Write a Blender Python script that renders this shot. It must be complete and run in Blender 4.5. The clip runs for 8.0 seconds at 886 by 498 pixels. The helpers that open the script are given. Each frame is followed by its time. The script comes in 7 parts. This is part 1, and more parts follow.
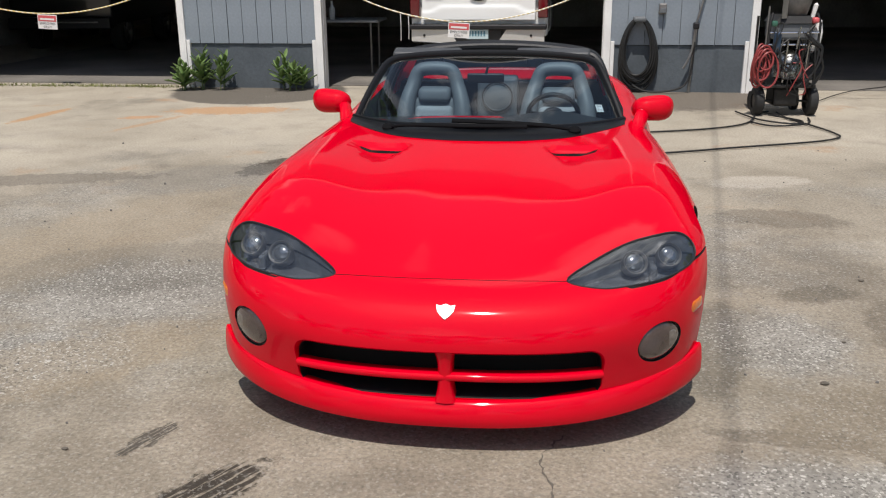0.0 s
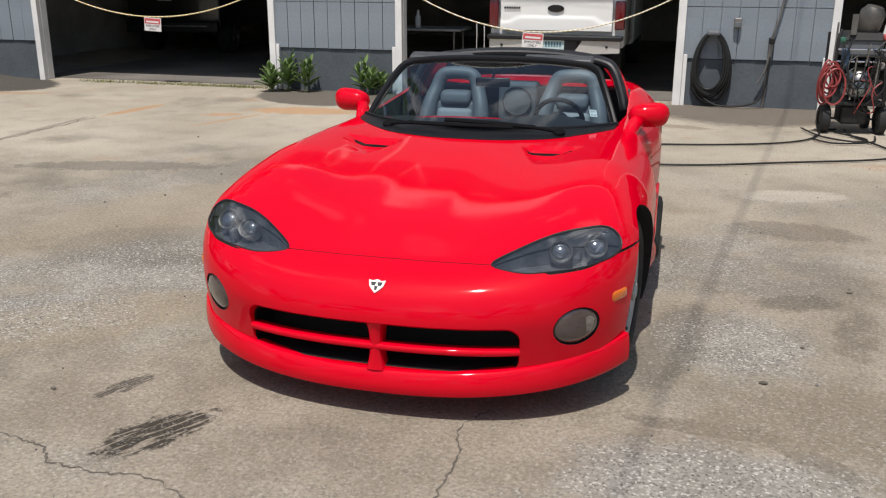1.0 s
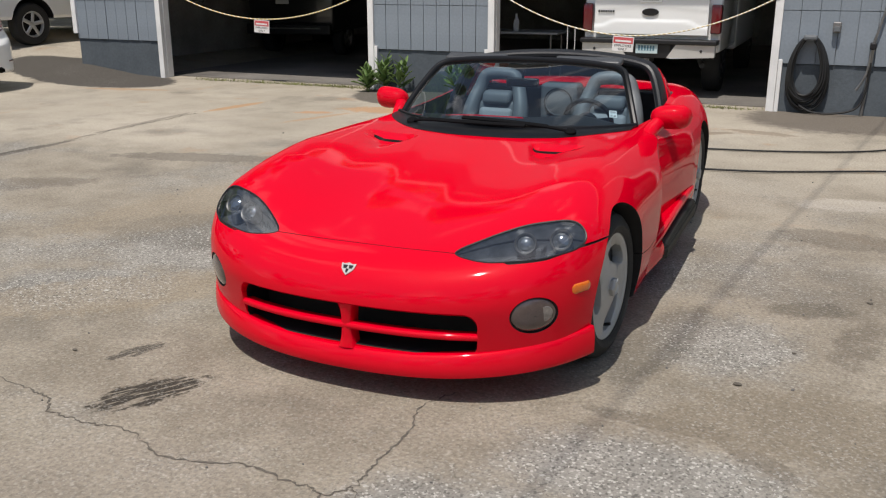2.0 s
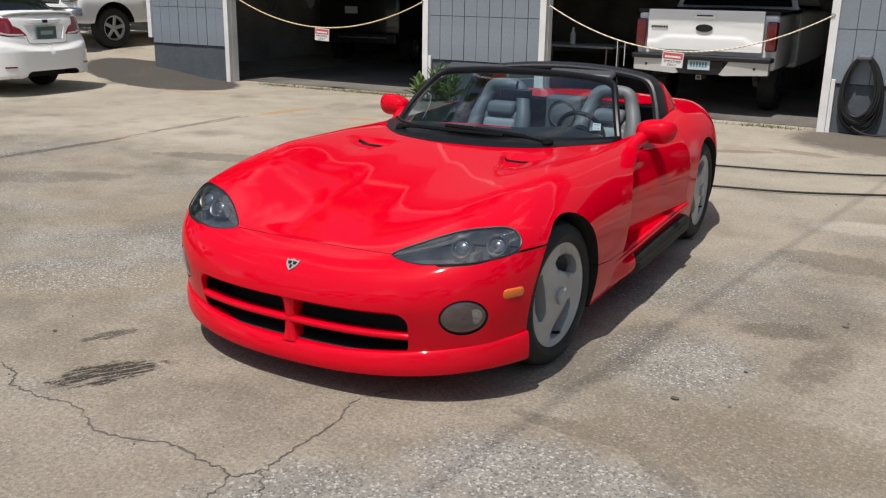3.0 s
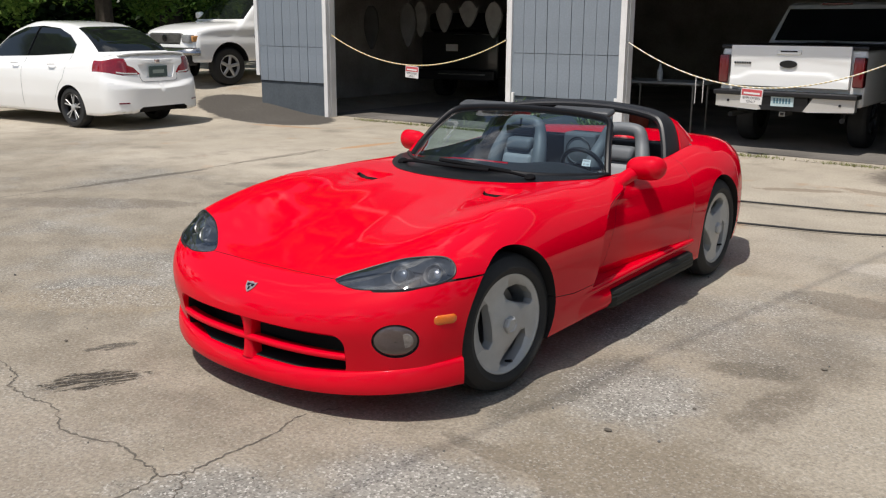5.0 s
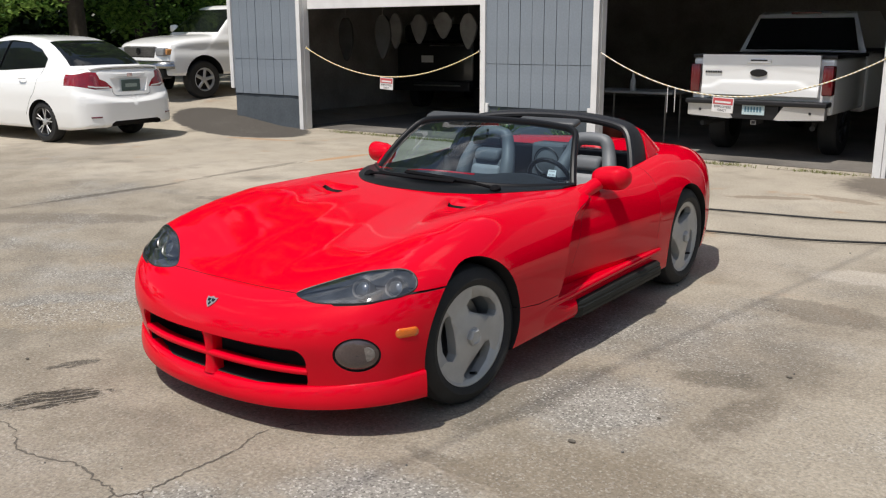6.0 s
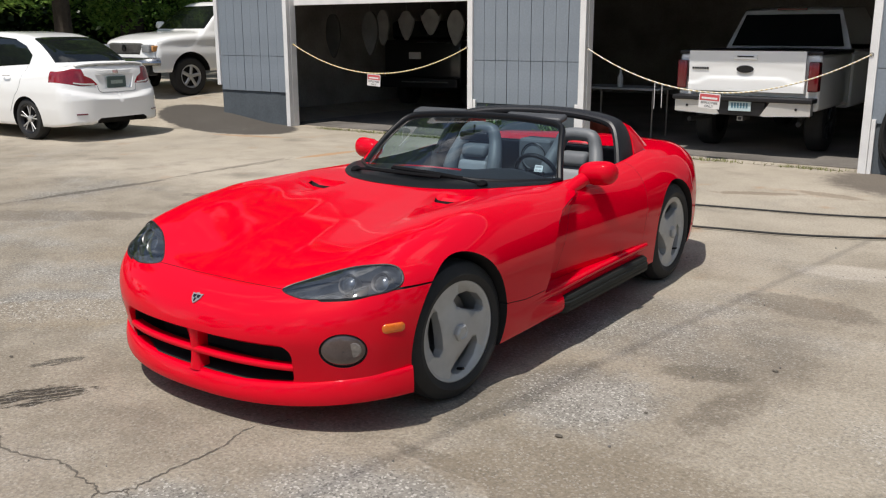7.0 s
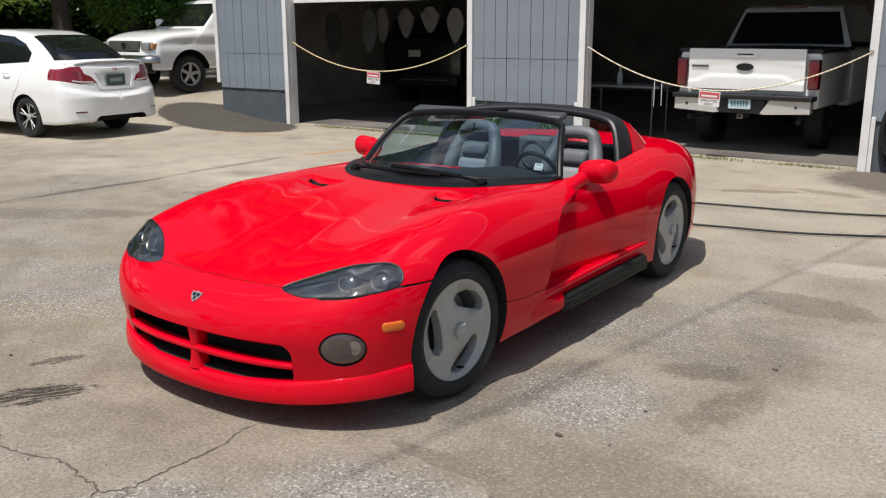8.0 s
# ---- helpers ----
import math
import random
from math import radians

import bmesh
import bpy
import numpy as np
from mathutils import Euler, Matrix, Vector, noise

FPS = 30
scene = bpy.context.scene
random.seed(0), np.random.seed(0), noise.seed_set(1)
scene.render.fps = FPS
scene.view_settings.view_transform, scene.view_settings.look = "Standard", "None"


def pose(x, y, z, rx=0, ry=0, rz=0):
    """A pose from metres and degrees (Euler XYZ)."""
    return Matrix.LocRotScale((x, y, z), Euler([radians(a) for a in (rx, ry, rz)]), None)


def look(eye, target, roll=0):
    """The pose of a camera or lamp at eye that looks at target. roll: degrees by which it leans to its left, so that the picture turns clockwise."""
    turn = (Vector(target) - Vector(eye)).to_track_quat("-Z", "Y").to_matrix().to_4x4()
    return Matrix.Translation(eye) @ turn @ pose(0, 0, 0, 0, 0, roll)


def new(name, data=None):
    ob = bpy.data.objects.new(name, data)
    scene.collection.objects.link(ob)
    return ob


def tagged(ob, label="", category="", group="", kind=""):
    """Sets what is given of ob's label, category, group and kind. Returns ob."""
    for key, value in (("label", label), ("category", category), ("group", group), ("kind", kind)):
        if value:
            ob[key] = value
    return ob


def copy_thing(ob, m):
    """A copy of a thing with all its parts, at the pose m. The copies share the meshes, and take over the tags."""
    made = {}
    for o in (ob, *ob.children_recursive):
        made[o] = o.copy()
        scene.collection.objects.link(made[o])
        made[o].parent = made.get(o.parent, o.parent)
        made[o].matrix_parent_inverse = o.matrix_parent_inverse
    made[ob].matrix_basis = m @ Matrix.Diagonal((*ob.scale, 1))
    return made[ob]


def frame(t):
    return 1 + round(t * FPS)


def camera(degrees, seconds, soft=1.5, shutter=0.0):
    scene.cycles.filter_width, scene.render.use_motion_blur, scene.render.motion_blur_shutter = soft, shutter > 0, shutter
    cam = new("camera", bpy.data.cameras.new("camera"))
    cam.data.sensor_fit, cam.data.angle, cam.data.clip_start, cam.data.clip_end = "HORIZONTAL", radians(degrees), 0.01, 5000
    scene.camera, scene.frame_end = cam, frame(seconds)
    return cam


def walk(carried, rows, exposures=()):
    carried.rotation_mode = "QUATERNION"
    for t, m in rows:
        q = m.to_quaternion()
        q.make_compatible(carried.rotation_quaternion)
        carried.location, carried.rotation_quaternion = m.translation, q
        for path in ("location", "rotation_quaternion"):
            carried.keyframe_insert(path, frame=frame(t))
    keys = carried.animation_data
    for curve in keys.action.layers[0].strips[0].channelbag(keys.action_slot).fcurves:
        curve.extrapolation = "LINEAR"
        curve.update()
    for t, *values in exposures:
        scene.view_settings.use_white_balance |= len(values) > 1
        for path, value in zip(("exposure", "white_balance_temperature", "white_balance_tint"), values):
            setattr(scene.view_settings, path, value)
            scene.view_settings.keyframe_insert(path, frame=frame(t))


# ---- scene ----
cam = camera(52.5, 8.0, soft=1.2)
PATH = [
    (0, (0.377, -3.450, 1.610), (0.120, -1.564, 0.994), -0.5),
    (0.5, (0.701, -3.615, 1.602), (0.351, -1.742, 0.995), -0.1),
    (1, (1.055, -3.625, 1.597), (0.549, -1.782, 1.005), 0.2),
    (1.5, (1.386, -3.622, 1.603), (0.715, -1.829, 1.023), -0.3),
    (1.7, (1.508, -3.638, 1.593), (0.793, -1.863, 1.011), -0.3),
    (2.8, (2.141, -3.440, 1.599), (1.221, -1.759, 1.028), 0.9),
    (3, (2.245, -3.444, 1.593), (1.299, -1.774, 1.032), 0.9),
    (3.5, (2.488, -3.401, 1.602), (1.484, -1.762, 1.047), 0.4),
    (4, (2.730, -3.257, 1.590), (1.598, -1.695, 1.062), 1.4),
    (4.5, (2.889, -3.168, 1.614), (1.667, -1.671, 1.100), 1.7),
    (5, (2.998, -3.168, 1.628), (1.798, -1.645, 1.138), 0.2),
    (5.2, (3.039, -3.128, 1.641), (1.842, -1.600, 1.154), 0.0),
    (6.5, (3.056, -3.099, 1.623), (1.899, -1.534, 1.163), -0.2),
    (7, (3.057, -3.091, 1.620), (1.907, -1.525, 1.147), -0.2),
    (7.5, (3.053, -3.082, 1.618), (1.909, -1.516, 1.132), -0.1),
    (8, (3.054, -3.088, 1.622), (1.905, -1.522, 1.144), -0.2),
]
walk(cam, [(t, look(eye, target, roll)) for t, eye, target, roll in PATH],
     [(0, 0.09), (0.5, 0.12), (1, 0.07), (1.5, 0.01), (3.5, 0.05), (5, 0.13), (8, 0.11)])

# ---- world, sun, exposure ----
LIGHT_WAY = Vector((0.03, 0.43, -1.0)).normalized()   # the way the sunlight travels
world = bpy.data.worlds.new("sky")
scene.world = world
world.use_nodes = True
wn = world.node_tree
sky = wn.nodes.new("ShaderNodeTexSky")
sky.sky_type, sky.sun_disc = "NISHITA", False
sky.sun_elevation = math.asin(-LIGHT_WAY.z)
sky.sun_rotation = math.atan2(-LIGHT_WAY.x, -LIGHT_WAY.y)
sky.air_density, sky.dust_density = 1.0, 1.5
# scattered white clouds over the whole sky
way, puffs, much, veil = (wn.nodes.new("ShaderNode" + k) for k in ("TexCoord", "TexNoise", "MapRange", "Mix"))
puffs.inputs["Scale"].default_value, puffs.inputs["Detail"].default_value, puffs.inputs["Roughness"].default_value = 3.0, 8.0, 0.6
much.inputs["From Min"].default_value, much.inputs["From Max"].default_value, much.inputs["To Max"].default_value = 0.55, 0.64, 0.9
veil.data_type = "RGBA"
veil.inputs[7].default_value = (11.0, 11.0, 11.3, 1)
drift = wn.nodes.new("ShaderNodeVectorMath")
drift.inputs[1].default_value = (1.7, 0.4, 0.0)
wn.links.new(way.outputs["Generated"], drift.inputs[0])
wn.links.new(drift.outputs[0], puffs.inputs["Vector"])
wn.links.new(puffs.outputs["Fac"], much.inputs["Value"])
wn.links.new(much.outputs[0], veil.inputs[0])
wn.links.new(sky.outputs[0], veil.inputs[6])
wn.links.new(veil.outputs[2], wn.nodes["Background"].inputs[0])
wn.nodes["Background"].inputs[1].default_value = 0.105
sun = new("sun", bpy.data.lights.new("sun", "SUN"))
sun.data.energy, sun.data.angle, sun.data.color = 4.05, radians(0.6), (1.0, 0.945, 0.88)
sun.matrix_world = look(-LIGHT_WAY * 60, (0, 0, 0))

# ---- materials ----
def material(name, color, rough=0.5, metal=0.0, grain=0.0, grain_scale=40.0, stain=0.0, stain_scale=1.5,
             relief=0.0, relief_scale=80.0, coat=0.0, specular=0.5, second=None, coat_ior=1.5, wave=0.0, wave_scale=6.0):
    """Principled surface: colour with fine grain and broad stains, and a fine relief."""
    m = bpy.data.materials.new(name)
    m.use_nodes = True
    nt = m.node_tree
    b = nt.nodes["Principled BSDF"]
    b.inputs["Roughness"].default_value, b.inputs["Metallic"].default_value = rough, metal
    b.inputs["Coat Weight"].default_value, b.inputs["Coat Roughness"].default_value = coat, 0.05
    b.inputs["Coat IOR"].default_value = coat_ior
    b.inputs["Specular IOR Level"].default_value = specular
    b.inputs["Base Color"].default_value = (*color, 1)
    where = nt.nodes.new("ShaderNodeTexCoord").outputs["Object"]

    def noise_of(scale, detail):
        n = nt.nodes.new("ShaderNodeTexNoise")
        n.inputs["Scale"].default_value, n.inputs["Detail"].default_value = scale, detail
        nt.links.new(where, n.inputs["Vector"])
        return n.outputs["Fac"]

    def mixed(fac, low, high, a, b2):
        r = nt.nodes.new("ShaderNodeMapRange")
        r.inputs["From Min"].default_value, r.inputs["From Max"].default_value = low, high
        nt.links.new(fac, r.inputs["Value"])
        x = nt.nodes.new("ShaderNodeMix")
        x.data_type = "RGBA"
        nt.links.new(r.outputs[0], x.inputs[0])
        for sock, v in ((x.inputs[6], a), (x.inputs[7], b2)):
            if isinstance(v, tuple):
                sock.default_value = (*v, 1)
            else:
                nt.links.new(v, sock)
        return x.outputs[2]

    out = tuple(color)
    if stain:
        other = second or tuple(c * (1 - stain) for c in color)
        out = mixed(noise_of(stain_scale, 5), 0.35, 0.68, out, other)
    if grain:
        x = nt.nodes.new("ShaderNodeMix")
        x.data_type, x.blend_type = "RGBA", "MULTIPLY"
        x.inputs[0].default_value = 1.0
        g = mixed(noise_of(grain_scale, 3), 0.3, 0.7, (1 - grain,) * 3, (1.0,) * 3)
        if isinstance(out, tuple):
            x.inputs[6].default_value = (*out, 1)
        else:
            nt.links.new(out, x.inputs[6])
        nt.links.new(g, x.inputs[7])
        out = x.outputs[2]
    if not isinstance(out, tuple):
        nt.links.new(out, b.inputs["Base Color"])
    if relief:
        bp = nt.nodes.new("ShaderNodeBump")
        bp.inputs["Strength"].default_value, bp.inputs["Distance"].default_value = 1.0, relief
        nt.links.new(noise_of(relief_scale, 4), bp.inputs["Height"])
        nt.links.new(bp.outputs[0], b.inputs["Normal"])
    if wave:
        # gentle unevenness of hand-laid panels under the clear coat
        bp = nt.nodes.new("ShaderNodeBump")
        bp.inputs["Strength"].default_value, bp.inputs["Distance"].default_value = 1.0, wave
        nt.links.new(noise_of(wave_scale, 0), bp.inputs["Height"])
        nt.links.new(bp.outputs[0], b.inputs["Coat Normal"])
    return m


def glass(name, tint, rough=0.0, ior=1.5, sky_haze=0.0):
    """A thin pane: mostly see-through, glossy by Fresnel."""
    m = bpy.data.materials.new(name)
    m.use_nodes = True
    nt = m.node_tree
    nt.nodes.clear()
    o = nt.nodes.new("ShaderNodeOutputMaterial")
    t, g, mix, fr = (nt.nodes.new("ShaderNode" + k) for k in ("BsdfTransparent", "BsdfGlossy", "MixShader", "Fresnel"))
    t.inputs[0].default_value = (*tint, 1)
    g.inputs["Roughness"].default_value = rough
    fr.inputs["IOR"].default_value = ior
    nt.links.new(fr.outputs[0], mix.inputs[0])
    nt.links.new(t.outputs[0], mix.inputs[1])
    nt.links.new(g.outputs[0], mix.inputs[2])
    last = mix.outputs[0]
    if sky_haze:
        # patchy pale film, standing in for the sky's hazy reflection on the glass
        d, film, n, k = (nt.nodes.new("ShaderNode" + k) for k in ("BsdfDiffuse", "MixShader", "TexNoise", "Math"))
        d.inputs[0].default_value = (0.62, 0.68, 0.72, 1)
        n.inputs["Scale"].default_value, n.inputs["Detail"].default_value = 9.0, 4.0
        k.operation = "MULTIPLY"
        k.inputs[1].default_value = sky_haze
        nt.links.new(n.outputs["Fac"], k.inputs[0])
        nt.links.new(k.outputs[0], film.inputs[0])
        nt.links.new(last, film.inputs[1])
        nt.links.new(d.outputs[0], film.inputs[2])
        last = film.outputs[0]
    nt.links.new(last, o.inputs[0])
    return m


RED = material("red_car_paint", (0.64, 0.0, 0.014), 0.5, coat=0.62, coat_ior=1.45, specular=0.0, grain=0.04, grain_scale=300, stain=0.03, stain_scale=2, wave=0.0010, wave_scale=2.6)
BLACK_PLASTIC = material("black_plastic", (0.012, 0.012, 0.014), 0.4, grain=0.3, grain_scale=200, relief=0.0004, relief_scale=900)
BLACK_GLOSS = material("black_gloss", (0.008, 0.008, 0.01), 0.25, coat=0.25, stain=0.2)
# near-black that stands in for the shade inside openings and recesses
CAVITY = material("cavity_shade", (0.006, 0.005, 0.005), 0.8, grain=0.3)
RUBBER = material("tyre_rubber", (0.022, 0.022, 0.022), 0.75, grain=0.3, grain_scale=120, stain=0.3, stain_scale=9, relief=0.0008, relief_scale=300)
RIM_GREY = material("grey_rim_paint", (0.47, 0.47, 0.46), 0.45, metal=0.25, grain=0.08, grain_scale=300, stain=0.12, stain_scale=12)
CHROME = material("chrome", (0.75, 0.75, 0.76), 0.08, metal=1.0, stain=0.1, stain_scale=20)
DULL_METAL = material("dull_metal", (0.35, 0.34, 0.33), 0.45, metal=0.9, grain=0.2, stain=0.3, stain_scale=10)
GREY_LEATHER = material("grey_leather", (0.15, 0.16, 0.168), 0.5, grain=0.12, grain_scale=150, stain=0.12, stain_scale=8, relief=0.0012, relief_scale=160)
GREY_TRIM = material("grey_trim", (0.13, 0.14, 0.15), 0.6, grain=0.12, grain_scale=120, relief=0.0006, relief_scale=300)
DASH = material("dark_dash", (0.02, 0.021, 0.024), 0.55, grain=0.2, grain_scale=200, relief=0.0005, relief_scale=400)
PANE = glass("windscreen_glass", (0.50, 0.67, 0.77), ior=1.6, sky_haze=0.010)
LAMP_GLASS = glass("lamp_glass", (0.82, 0.86, 0.90), rough=0.02, ior=2.1, sky_haze=0.02)
LAMP_BUCKET = material("lamp_bucket", (0.29, 0.31, 0.34), 0.24, metal=0.6, grain=0.3, grain_scale=60, stain=0.5, stain_scale=14)
LAMP_LENS = material("lamp_lens", (0.24, 0.26, 0.28), 0.08, metal=0.75, coat=1.0, grain=0.3, grain_scale=90)
COWL_BLACK = material("cowl_black", (0.007, 0.007, 0.008), 0.38, specular=0.3, grain=0.3, grain_scale=150, stain=0.2, stain_scale=8)
EXHAUST_BLACK = material("exhaust_cover_black", (0.016, 0.018, 0.016), 0.6, specular=0.25, grain=0.3, grain_scale=120, stain=0.3, stain_scale=6)
SOFT_CHROME = material("worn_chrome", (0.45, 0.45, 0.44), 0.25, metal=1.0, stain=0.3, stain_scale=12)
RIM_SILVER = material("silver_rim", (0.55, 0.55, 0.54), 0.35, metal=0.4, grain=0.1, stain=0.15, stain_scale=10)
FOG_BRIGHT = material("fog_bright_spot", (0.24, 0.21, 0.19), 0.15, coat=1.0, grain=0.3, grain_scale=90, stain=0.4, stain_scale=30)
WIPER_BLACK = material("wiper_black", (0.005, 0.005, 0.006), 0.85, specular=0.12, grain=0.2)
AMBER = material("amber_lens", (0.72, 0.15, 0.006), 0.2, coat=0.8, grain=0.15, grain_scale=120)
FOG_LENS = material("fog_lens", (0.10, 0.068, 0.064), 0.10, coat=1.0, grain=0.2, grain_scale=160, stain=0.4, stain_scale=7)
WHITE_PAINT = material("white_trim_paint", (0.82, 0.81, 0.79), 0.55, grain=0.06, grain_scale=60, stain=0.14, stain_scale=3, relief=0.0008, relief_scale=40)
SIDING = material("blue_grey_siding", (0.238, 0.273, 0.31), 0.65, grain=0.12, grain_scale=35, stain=0.16, stain_scale=1.6, relief=0.0015, relief_scale=60)
BLOCK = material("blue_grey_block", (0.10, 0.118, 0.135), 0.75, grain=0.18, grain_scale=30, stain=0.22, stain_scale=2.0, relief=0.003, relief_scale=40)
INNER_WALL = material("garage_inner_wall", (0.36, 0.34, 0.315), 0.9, grain=0.2, grain_scale=20, stain=0.35)
WHITE_CAR = material("white_car_paint", (0.88, 0.88, 0.86), 0.3, coat=1.0, grain=0.02, grain_scale=200, stain=0.03)
DARK_GLASS = material("dark_car_glass", (0.010, 0.012, 0.012), 0.05, specular=0.3, coat=0.3, stain=0.2)
RED_LENS = material("red_lens", (0.13, 0.003, 0.008), 0.15, coat=1.0, grain=0.2, grain_scale=90)
CLEAR_LENS = material("clear_lens", (0.6, 0.6, 0.58), 0.12, coat=1.0, grain=0.25, grain_scale=60)

# ---- building tools ----
def part(name, bm, mat, parent=None, label="", smooth=False, angle=35):
    """Link a bmesh as one mesh object, under parent if there is one."""
    me = bpy.data.meshes.new(name)
    bm.normal_update()
    if smooth:
        for f in bm.faces:
            f.smooth = True
        for e in bm.edges:
            if len(e.link_faces) == 2 and e.calc_face_angle(0) > radians(angle):
                e.smooth = False
    bm.to_mesh(me)
    bm.free()
    for m in mat if isinstance(mat, (list, tuple)) else (mat,):
        me.materials.append(m)
    ob = new(name, me)
    if parent is not None:
        ob.parent = parent
    if label:
        ob["label"] = label
    return ob


def thing(name, label, category, at=(0, 0, 0), turn=0, group="", kind=""):
    """An Empty at a thing's base, to carry its parts."""
    ob = new(name)
    ob.empty_display_size = 0.1
    ob.matrix_world = pose(*at, 0, 0, turn)
    return tagged(ob, label, category, group, kind)


def box(x0, x1, y0, y1, z0, z1, bevel=0.0, bm=None, segments=2):
    bm = bm or bmesh.new()
    made = bmesh.ops.create_cube(bm, size=1, matrix=Matrix.LocRotScale(((x0 + x1) / 2, (y0 + y1) / 2, (z0 + z1) / 2), None, (abs(x1 - x0), abs(y1 - y0), abs(z1 - z0))))
    if bevel:
        edges = list({e for v in made["verts"] for e in v.link_edges})
        bmesh.ops.bevel(bm, geom=edges, offset=bevel, segments=segments, affect="EDGES", profile=0.5)
    return bm


def rod(p, q, r, bm=None, n=12, r2=None):
    bm = bm or bmesh.new()
    p, q = Vector(p), Vector(q)
    turn = (q - p).to_track_quat("Z", "Y").to_matrix().to_4x4()
    bmesh.ops.create_cone(bm, cap_ends=True, segments=n, radius1=r, radius2=r if r2 is None else r2, depth=(q - p).length, matrix=Matrix.Translation((p + q) / 2) @ turn)
    return bm


def spline(points, steps=8, closed=False):
    """Points along a smooth curve through the given ones."""
    ps = [Vector(p) for p in points]
    n, out = len(ps), []
    for i in range(n if closed else n - 1):
        a, b, c, d = (ps[(i + k) % n] if closed else ps[min(max(i + k, 0), n - 1)] for k in (-1, 0, 1, 2))
        for s in range(steps):
            t = s / steps
            out.append(0.5 * ((2 * b) + (c - a) * t + (2 * a - 5 * b + 4 * c - d) * t * t + (3 * b - a - 3 * c + d) * t ** 3))
    if not closed:
        out.append(ps[-1])
    return out


def tube(points, r, n=8, bm=None, closed=False, flat=1.0, up=None):
    """A round or flattened bar along points; r may be a list."""
    bm = bm or bmesh.new()
    ps = [Vector(p) for p in points]
    rings, last = [], None
    for i, p in enumerate(ps):
        a, b = (ps[i - 1], ps[(i + 1) % len(ps)]) if closed else (ps[max(i - 1, 0)], ps[min(i + 1, len(ps) - 1)])
        d = (b - a).normalized()
        if up is not None:
            side = d.cross(Vector(up)).normalized()
        elif last is None:
            side = d.orthogonal().normalized()
        else:
            side = (last - d * last.dot(d)).normalized()
        last = side
        over = d.cross(side)
        rr = r[i] if isinstance(r, (list, tuple)) else r
        rings.append([bm.verts.new(p + side * math.cos(2 * math.pi * k / n) * rr + over * math.sin(2 * math.pi * k / n) * rr * flat) for k in range(n)])
    for i in range(len(rings) if closed else len(rings) - 1):
        s, t = rings[i], rings[(i + 1) % len(rings)]
        for k in range(n):
            bm.faces.new((s[k], s[(k + 1) % n], t[(k + 1) % n], t[k]))
    if not closed:
        bm.faces.new(rings[0][::-1])
        bm.faces.new(rings[-1])
    bmesh.ops.recalc_face_normals(bm, faces=bm.faces)
    return bm


def prism(outline, way, bm=None, index=0):
    """A solid from a closed outline of points, pushed along way."""
    bm = bm or bmesh.new()
    low = [bm.verts.new(p) for p in outline]
    high = [bm.verts.new(Vector(p) + Vector(way)) for p in outline]
    n = len(low)
    fs = [bm.faces.new(low[::-1]), bm.faces.new(high)]
    for i in range(n):
        fs.append(bm.faces.new((low[i], low[(i + 1) % n], high[(i + 1) % n], high[i])))
    for f in fs:
        f.material_index = index
    bmesh.ops.recalc_face_normals(bm, faces=fs)
    return bm


def lathe(profile, centre, axis, n=32, bm=None):
    """Turn (radius, height) pairs about an axis through centre."""
    bm = bm or bmesh.new()
    m = Matrix.Translation(centre) @ Vector(axis).to_track_quat("Z", "Y").to_matrix().to_4x4()
    rings = []
    for r, h in profile:
        rings.append([bm.verts.new(m @ Vector((r * math.cos(2 * math.pi * k / n), r * math.sin(2 * math.pi * k / n), h))) for k in range(n)] if r > 1e-5 else [bm.verts.new(m @ Vector((0, 0, h)))])
    for s, t in zip(rings, rings[1:]):
        for k in range(n):
            a, b, c, d = s[k % len(s)], s[(k + 1) % len(s)], t[(k + 1) % len(t)], t[k % len(t)]
            vs = list(dict.fromkeys((a, b, c, d)))
            if len(vs) > 2:
                bm.faces.new(vs)
    bmesh.ops.recalc_face_normals(bm, faces=bm.faces)
    return bm


def grid(rows, bm=None, close_u=False):
    """Quads over rows of points."""
    bm = bm or bmesh.new()
    vs = [[bm.verts.new(p) for p in row] for row in rows]
    for a, b in zip(vs, vs[1:]):
        n = len(a)
        for k in range(n if close_u else n - 1):
            bm.faces.new((a[k], a[(k + 1) % n], b[(k + 1) % n], b[k]))
    return bm


def sheet(rows, thick, bm=None):
    """A curved plate of real thickness over rows of points; thick: a vector."""
    bm = bm or bmesh.new()
    t = Vector(thick)
    a = [[bm.verts.new(p) for p in row] for row in rows]
    b = [[bm.verts.new(Vector(p) + t) for p in row] for row in rows]
    m, n = len(rows), len(rows[0])
    for i in range(m - 1):
        for k in range(n - 1):
            bm.faces.new((a[i][k], a[i][k + 1], a[i + 1][k + 1], a[i + 1][k]))
            bm.faces.new((b[i][k], b[i + 1][k], b[i + 1][k + 1], b[i][k + 1]))
    for i in range(m - 1):
        for k in (0, n - 1):
            bm.faces.new((a[i][k], a[i + 1][k], b[i + 1][k], b[i][k]))
    for k in range(n - 1):
        for i in (0, m - 1):
            bm.faces.new((a[i][k], a[i][k + 1], b[i][k + 1], b[i][k]))
    bmesh.ops.recalc_face_normals(bm, faces=bm.faces)
    return bm


def mesh_of(bm, name="work"):
    me = bpy.data.meshes.new(name)
    bm.to_mesh(me)
    bm.free()
    return me


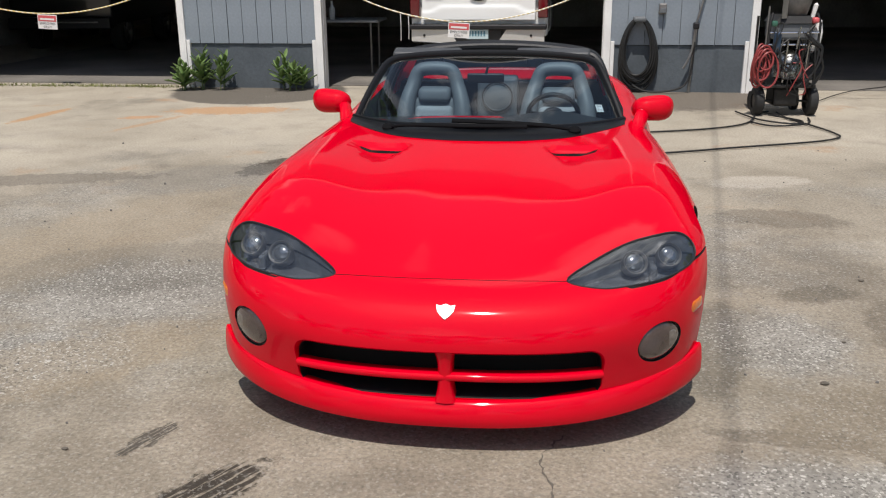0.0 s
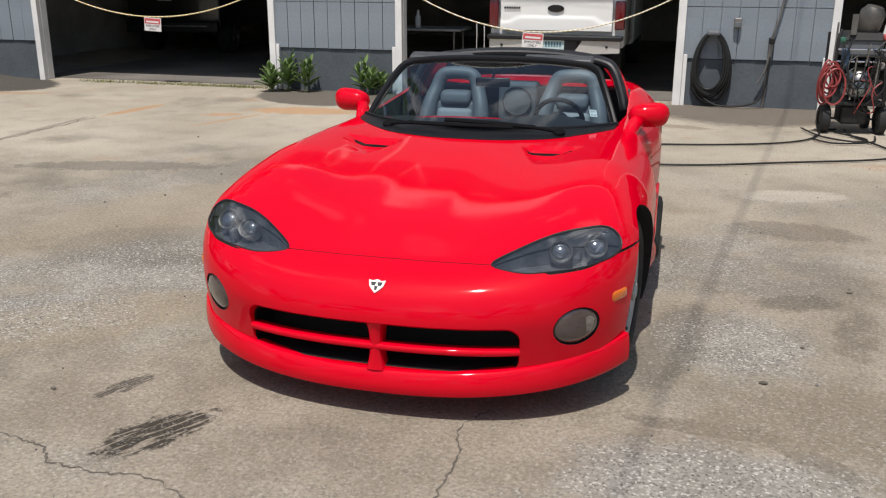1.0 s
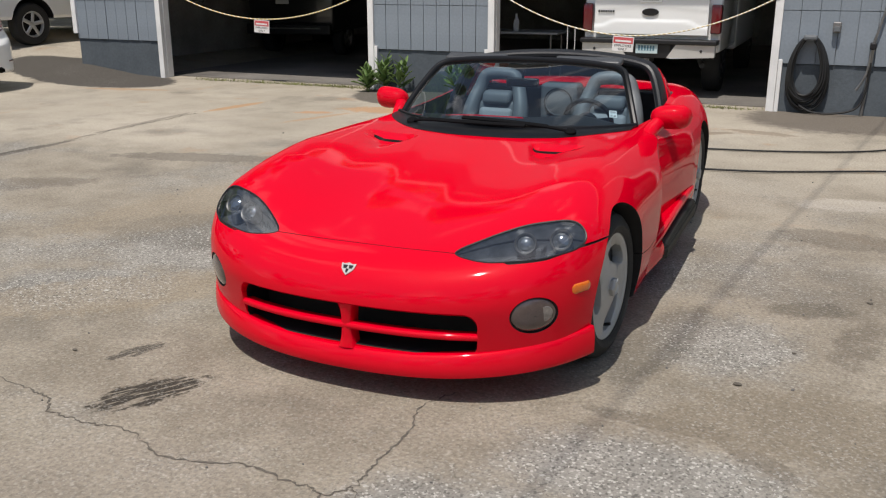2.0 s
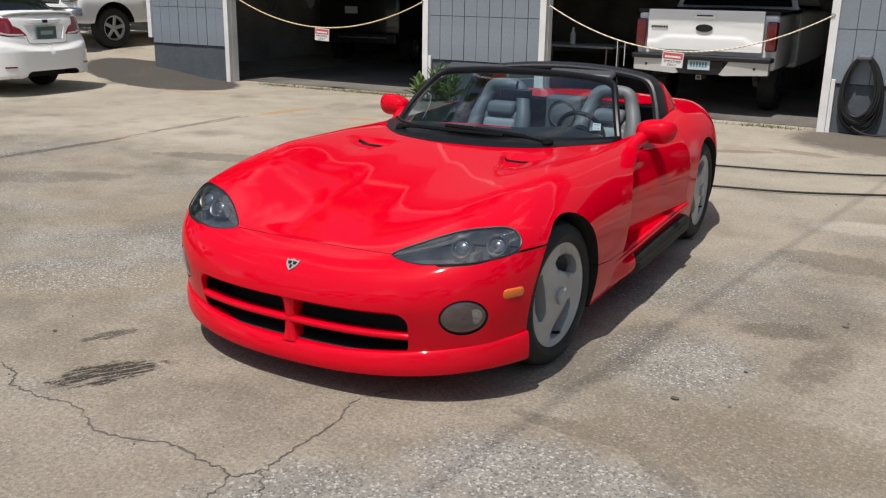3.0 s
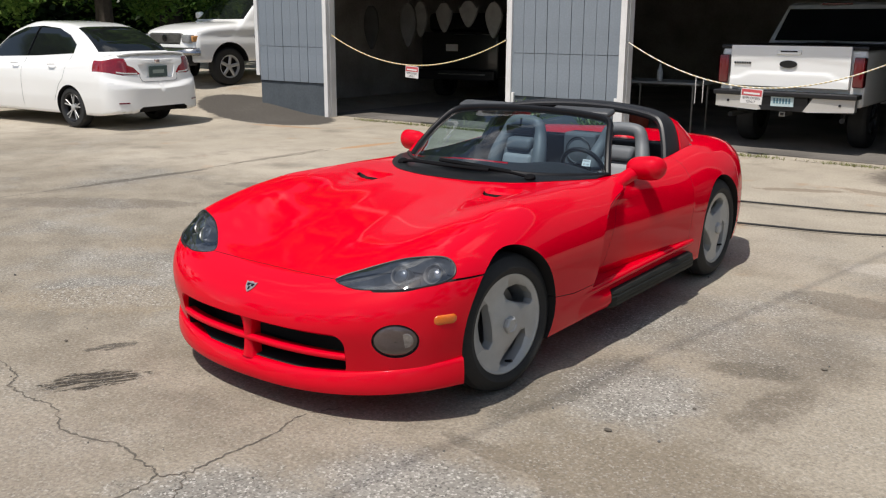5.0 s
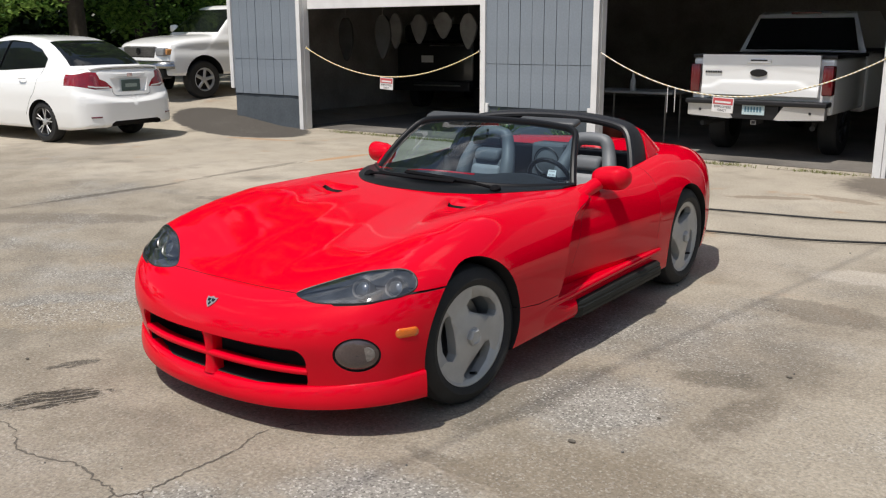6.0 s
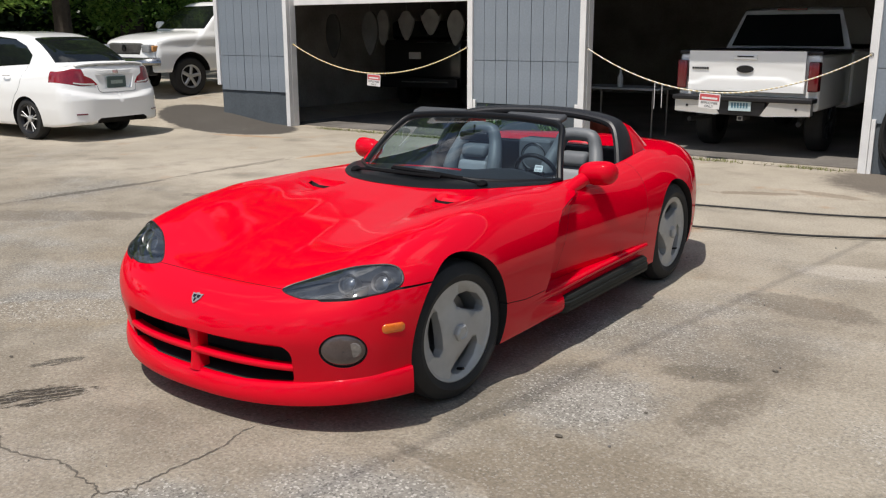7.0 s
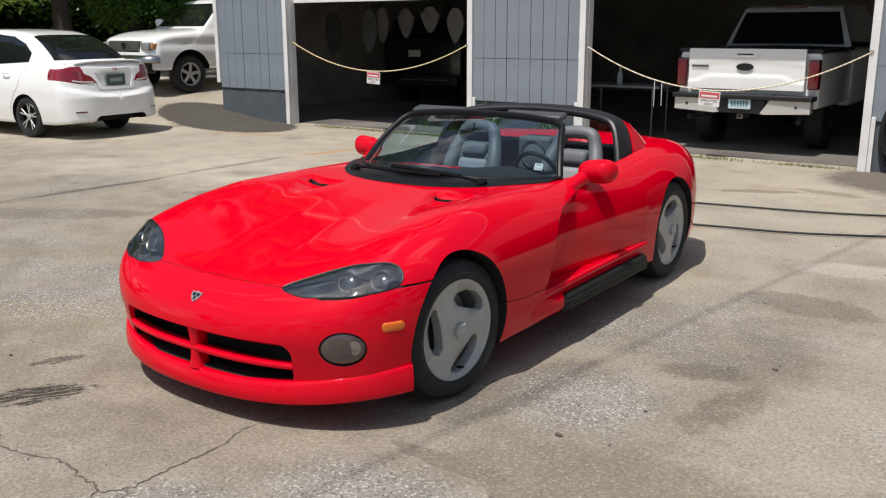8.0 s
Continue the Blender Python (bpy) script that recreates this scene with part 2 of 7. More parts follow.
def carve(base, cutter, how="DIFFERENCE"):
    """The boolean of two meshes, as a new mesh."""
    a, b = new("work_a", base), new("work_b", cutter)
    mod = a.modifiers.new("cut", "BOOLEAN")
    mod.operation, mod.object, mod.solver = how, b, "EXACT"
    graph = bpy.context.evaluated_depsgraph_get()
    graph.update()
    out = bpy.data.meshes.new_from_object(a.evaluated_get(graph))
    bpy.data.objects.remove(a)
    bpy.data.objects.remove(b)
    return out

# ---- ground ----
WALL_Y, WALL_D = 8.05, 0.15      # front face of the garage wall and its depth


def step01(v, a, b):
    s = np.clip((v - a) / (b - a), 0, 1)
    return s * s * (3 - 2 * s)


def ground_height(x, y):
    """The yard: flat, rising behind the garage's far corner."""
    x, y = np.asarray(x, float), np.asarray(y, float)
    rise = 0.17 * step01(-x, 8.6, 10.4) * step01(y, 5.8, 8.2)
    return rise + 0.32 * step01(-x, 10.3, 13.5) * step01(y, 6.4, 10.0) + 0.3 * step01(-x, 14.0, 24.0) * step01(y, 8.0, 20.0)


SPOTS = [(-0.71, -1.10, 0.25, 0.105, 60, (0.040, 0.034, 0.027), 0.95, 2.0), (-1.04, -0.79, 0.15, 0.045, 66, (0.05, 0.045, 0.04), 0.8, 2.2),
         (-0.35, -1.75, 0.6, 0.4, 10, (0.33, 0.29, 0.24), 0.5, 1.3), (-1.98, 3.50, 0.38, 0.20, 70, (0.055, 0.043, 0.034), 0.9, 1.6), (-2.35, 3.05, 0.75, 0.50, 30, (0.20, 0.19, 0.17), 0.5, 0.8),
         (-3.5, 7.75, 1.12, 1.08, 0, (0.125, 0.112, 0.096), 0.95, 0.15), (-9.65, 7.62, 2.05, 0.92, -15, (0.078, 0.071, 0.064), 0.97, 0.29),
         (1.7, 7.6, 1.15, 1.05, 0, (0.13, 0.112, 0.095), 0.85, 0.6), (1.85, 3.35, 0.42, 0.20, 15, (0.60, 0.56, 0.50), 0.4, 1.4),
         (-3.35, 6.25, 0.70, 0.28, 8, (0.50, 0.28, 0.13), 0.7, 2.0), (-4.15, 5.72, 0.25, 0.10, 20, (0.50, 0.27, 0.13), 0.7, 1.8), (0.30, 6.05, 0.45, 0.10, 25, (0.19, 0.14, 0.095), 0.6, 1.8), (0.95, 6.35, 0.40, 0.12, -12, (0.20, 0.15, 0.105), 0.55, 1.8), (-5.40, 2.3, 0.9, 0.07, 87, (0.10, 0.088, 0.075), 0.75, 1.5), (-5.5, 4.3, 0.9, 0.05, 92, (0.14, 0.12, 0.10), 0.5, 1.8), (-5.33, 5.75, 0.55, 0.09, 82, (0.47, 0.28, 0.14), 0.8, 1.3), (-3.9, 5.4, 0.6, 0.06, 70, (0.46, 0.28, 0.15), 0.55, 1.8),
         (-7.9, 6.6, 0.7, 0.09, 12, (0.45, 0.27, 0.14), 0.6, 1.6), (1.05, 0.25, 0.55, 0.16, 80, (0.13, 0.118, 0.10), 0.5, 1.2),
         (1.78, 2.35, 0.42, 0.22, -10, (0.15, 0.13, 0.105), 0.55, 1.6),
         (1.66, 0.95, 0.22, 0.11, 20, (0.13, 0.115, 0.09), 0.55, 1.8), (1.90, 0.55, 0.34, 0.13, 80, (0.14, 0.12, 0.095), 0.5, 1.8),
         (1.22, -0.53, 0.34, 0.06, -2, (0.13, 0.114, 0.092), 0.5, 1.8), (1.55, -0.65, 0.22, 0.06, -38, (0.14, 0.12, 0.097), 0.5, 1.8), (1.51, -0.58, 0.055, 0.035, 0, (0.30, 0.27, 0.22), 0.9, 0.2),
         (1.75, -0.32, 0.65, 0.30, 15, (0.235, 0.20, 0.15), 0.7, 1.3), (2.55, 0.8, 1.0, 0.5, 60, (0.42, 0.38, 0.31), 0.5, 1.7),
         (-2.4, 1.6, 1.3, 0.5, 70, (0.33, 0.275, 0.20), 0.5, 1.6), (-1.75, -0.3, 0.8, 0.3, 40, (0.32, 0.265, 0.19), 0.5, 1.8),
         (-3.6, 2.9, 0.9, 0.2, 15, (0.12, 0.105, 0.09), 0.5, 1.8), (-4.6, 1.2, 1.1, 0.25, 35, (0.14, 0.12, 0.10), 0.45, 1.8), (-1.9, 1.0, 0.9, 0.45, 20, (0.15, 0.14, 0.12), 0.4, 1.0)]


# patches where the cement skin has worn off: (x, y, half-length, half-width, turn)
BARE = [(1.33, 0.33, 0.36, 0.40, 10), (1.25, -0.95, 0.55, 0.32, 0), (0.75, -1.45, 0.5, 0.35, 20), (-1.75, 0.62, 0.75, 0.55, 20), (-1.95, -0.25, 0.55, 0.4, 30)]


def ground_material():
    m = bpy.data.materials.new("worn_yard_concrete")
    m.use_nodes = True
    nt = m.node_tree
    b = nt.nodes["Principled BSDF"]
    b.inputs["Roughness"].default_value = 0.88
    b.inputs["Specular IOR Level"].default_value = 0.25
    co = nt.nodes.new("ShaderNodeTexCoord").outputs["Object"]
    xyz = nt.nodes.new("ShaderNodeSeparateXYZ")
    nt.links.new(co, xyz.inputs[0])

    def noise_of(scale, detail=5, rough=0.55, shift=0.0):
        v = nt.nodes.new("ShaderNodeVectorMath")
        v.operation = "ADD"
        v.inputs[1].default_value = (shift, shift * 0.7, 0)
        nt.links.new(co, v.inputs[0])
        n = nt.nodes.new("ShaderNodeTexNoise")
        n.inputs["Scale"].default_value, n.inputs["Detail"].default_value, n.inputs["Roughness"].default_value = scale, detail, rough
        nt.links.new(v.outputs[0], n.inputs["Vector"])
        return n.outputs["Fac"]

    def span(v, a, b2, lo=0.0, hi=1.0):
        r = nt.nodes.new("ShaderNodeMapRange")
        r.interpolation_type = "SMOOTHSTEP"
        for k, x in zip(("From Min", "From Max", "To Min", "To Max"), (a, b2, lo, hi)):
            r.inputs[k].default_value = x
        nt.links.new(v, r.inputs["Value"])
        return r.outputs[0]

    def calc(op, u, v):
        n = nt.nodes.new("ShaderNodeMath")
        n.operation, n.use_clamp = op, False
        for s, w in zip(n.inputs, (u, v)):
            if isinstance(w, (int, float)):
                s.default_value = w
            else:
                nt.links.new(w, s)
        return n.outputs[0]

    def mixed(fac, u, v, mode="MIX"):
        x = nt.nodes.new("ShaderNodeMix")
        x.data_type, x.blend_type = "RGBA", mode
        if isinstance(fac, (int, float)):
            x.inputs[0].default_value = fac
        else:
            nt.links.new(fac, x.inputs[0])
        for s, w in ((x.inputs[6], u), (x.inputs[7], v)):
            if isinstance(w, tuple):
                s.default_value = (*w, 1)
            else:
                nt.links.new(w, s)
        return x.outputs[2]

    broad, mid, fine = noise_of(0.45, 4), noise_of(2.2, 6, 0.62, 7), noise_of(55, 4, 0.7, 3)
    back = span(calc("ADD", xyz.outputs[1], calc("MULTIPLY", calc("SUBTRACT", broad, 0.5), 6.0)), 1.2, 4.6)
    pale = calc("MULTIPLY", back, span(mid, 0.25, 0.6, 0.55, 1.0))
    # exposed stone in patches, smooth brownish cement skin between them
    bare = span(noise_of(0.75, 6, 0.62, 33), 0.48, 0.68, 0.0, 0.8)
    for sx, sy, rl, rw, turn in BARE:
        mp = nt.nodes.new("ShaderNodeMapping")
        mp.vector_type = "TEXTURE"
        mp.inputs["Location"].default_value, mp.inputs["Rotation"].default_value, mp.inputs["Scale"].default_value = (sx, sy, 0), (0, 0, radians(turn)), (rl, rw, 1)
        nt.links.new(co, mp.inputs["Vector"])
        ln = nt.nodes.new("ShaderNodeVectorMath")
        ln.operation = "LENGTH"
        nt.links.new(mp.outputs[0], ln.inputs[0])
        bare = calc("MAXIMUM", bare, span(calc("ADD", ln.outputs["Value"], calc("MULTIPLY", calc("SUBTRACT", noise_of(5, 5, 0.7, 13), 0.5), 1.2)), 0.55, 1.2, 0.9, 0.0))
    skin_tone = mixed(span(mid, 0.34, 0.66), (0.262, 0.230, 0.182), (0.350, 0.312, 0.252))
    stone_tone = mixed(span(mid, 0.34, 0.66), (0.245, 0.236, 0.215), (0.330, 0.319, 0.292))
    worn = mixed(bare, skin_tone, stone_tone)
    smudge = calc("MULTIPLY", span(noise_of(6.5, 7, 0.72, 71), 0.56, 0.72), 0.45)
    worn = mixed(smudge, worn, (0.150, 0.128, 0.098))
    grit = calc("MULTIPLY", span(noise_of(24, 6, 0.75, 91), 0.57, 0.68), 0.5)
    worn = mixed(grit, worn, (0.120, 0.108, 0.088))
    col = mixed(pale, worn, mixed(span(broad, 0.35, 0.65), (0.39, 0.352, 0.288), (0.49, 0.445, 0.37)))
    dark = calc("MULTIPLY", span(noise_of(0.9, 6, 0.6, 21), 0.54, 0.72), 0.5)
    col = mixed(dark, col, (0.13, 0.118, 0.10))
    rust = calc("MULTIPLY", calc("MULTIPLY", span(noise_of(1.3, 5, 0.6, 41), 0.6, 0.72), back), 0.5)
    col = mixed(rust, col, (0.42, 0.24, 0.12))
    # stains with a shape of their own: (x, y, half-length, half-width, turn, colour, strength, raggedness)
    ragged = noise_of(9, 6, 0.75, 61)
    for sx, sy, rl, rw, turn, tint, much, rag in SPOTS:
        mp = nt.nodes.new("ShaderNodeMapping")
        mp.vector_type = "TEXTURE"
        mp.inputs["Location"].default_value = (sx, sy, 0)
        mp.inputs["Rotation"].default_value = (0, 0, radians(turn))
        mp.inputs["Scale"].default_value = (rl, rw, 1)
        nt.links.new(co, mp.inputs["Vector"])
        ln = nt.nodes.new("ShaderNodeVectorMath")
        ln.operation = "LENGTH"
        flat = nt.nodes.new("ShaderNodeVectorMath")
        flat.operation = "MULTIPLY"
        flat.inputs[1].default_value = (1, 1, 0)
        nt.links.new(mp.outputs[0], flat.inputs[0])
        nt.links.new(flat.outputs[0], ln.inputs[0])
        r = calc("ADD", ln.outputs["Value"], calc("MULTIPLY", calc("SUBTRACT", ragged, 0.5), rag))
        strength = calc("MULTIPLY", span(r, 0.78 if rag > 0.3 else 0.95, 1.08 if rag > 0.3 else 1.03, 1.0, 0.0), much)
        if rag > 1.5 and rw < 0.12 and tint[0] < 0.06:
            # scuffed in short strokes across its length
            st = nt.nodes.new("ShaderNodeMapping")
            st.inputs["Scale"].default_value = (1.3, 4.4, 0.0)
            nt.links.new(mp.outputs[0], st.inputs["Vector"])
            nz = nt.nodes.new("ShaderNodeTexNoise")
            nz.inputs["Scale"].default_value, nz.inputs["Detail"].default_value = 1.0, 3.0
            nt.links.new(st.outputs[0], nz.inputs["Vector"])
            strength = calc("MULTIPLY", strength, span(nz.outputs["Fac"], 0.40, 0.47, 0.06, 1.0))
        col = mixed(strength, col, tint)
    # loose stone in the worn surface: pale and dark specks
    vor = nt.nodes.new("ShaderNodeTexVoronoi")
    vor.inputs["Scale"].default_value = 115
    nt.links.new(co, vor.inputs["Vector"])
    tone = nt.nodes.new("ShaderNodeSeparateColor")
    nt.links.new(vor.outputs["Color"], tone.inputs[0])
    specks = calc("MULTIPLY", span(tone.outputs[0], 0.78, 0.95), calc("SUBTRACT", 1.0, calc("MULTIPLY", pale, 0.8)))
    specks = calc("MULTIPLY", specks, calc("ADD", 0.22, calc("MULTIPLY", bare, 0.73)))
    col = mixed(specks, col, (0.56, 0.545, 0.505))
    darks = calc("MULTIPLY", span(tone.outputs[1], 0.72, 0.95), calc("MULTIPLY", calc("SUBTRACT", 0.65, calc("MULTIPLY", pale, 0.55)), calc("ADD", 0.35, calc("MULTIPLY", bare, 0.65))))
    col = mixed(darks, col, (0.08, 0.075, 0.07))
    col = mixed(1.0, col, mixed(span(fine, 0.3, 0.7), (0.68, 0.665, 0.645), (1.03, 1.01, 0.98)), "MULTIPLY")
    nt.links.new(col, b.inputs["Base Color"])
    bp = nt.nodes.new("ShaderNodeBump")
    bp.inputs["Strength"].default_value, bp.inputs["Distance"].default_value = 0.7, 0.006
    nt.links.new(calc("ADD", calc("MULTIPLY", fine, 0.7), calc("MULTIPLY", tone.outputs[0], 0.3)), bp.inputs["Height"])
    nt.links.new(bp.outputs[0], b.inputs["Normal"])
    return m


GROUND = ground_material()
xs = np.unique(np.r_[-400, -150, -60, np.arange(-30, 14, 0.5), 25, 60, 150, 400])
ys = np.unique(np.r_[-400, -150, -60, -20, np.arange(-8, 26, 0.5), 40, 80, 160, 400])
gx, gy = np.meshgrid(xs, ys)
gv = np.c_[gx.ravel(), gy.ravel(), ground_height(gx, gy).ravel()]
nx = len(xs)
me = bpy.data.meshes.new("ground")
me.from_pydata(gv.tolist(), [], [(j * nx + i, j * nx + i + 1, (j + 1) * nx + i + 1, (j + 1) * nx + i) for j in range(len(ys) - 1) for i in range(nx - 1)])
me.materials.append(GROUND)
me.shade_smooth()
tagged(new("ground", me), "worn grey and beige concrete yard with stains and cracks", "ground", kind="structure")

# ---- garage ----
SPANS = [(-10.25, -8.40), (-4.65, -2.73), (0.83, 2.66), (6.3, 9.0)]     # the walls between the bays
GARAGE_H, SKIRT = 6.0, 0.59
BOARDS = []                                                             # filled in last: (wall, x0, x1, z0, z1)
for n, (x0, x1) in enumerate(SPANS):
    wall = part("wall_%s" % ("west", "middle", "east", "far_east")[n], box(x0 + 0.02, x1 - 0.02, WALL_Y + 0.05, WALL_Y + WALL_D, SKIRT - 0.02, GARAGE_H), SIDING)
    tagged(wall, "blue-grey vertical board siding of the garage front", "wall", kind="structure")
    skirt = part("skirting_wall", box(x0 + 0.06, x1 - 0.06, WALL_Y + 0.035, WALL_Y + WALL_D - 0.01, -0.1, SKIRT - 0.022), BLOCK)
    tagged(skirt, "dark blue-grey painted block base of the garage wall", "wall", kind="structure")
    BOARDS.append((wall, x0 + 0.075, x1 - 0.075))
    for side, x in ((-1, x0), (1, x1)):
        trim = box(x - 0.005 if side < 0 else x - 0.085, x + 0.085 if side < 0 else x + 0.005, WALL_Y - 0.022, WALL_Y + 0.06, SKIRT + 0.07 if n == 0 and side < 0 else -0.02, GARAGE_H, 0.004)
        tagged(part("trim", trim, WHITE_PAINT), "white painted corner trim board of the garage", "trim", kind="structure")
        if n:
            block = box(x + side * 0.004 - side * 0.092, x - side * 0.135, WALL_Y - 0.012, WALL_Y + 0.05, -0.02, SKIRT + 0.03, 0.004)
            tagged(part("trim", block, WHITE_PAINT), "short white trim block beside the wall base", "trim", kind="structure")
        if n == 0 and side < 0:
            continue
        lining = box(x - 0.012, x + 0.012, WALL_Y + 0.062, WALL_Y + WALL_D + 0.04, -0.02, GARAGE_H - 0.6, 0.003)
        tagged(part("jamb_lining", lining, WHITE_PAINT), "weathered white door jamb of the garage bay", "trim", kind="structure")
shell = [("wall_back", (-10.1, 9.0, 19.0, 19.2, -0.1, GARAGE_H)), ("wall_side_west", (-10.1, -9.9, WALL_Y + WALL_D, 19.0, -0.1, GARAGE_H)),
         ("wall_side_east", (8.8, 9.0, WALL_Y + WALL_D, 19.0, -0.1, GARAGE_H))]
for name, b6 in shell:
    tagged(part(name, box(*b6), INNER_WALL), "dark unlit inner wall of the garage", "wall", kind="structure")
tagged(part("ceiling", box(-10.3, 9.2, WALL_Y - 0.35, 19.3, GARAGE_H, GARAGE_H + 0.2), INNER_WALL), "dark garage ceiling and roof slab", "ceiling", kind="structure")
# eave out of view; white board added for the bright line in the bonnet
tagged(part("fascia", box(-10.3, 9.2, WALL_Y - 0.39, WALL_Y - 0.353, GARAGE_H + 0.02, GARAGE_H + 0.16, 0.004), WHITE_PAINT), "white fascia board along the garage eave, added out of view", "trim", kind="structure")
for n, (x0, x1) in enumerate(((-8.40, -4.65), (-2.73, 0.83), (2.66, 6.3))):
    head = part("wall_header", box(x0, x1, WALL_Y, WALL_Y + WALL_D, 2.62 if n == 0 else 2.85, GARAGE_H), SIDING)
    tagged(head, "blue-grey boarded header over the garage bay", "wall", kind="structure")
FLOOR_IN = material("garage_floor", (0.24, 0.22, 0.195), 0.85, grain=0.2, grain_scale=30, stain=0.5, stain_scale=0.8, relief=0.002, relief_scale=30)
tagged(part("floor", box(-9.9, 8.8, WALL_Y + 0.3, 19.0, -0.2, 0.012), FLOOR_IN), "stained dark concrete garage floor", "floor", kind="structure")
# ---- the sports car's skin, as one smooth solid ----
# x: to the car's left, y: rearwards from the front axle, z: up; a = |x|

def curve(xs, ys):
    """A smooth curve through a few control values."""
    xs, ys = np.array(xs, float), np.array(ys, float)
    d = np.diff(ys) / np.diff(xs)
    m = np.r_[d[0], np.where(d[1:] * d[:-1] > 0, 2 * d[1:] * d[:-1] / np.where(d[1:] + d[:-1] == 0, 1, d[1:] + d[:-1]), 0), d[-1]]

    def at(x):
        x = np.clip(x, xs[0], xs[-1])
        i = np.clip(np.searchsorted(xs, x) - 1, 0, len(xs) - 2)
        h = xs[i + 1] - xs[i]
        s = (x - xs[i]) / h
        return ((1 + 2 * s) * (1 - s) ** 2 * ys[i] + s * (1 - s) ** 2 * h * m[i]
                + s * s * (3 - 2 * s) * ys[i + 1] + s * s * (s - 1) * h * m[i + 1])
    return at


def smax(a, b, k):
    h = np.maximum(k - np.abs(a - b), 0) / k
    return np.maximum(a, b) + h * h * k / 4


def bump(x, mid, wide):
    return np.exp(-((x - mid) / wide) ** 2)


HOOD_LINE = curve([-0.95, -0.75, -0.5, -0.2, 0.2, 0.6, 0.95, 1.5, 2.3, 2.7, 3.1, 3.45],
                  [0.43, 0.535, 0.605, 0.675, 0.745, 0.795, 0.825, 0.83, 0.86, 0.885, 0.86, 0.79])
CREST_LINE = curve([-0.95, -0.6, -0.3, 0.0, 0.3, 0.7, 1.1, 1.6, 2.0, 2.4, 2.8, 3.2, 3.5],
                   [0.47, 0.60, 0.715, 0.785, 0.815, 0.815, 0.81, 0.815, 0.84, 0.87, 0.865, 0.82, 0.74])
WIDTH_LINE = curve([-0.7, -0.2, 0.1, 0.6, 1.0, 1.5, 2.0, 2.4, 2.65, 2.9, 3.1, 3.45],
                   [0.94, 0.94, 0.945, 0.945, 0.940, 0.935, 0.935, 0.938, 0.928, 0.88, 0.81, 0.68])
NOSE_LINE = curve([0.05, 0.2, 0.3, 0.42, 0.5, 0.6, 0.75], [-0.72, -0.755, -0.775, -0.797, -0.80, -0.785, -0.74])


def nose_setback(a):
    """How far the front is swept back at the half-width a."""
    r = np.clip(a / 0.965, 0, 0.999)
    return 0.80 * (1 - (1 - r ** 2.5) ** 0.4)


def deck(a, y):
    """Height of bonnet, wing tops and rear deck."""
    c, f = HOOD_LINE(y), CREST_LINE(y)
    s = np.clip((a - 0.12) / 0.56, 0, 1)
    s = s * s * (3 - 2 * s)
    z = c + (f - c) * s
    z -= 0.016 * bump(a, 0.46, 0.14) * bump(y, 0.35, 0.5)
    # scoops that widen and deepen towards the two bonnet vents
    q = np.clip((y - 0.27) / 0.29, 0, 1)
    inner, outer = 0.41 - 0.085 * q, 0.435 + 0.115 * q
    wide = np.clip((a - inner + 0.02) / 0.04, 0, 1) * np.clip((outer + 0.02 - a) / 0.04, 0, 1)
    z -= 0.030 * q ** 1.3 * wide * wide * (3 - 2 * wide) * (1 - np.clip((y - 0.575) / 0.035, 0, 1) ** 2)
    z -= 0.05 * np.clip((a - 0.70) / 0.25, 0, 2) ** 2
    return z


def skin(x, y, z):
    """Below zero inside the car's body."""
    a = np.sqrt(x * x + 1e-6)
    top = (z - deck(a, y)) * 0.93
    w = WIDTH_LINE(y) - 0.9 * np.maximum(z - 0.50, 0) ** 2 - 0.5 * np.maximum(0.42 - z, 0) ** 2
    side = a - w
    front = (NOSE_LINE(z) + nose_setback(a) - y) * 0.8
    tail = y - 3.38 + 0.35 * np.maximum(a - 0.5, 0) ** 2 + 0.3 * (z - 0.6) ** 2
    f = smax(top, side, 0.16)
    f = smax(f, front, 0.16)
    f = smax(f, tail, 0.10)
    return smax(f, 0.17 - z, 0.03)


def skin_normal(p, shape=skin):
    e, g = 1e-4, []
    for k in range(3):
        d = np.zeros(3)
        d[k] = e
        g.append((shape(*(p + d).T) - shape(*(p - d).T)) / (2 * e))
    g = np.array(g).T
    return g / np.linalg.norm(g, axis=1)[:, None]


def cast(start, way, far, shape=skin):
    """Where rays from inside the body leave it."""
    lo, hi = np.zeros(len(start)), np.full(len(start), float(far))
    for _ in range(24):
        mid = (lo + hi) / 2
        inside = shape(*(start + way * mid[:, None]).T) < 0
        lo, hi = np.where(inside, mid, lo), np.where(inside, hi, mid)
    return start + way * lo[:, None]


# trailing edge of the front wing in the side view
WING_EDGE_Z = [0.345, 0.365, 0.42, 0.50, 0.60, 0.67, 0.712, 0.735, 0.755, 0.785]
WING_EDGE_Y = [0.640, 0.655, 0.690, 0.718, 0.765, 0.838, 0.925, 1.030, 1.160, 1.250]


def hollow_depth(y, z):
    """How deep the flank behind the front wing lies under the skin."""
    lead = np.interp(z, WING_EDGE_Z, WING_EDGE_Y)
    q = np.clip((y - lead) / (1.95 - lead), -0.2, 1)
    s = np.clip((0.785 - z) / (0.12 + 0.08 * np.clip(q, 0, 1)), 0, 1)
    return (0.075 * (1 - q) ** 1.3 + 0.024 * np.clip((1.95 - y) / 0.8, 0, 1)) * s * s * (3 - 2 * s)


def hollow(x, y, z):
    """The skin with the flanks drawn in behind the front wings."""
    return skin(x + np.sign(x) * hollow_depth(y, z), y, z)


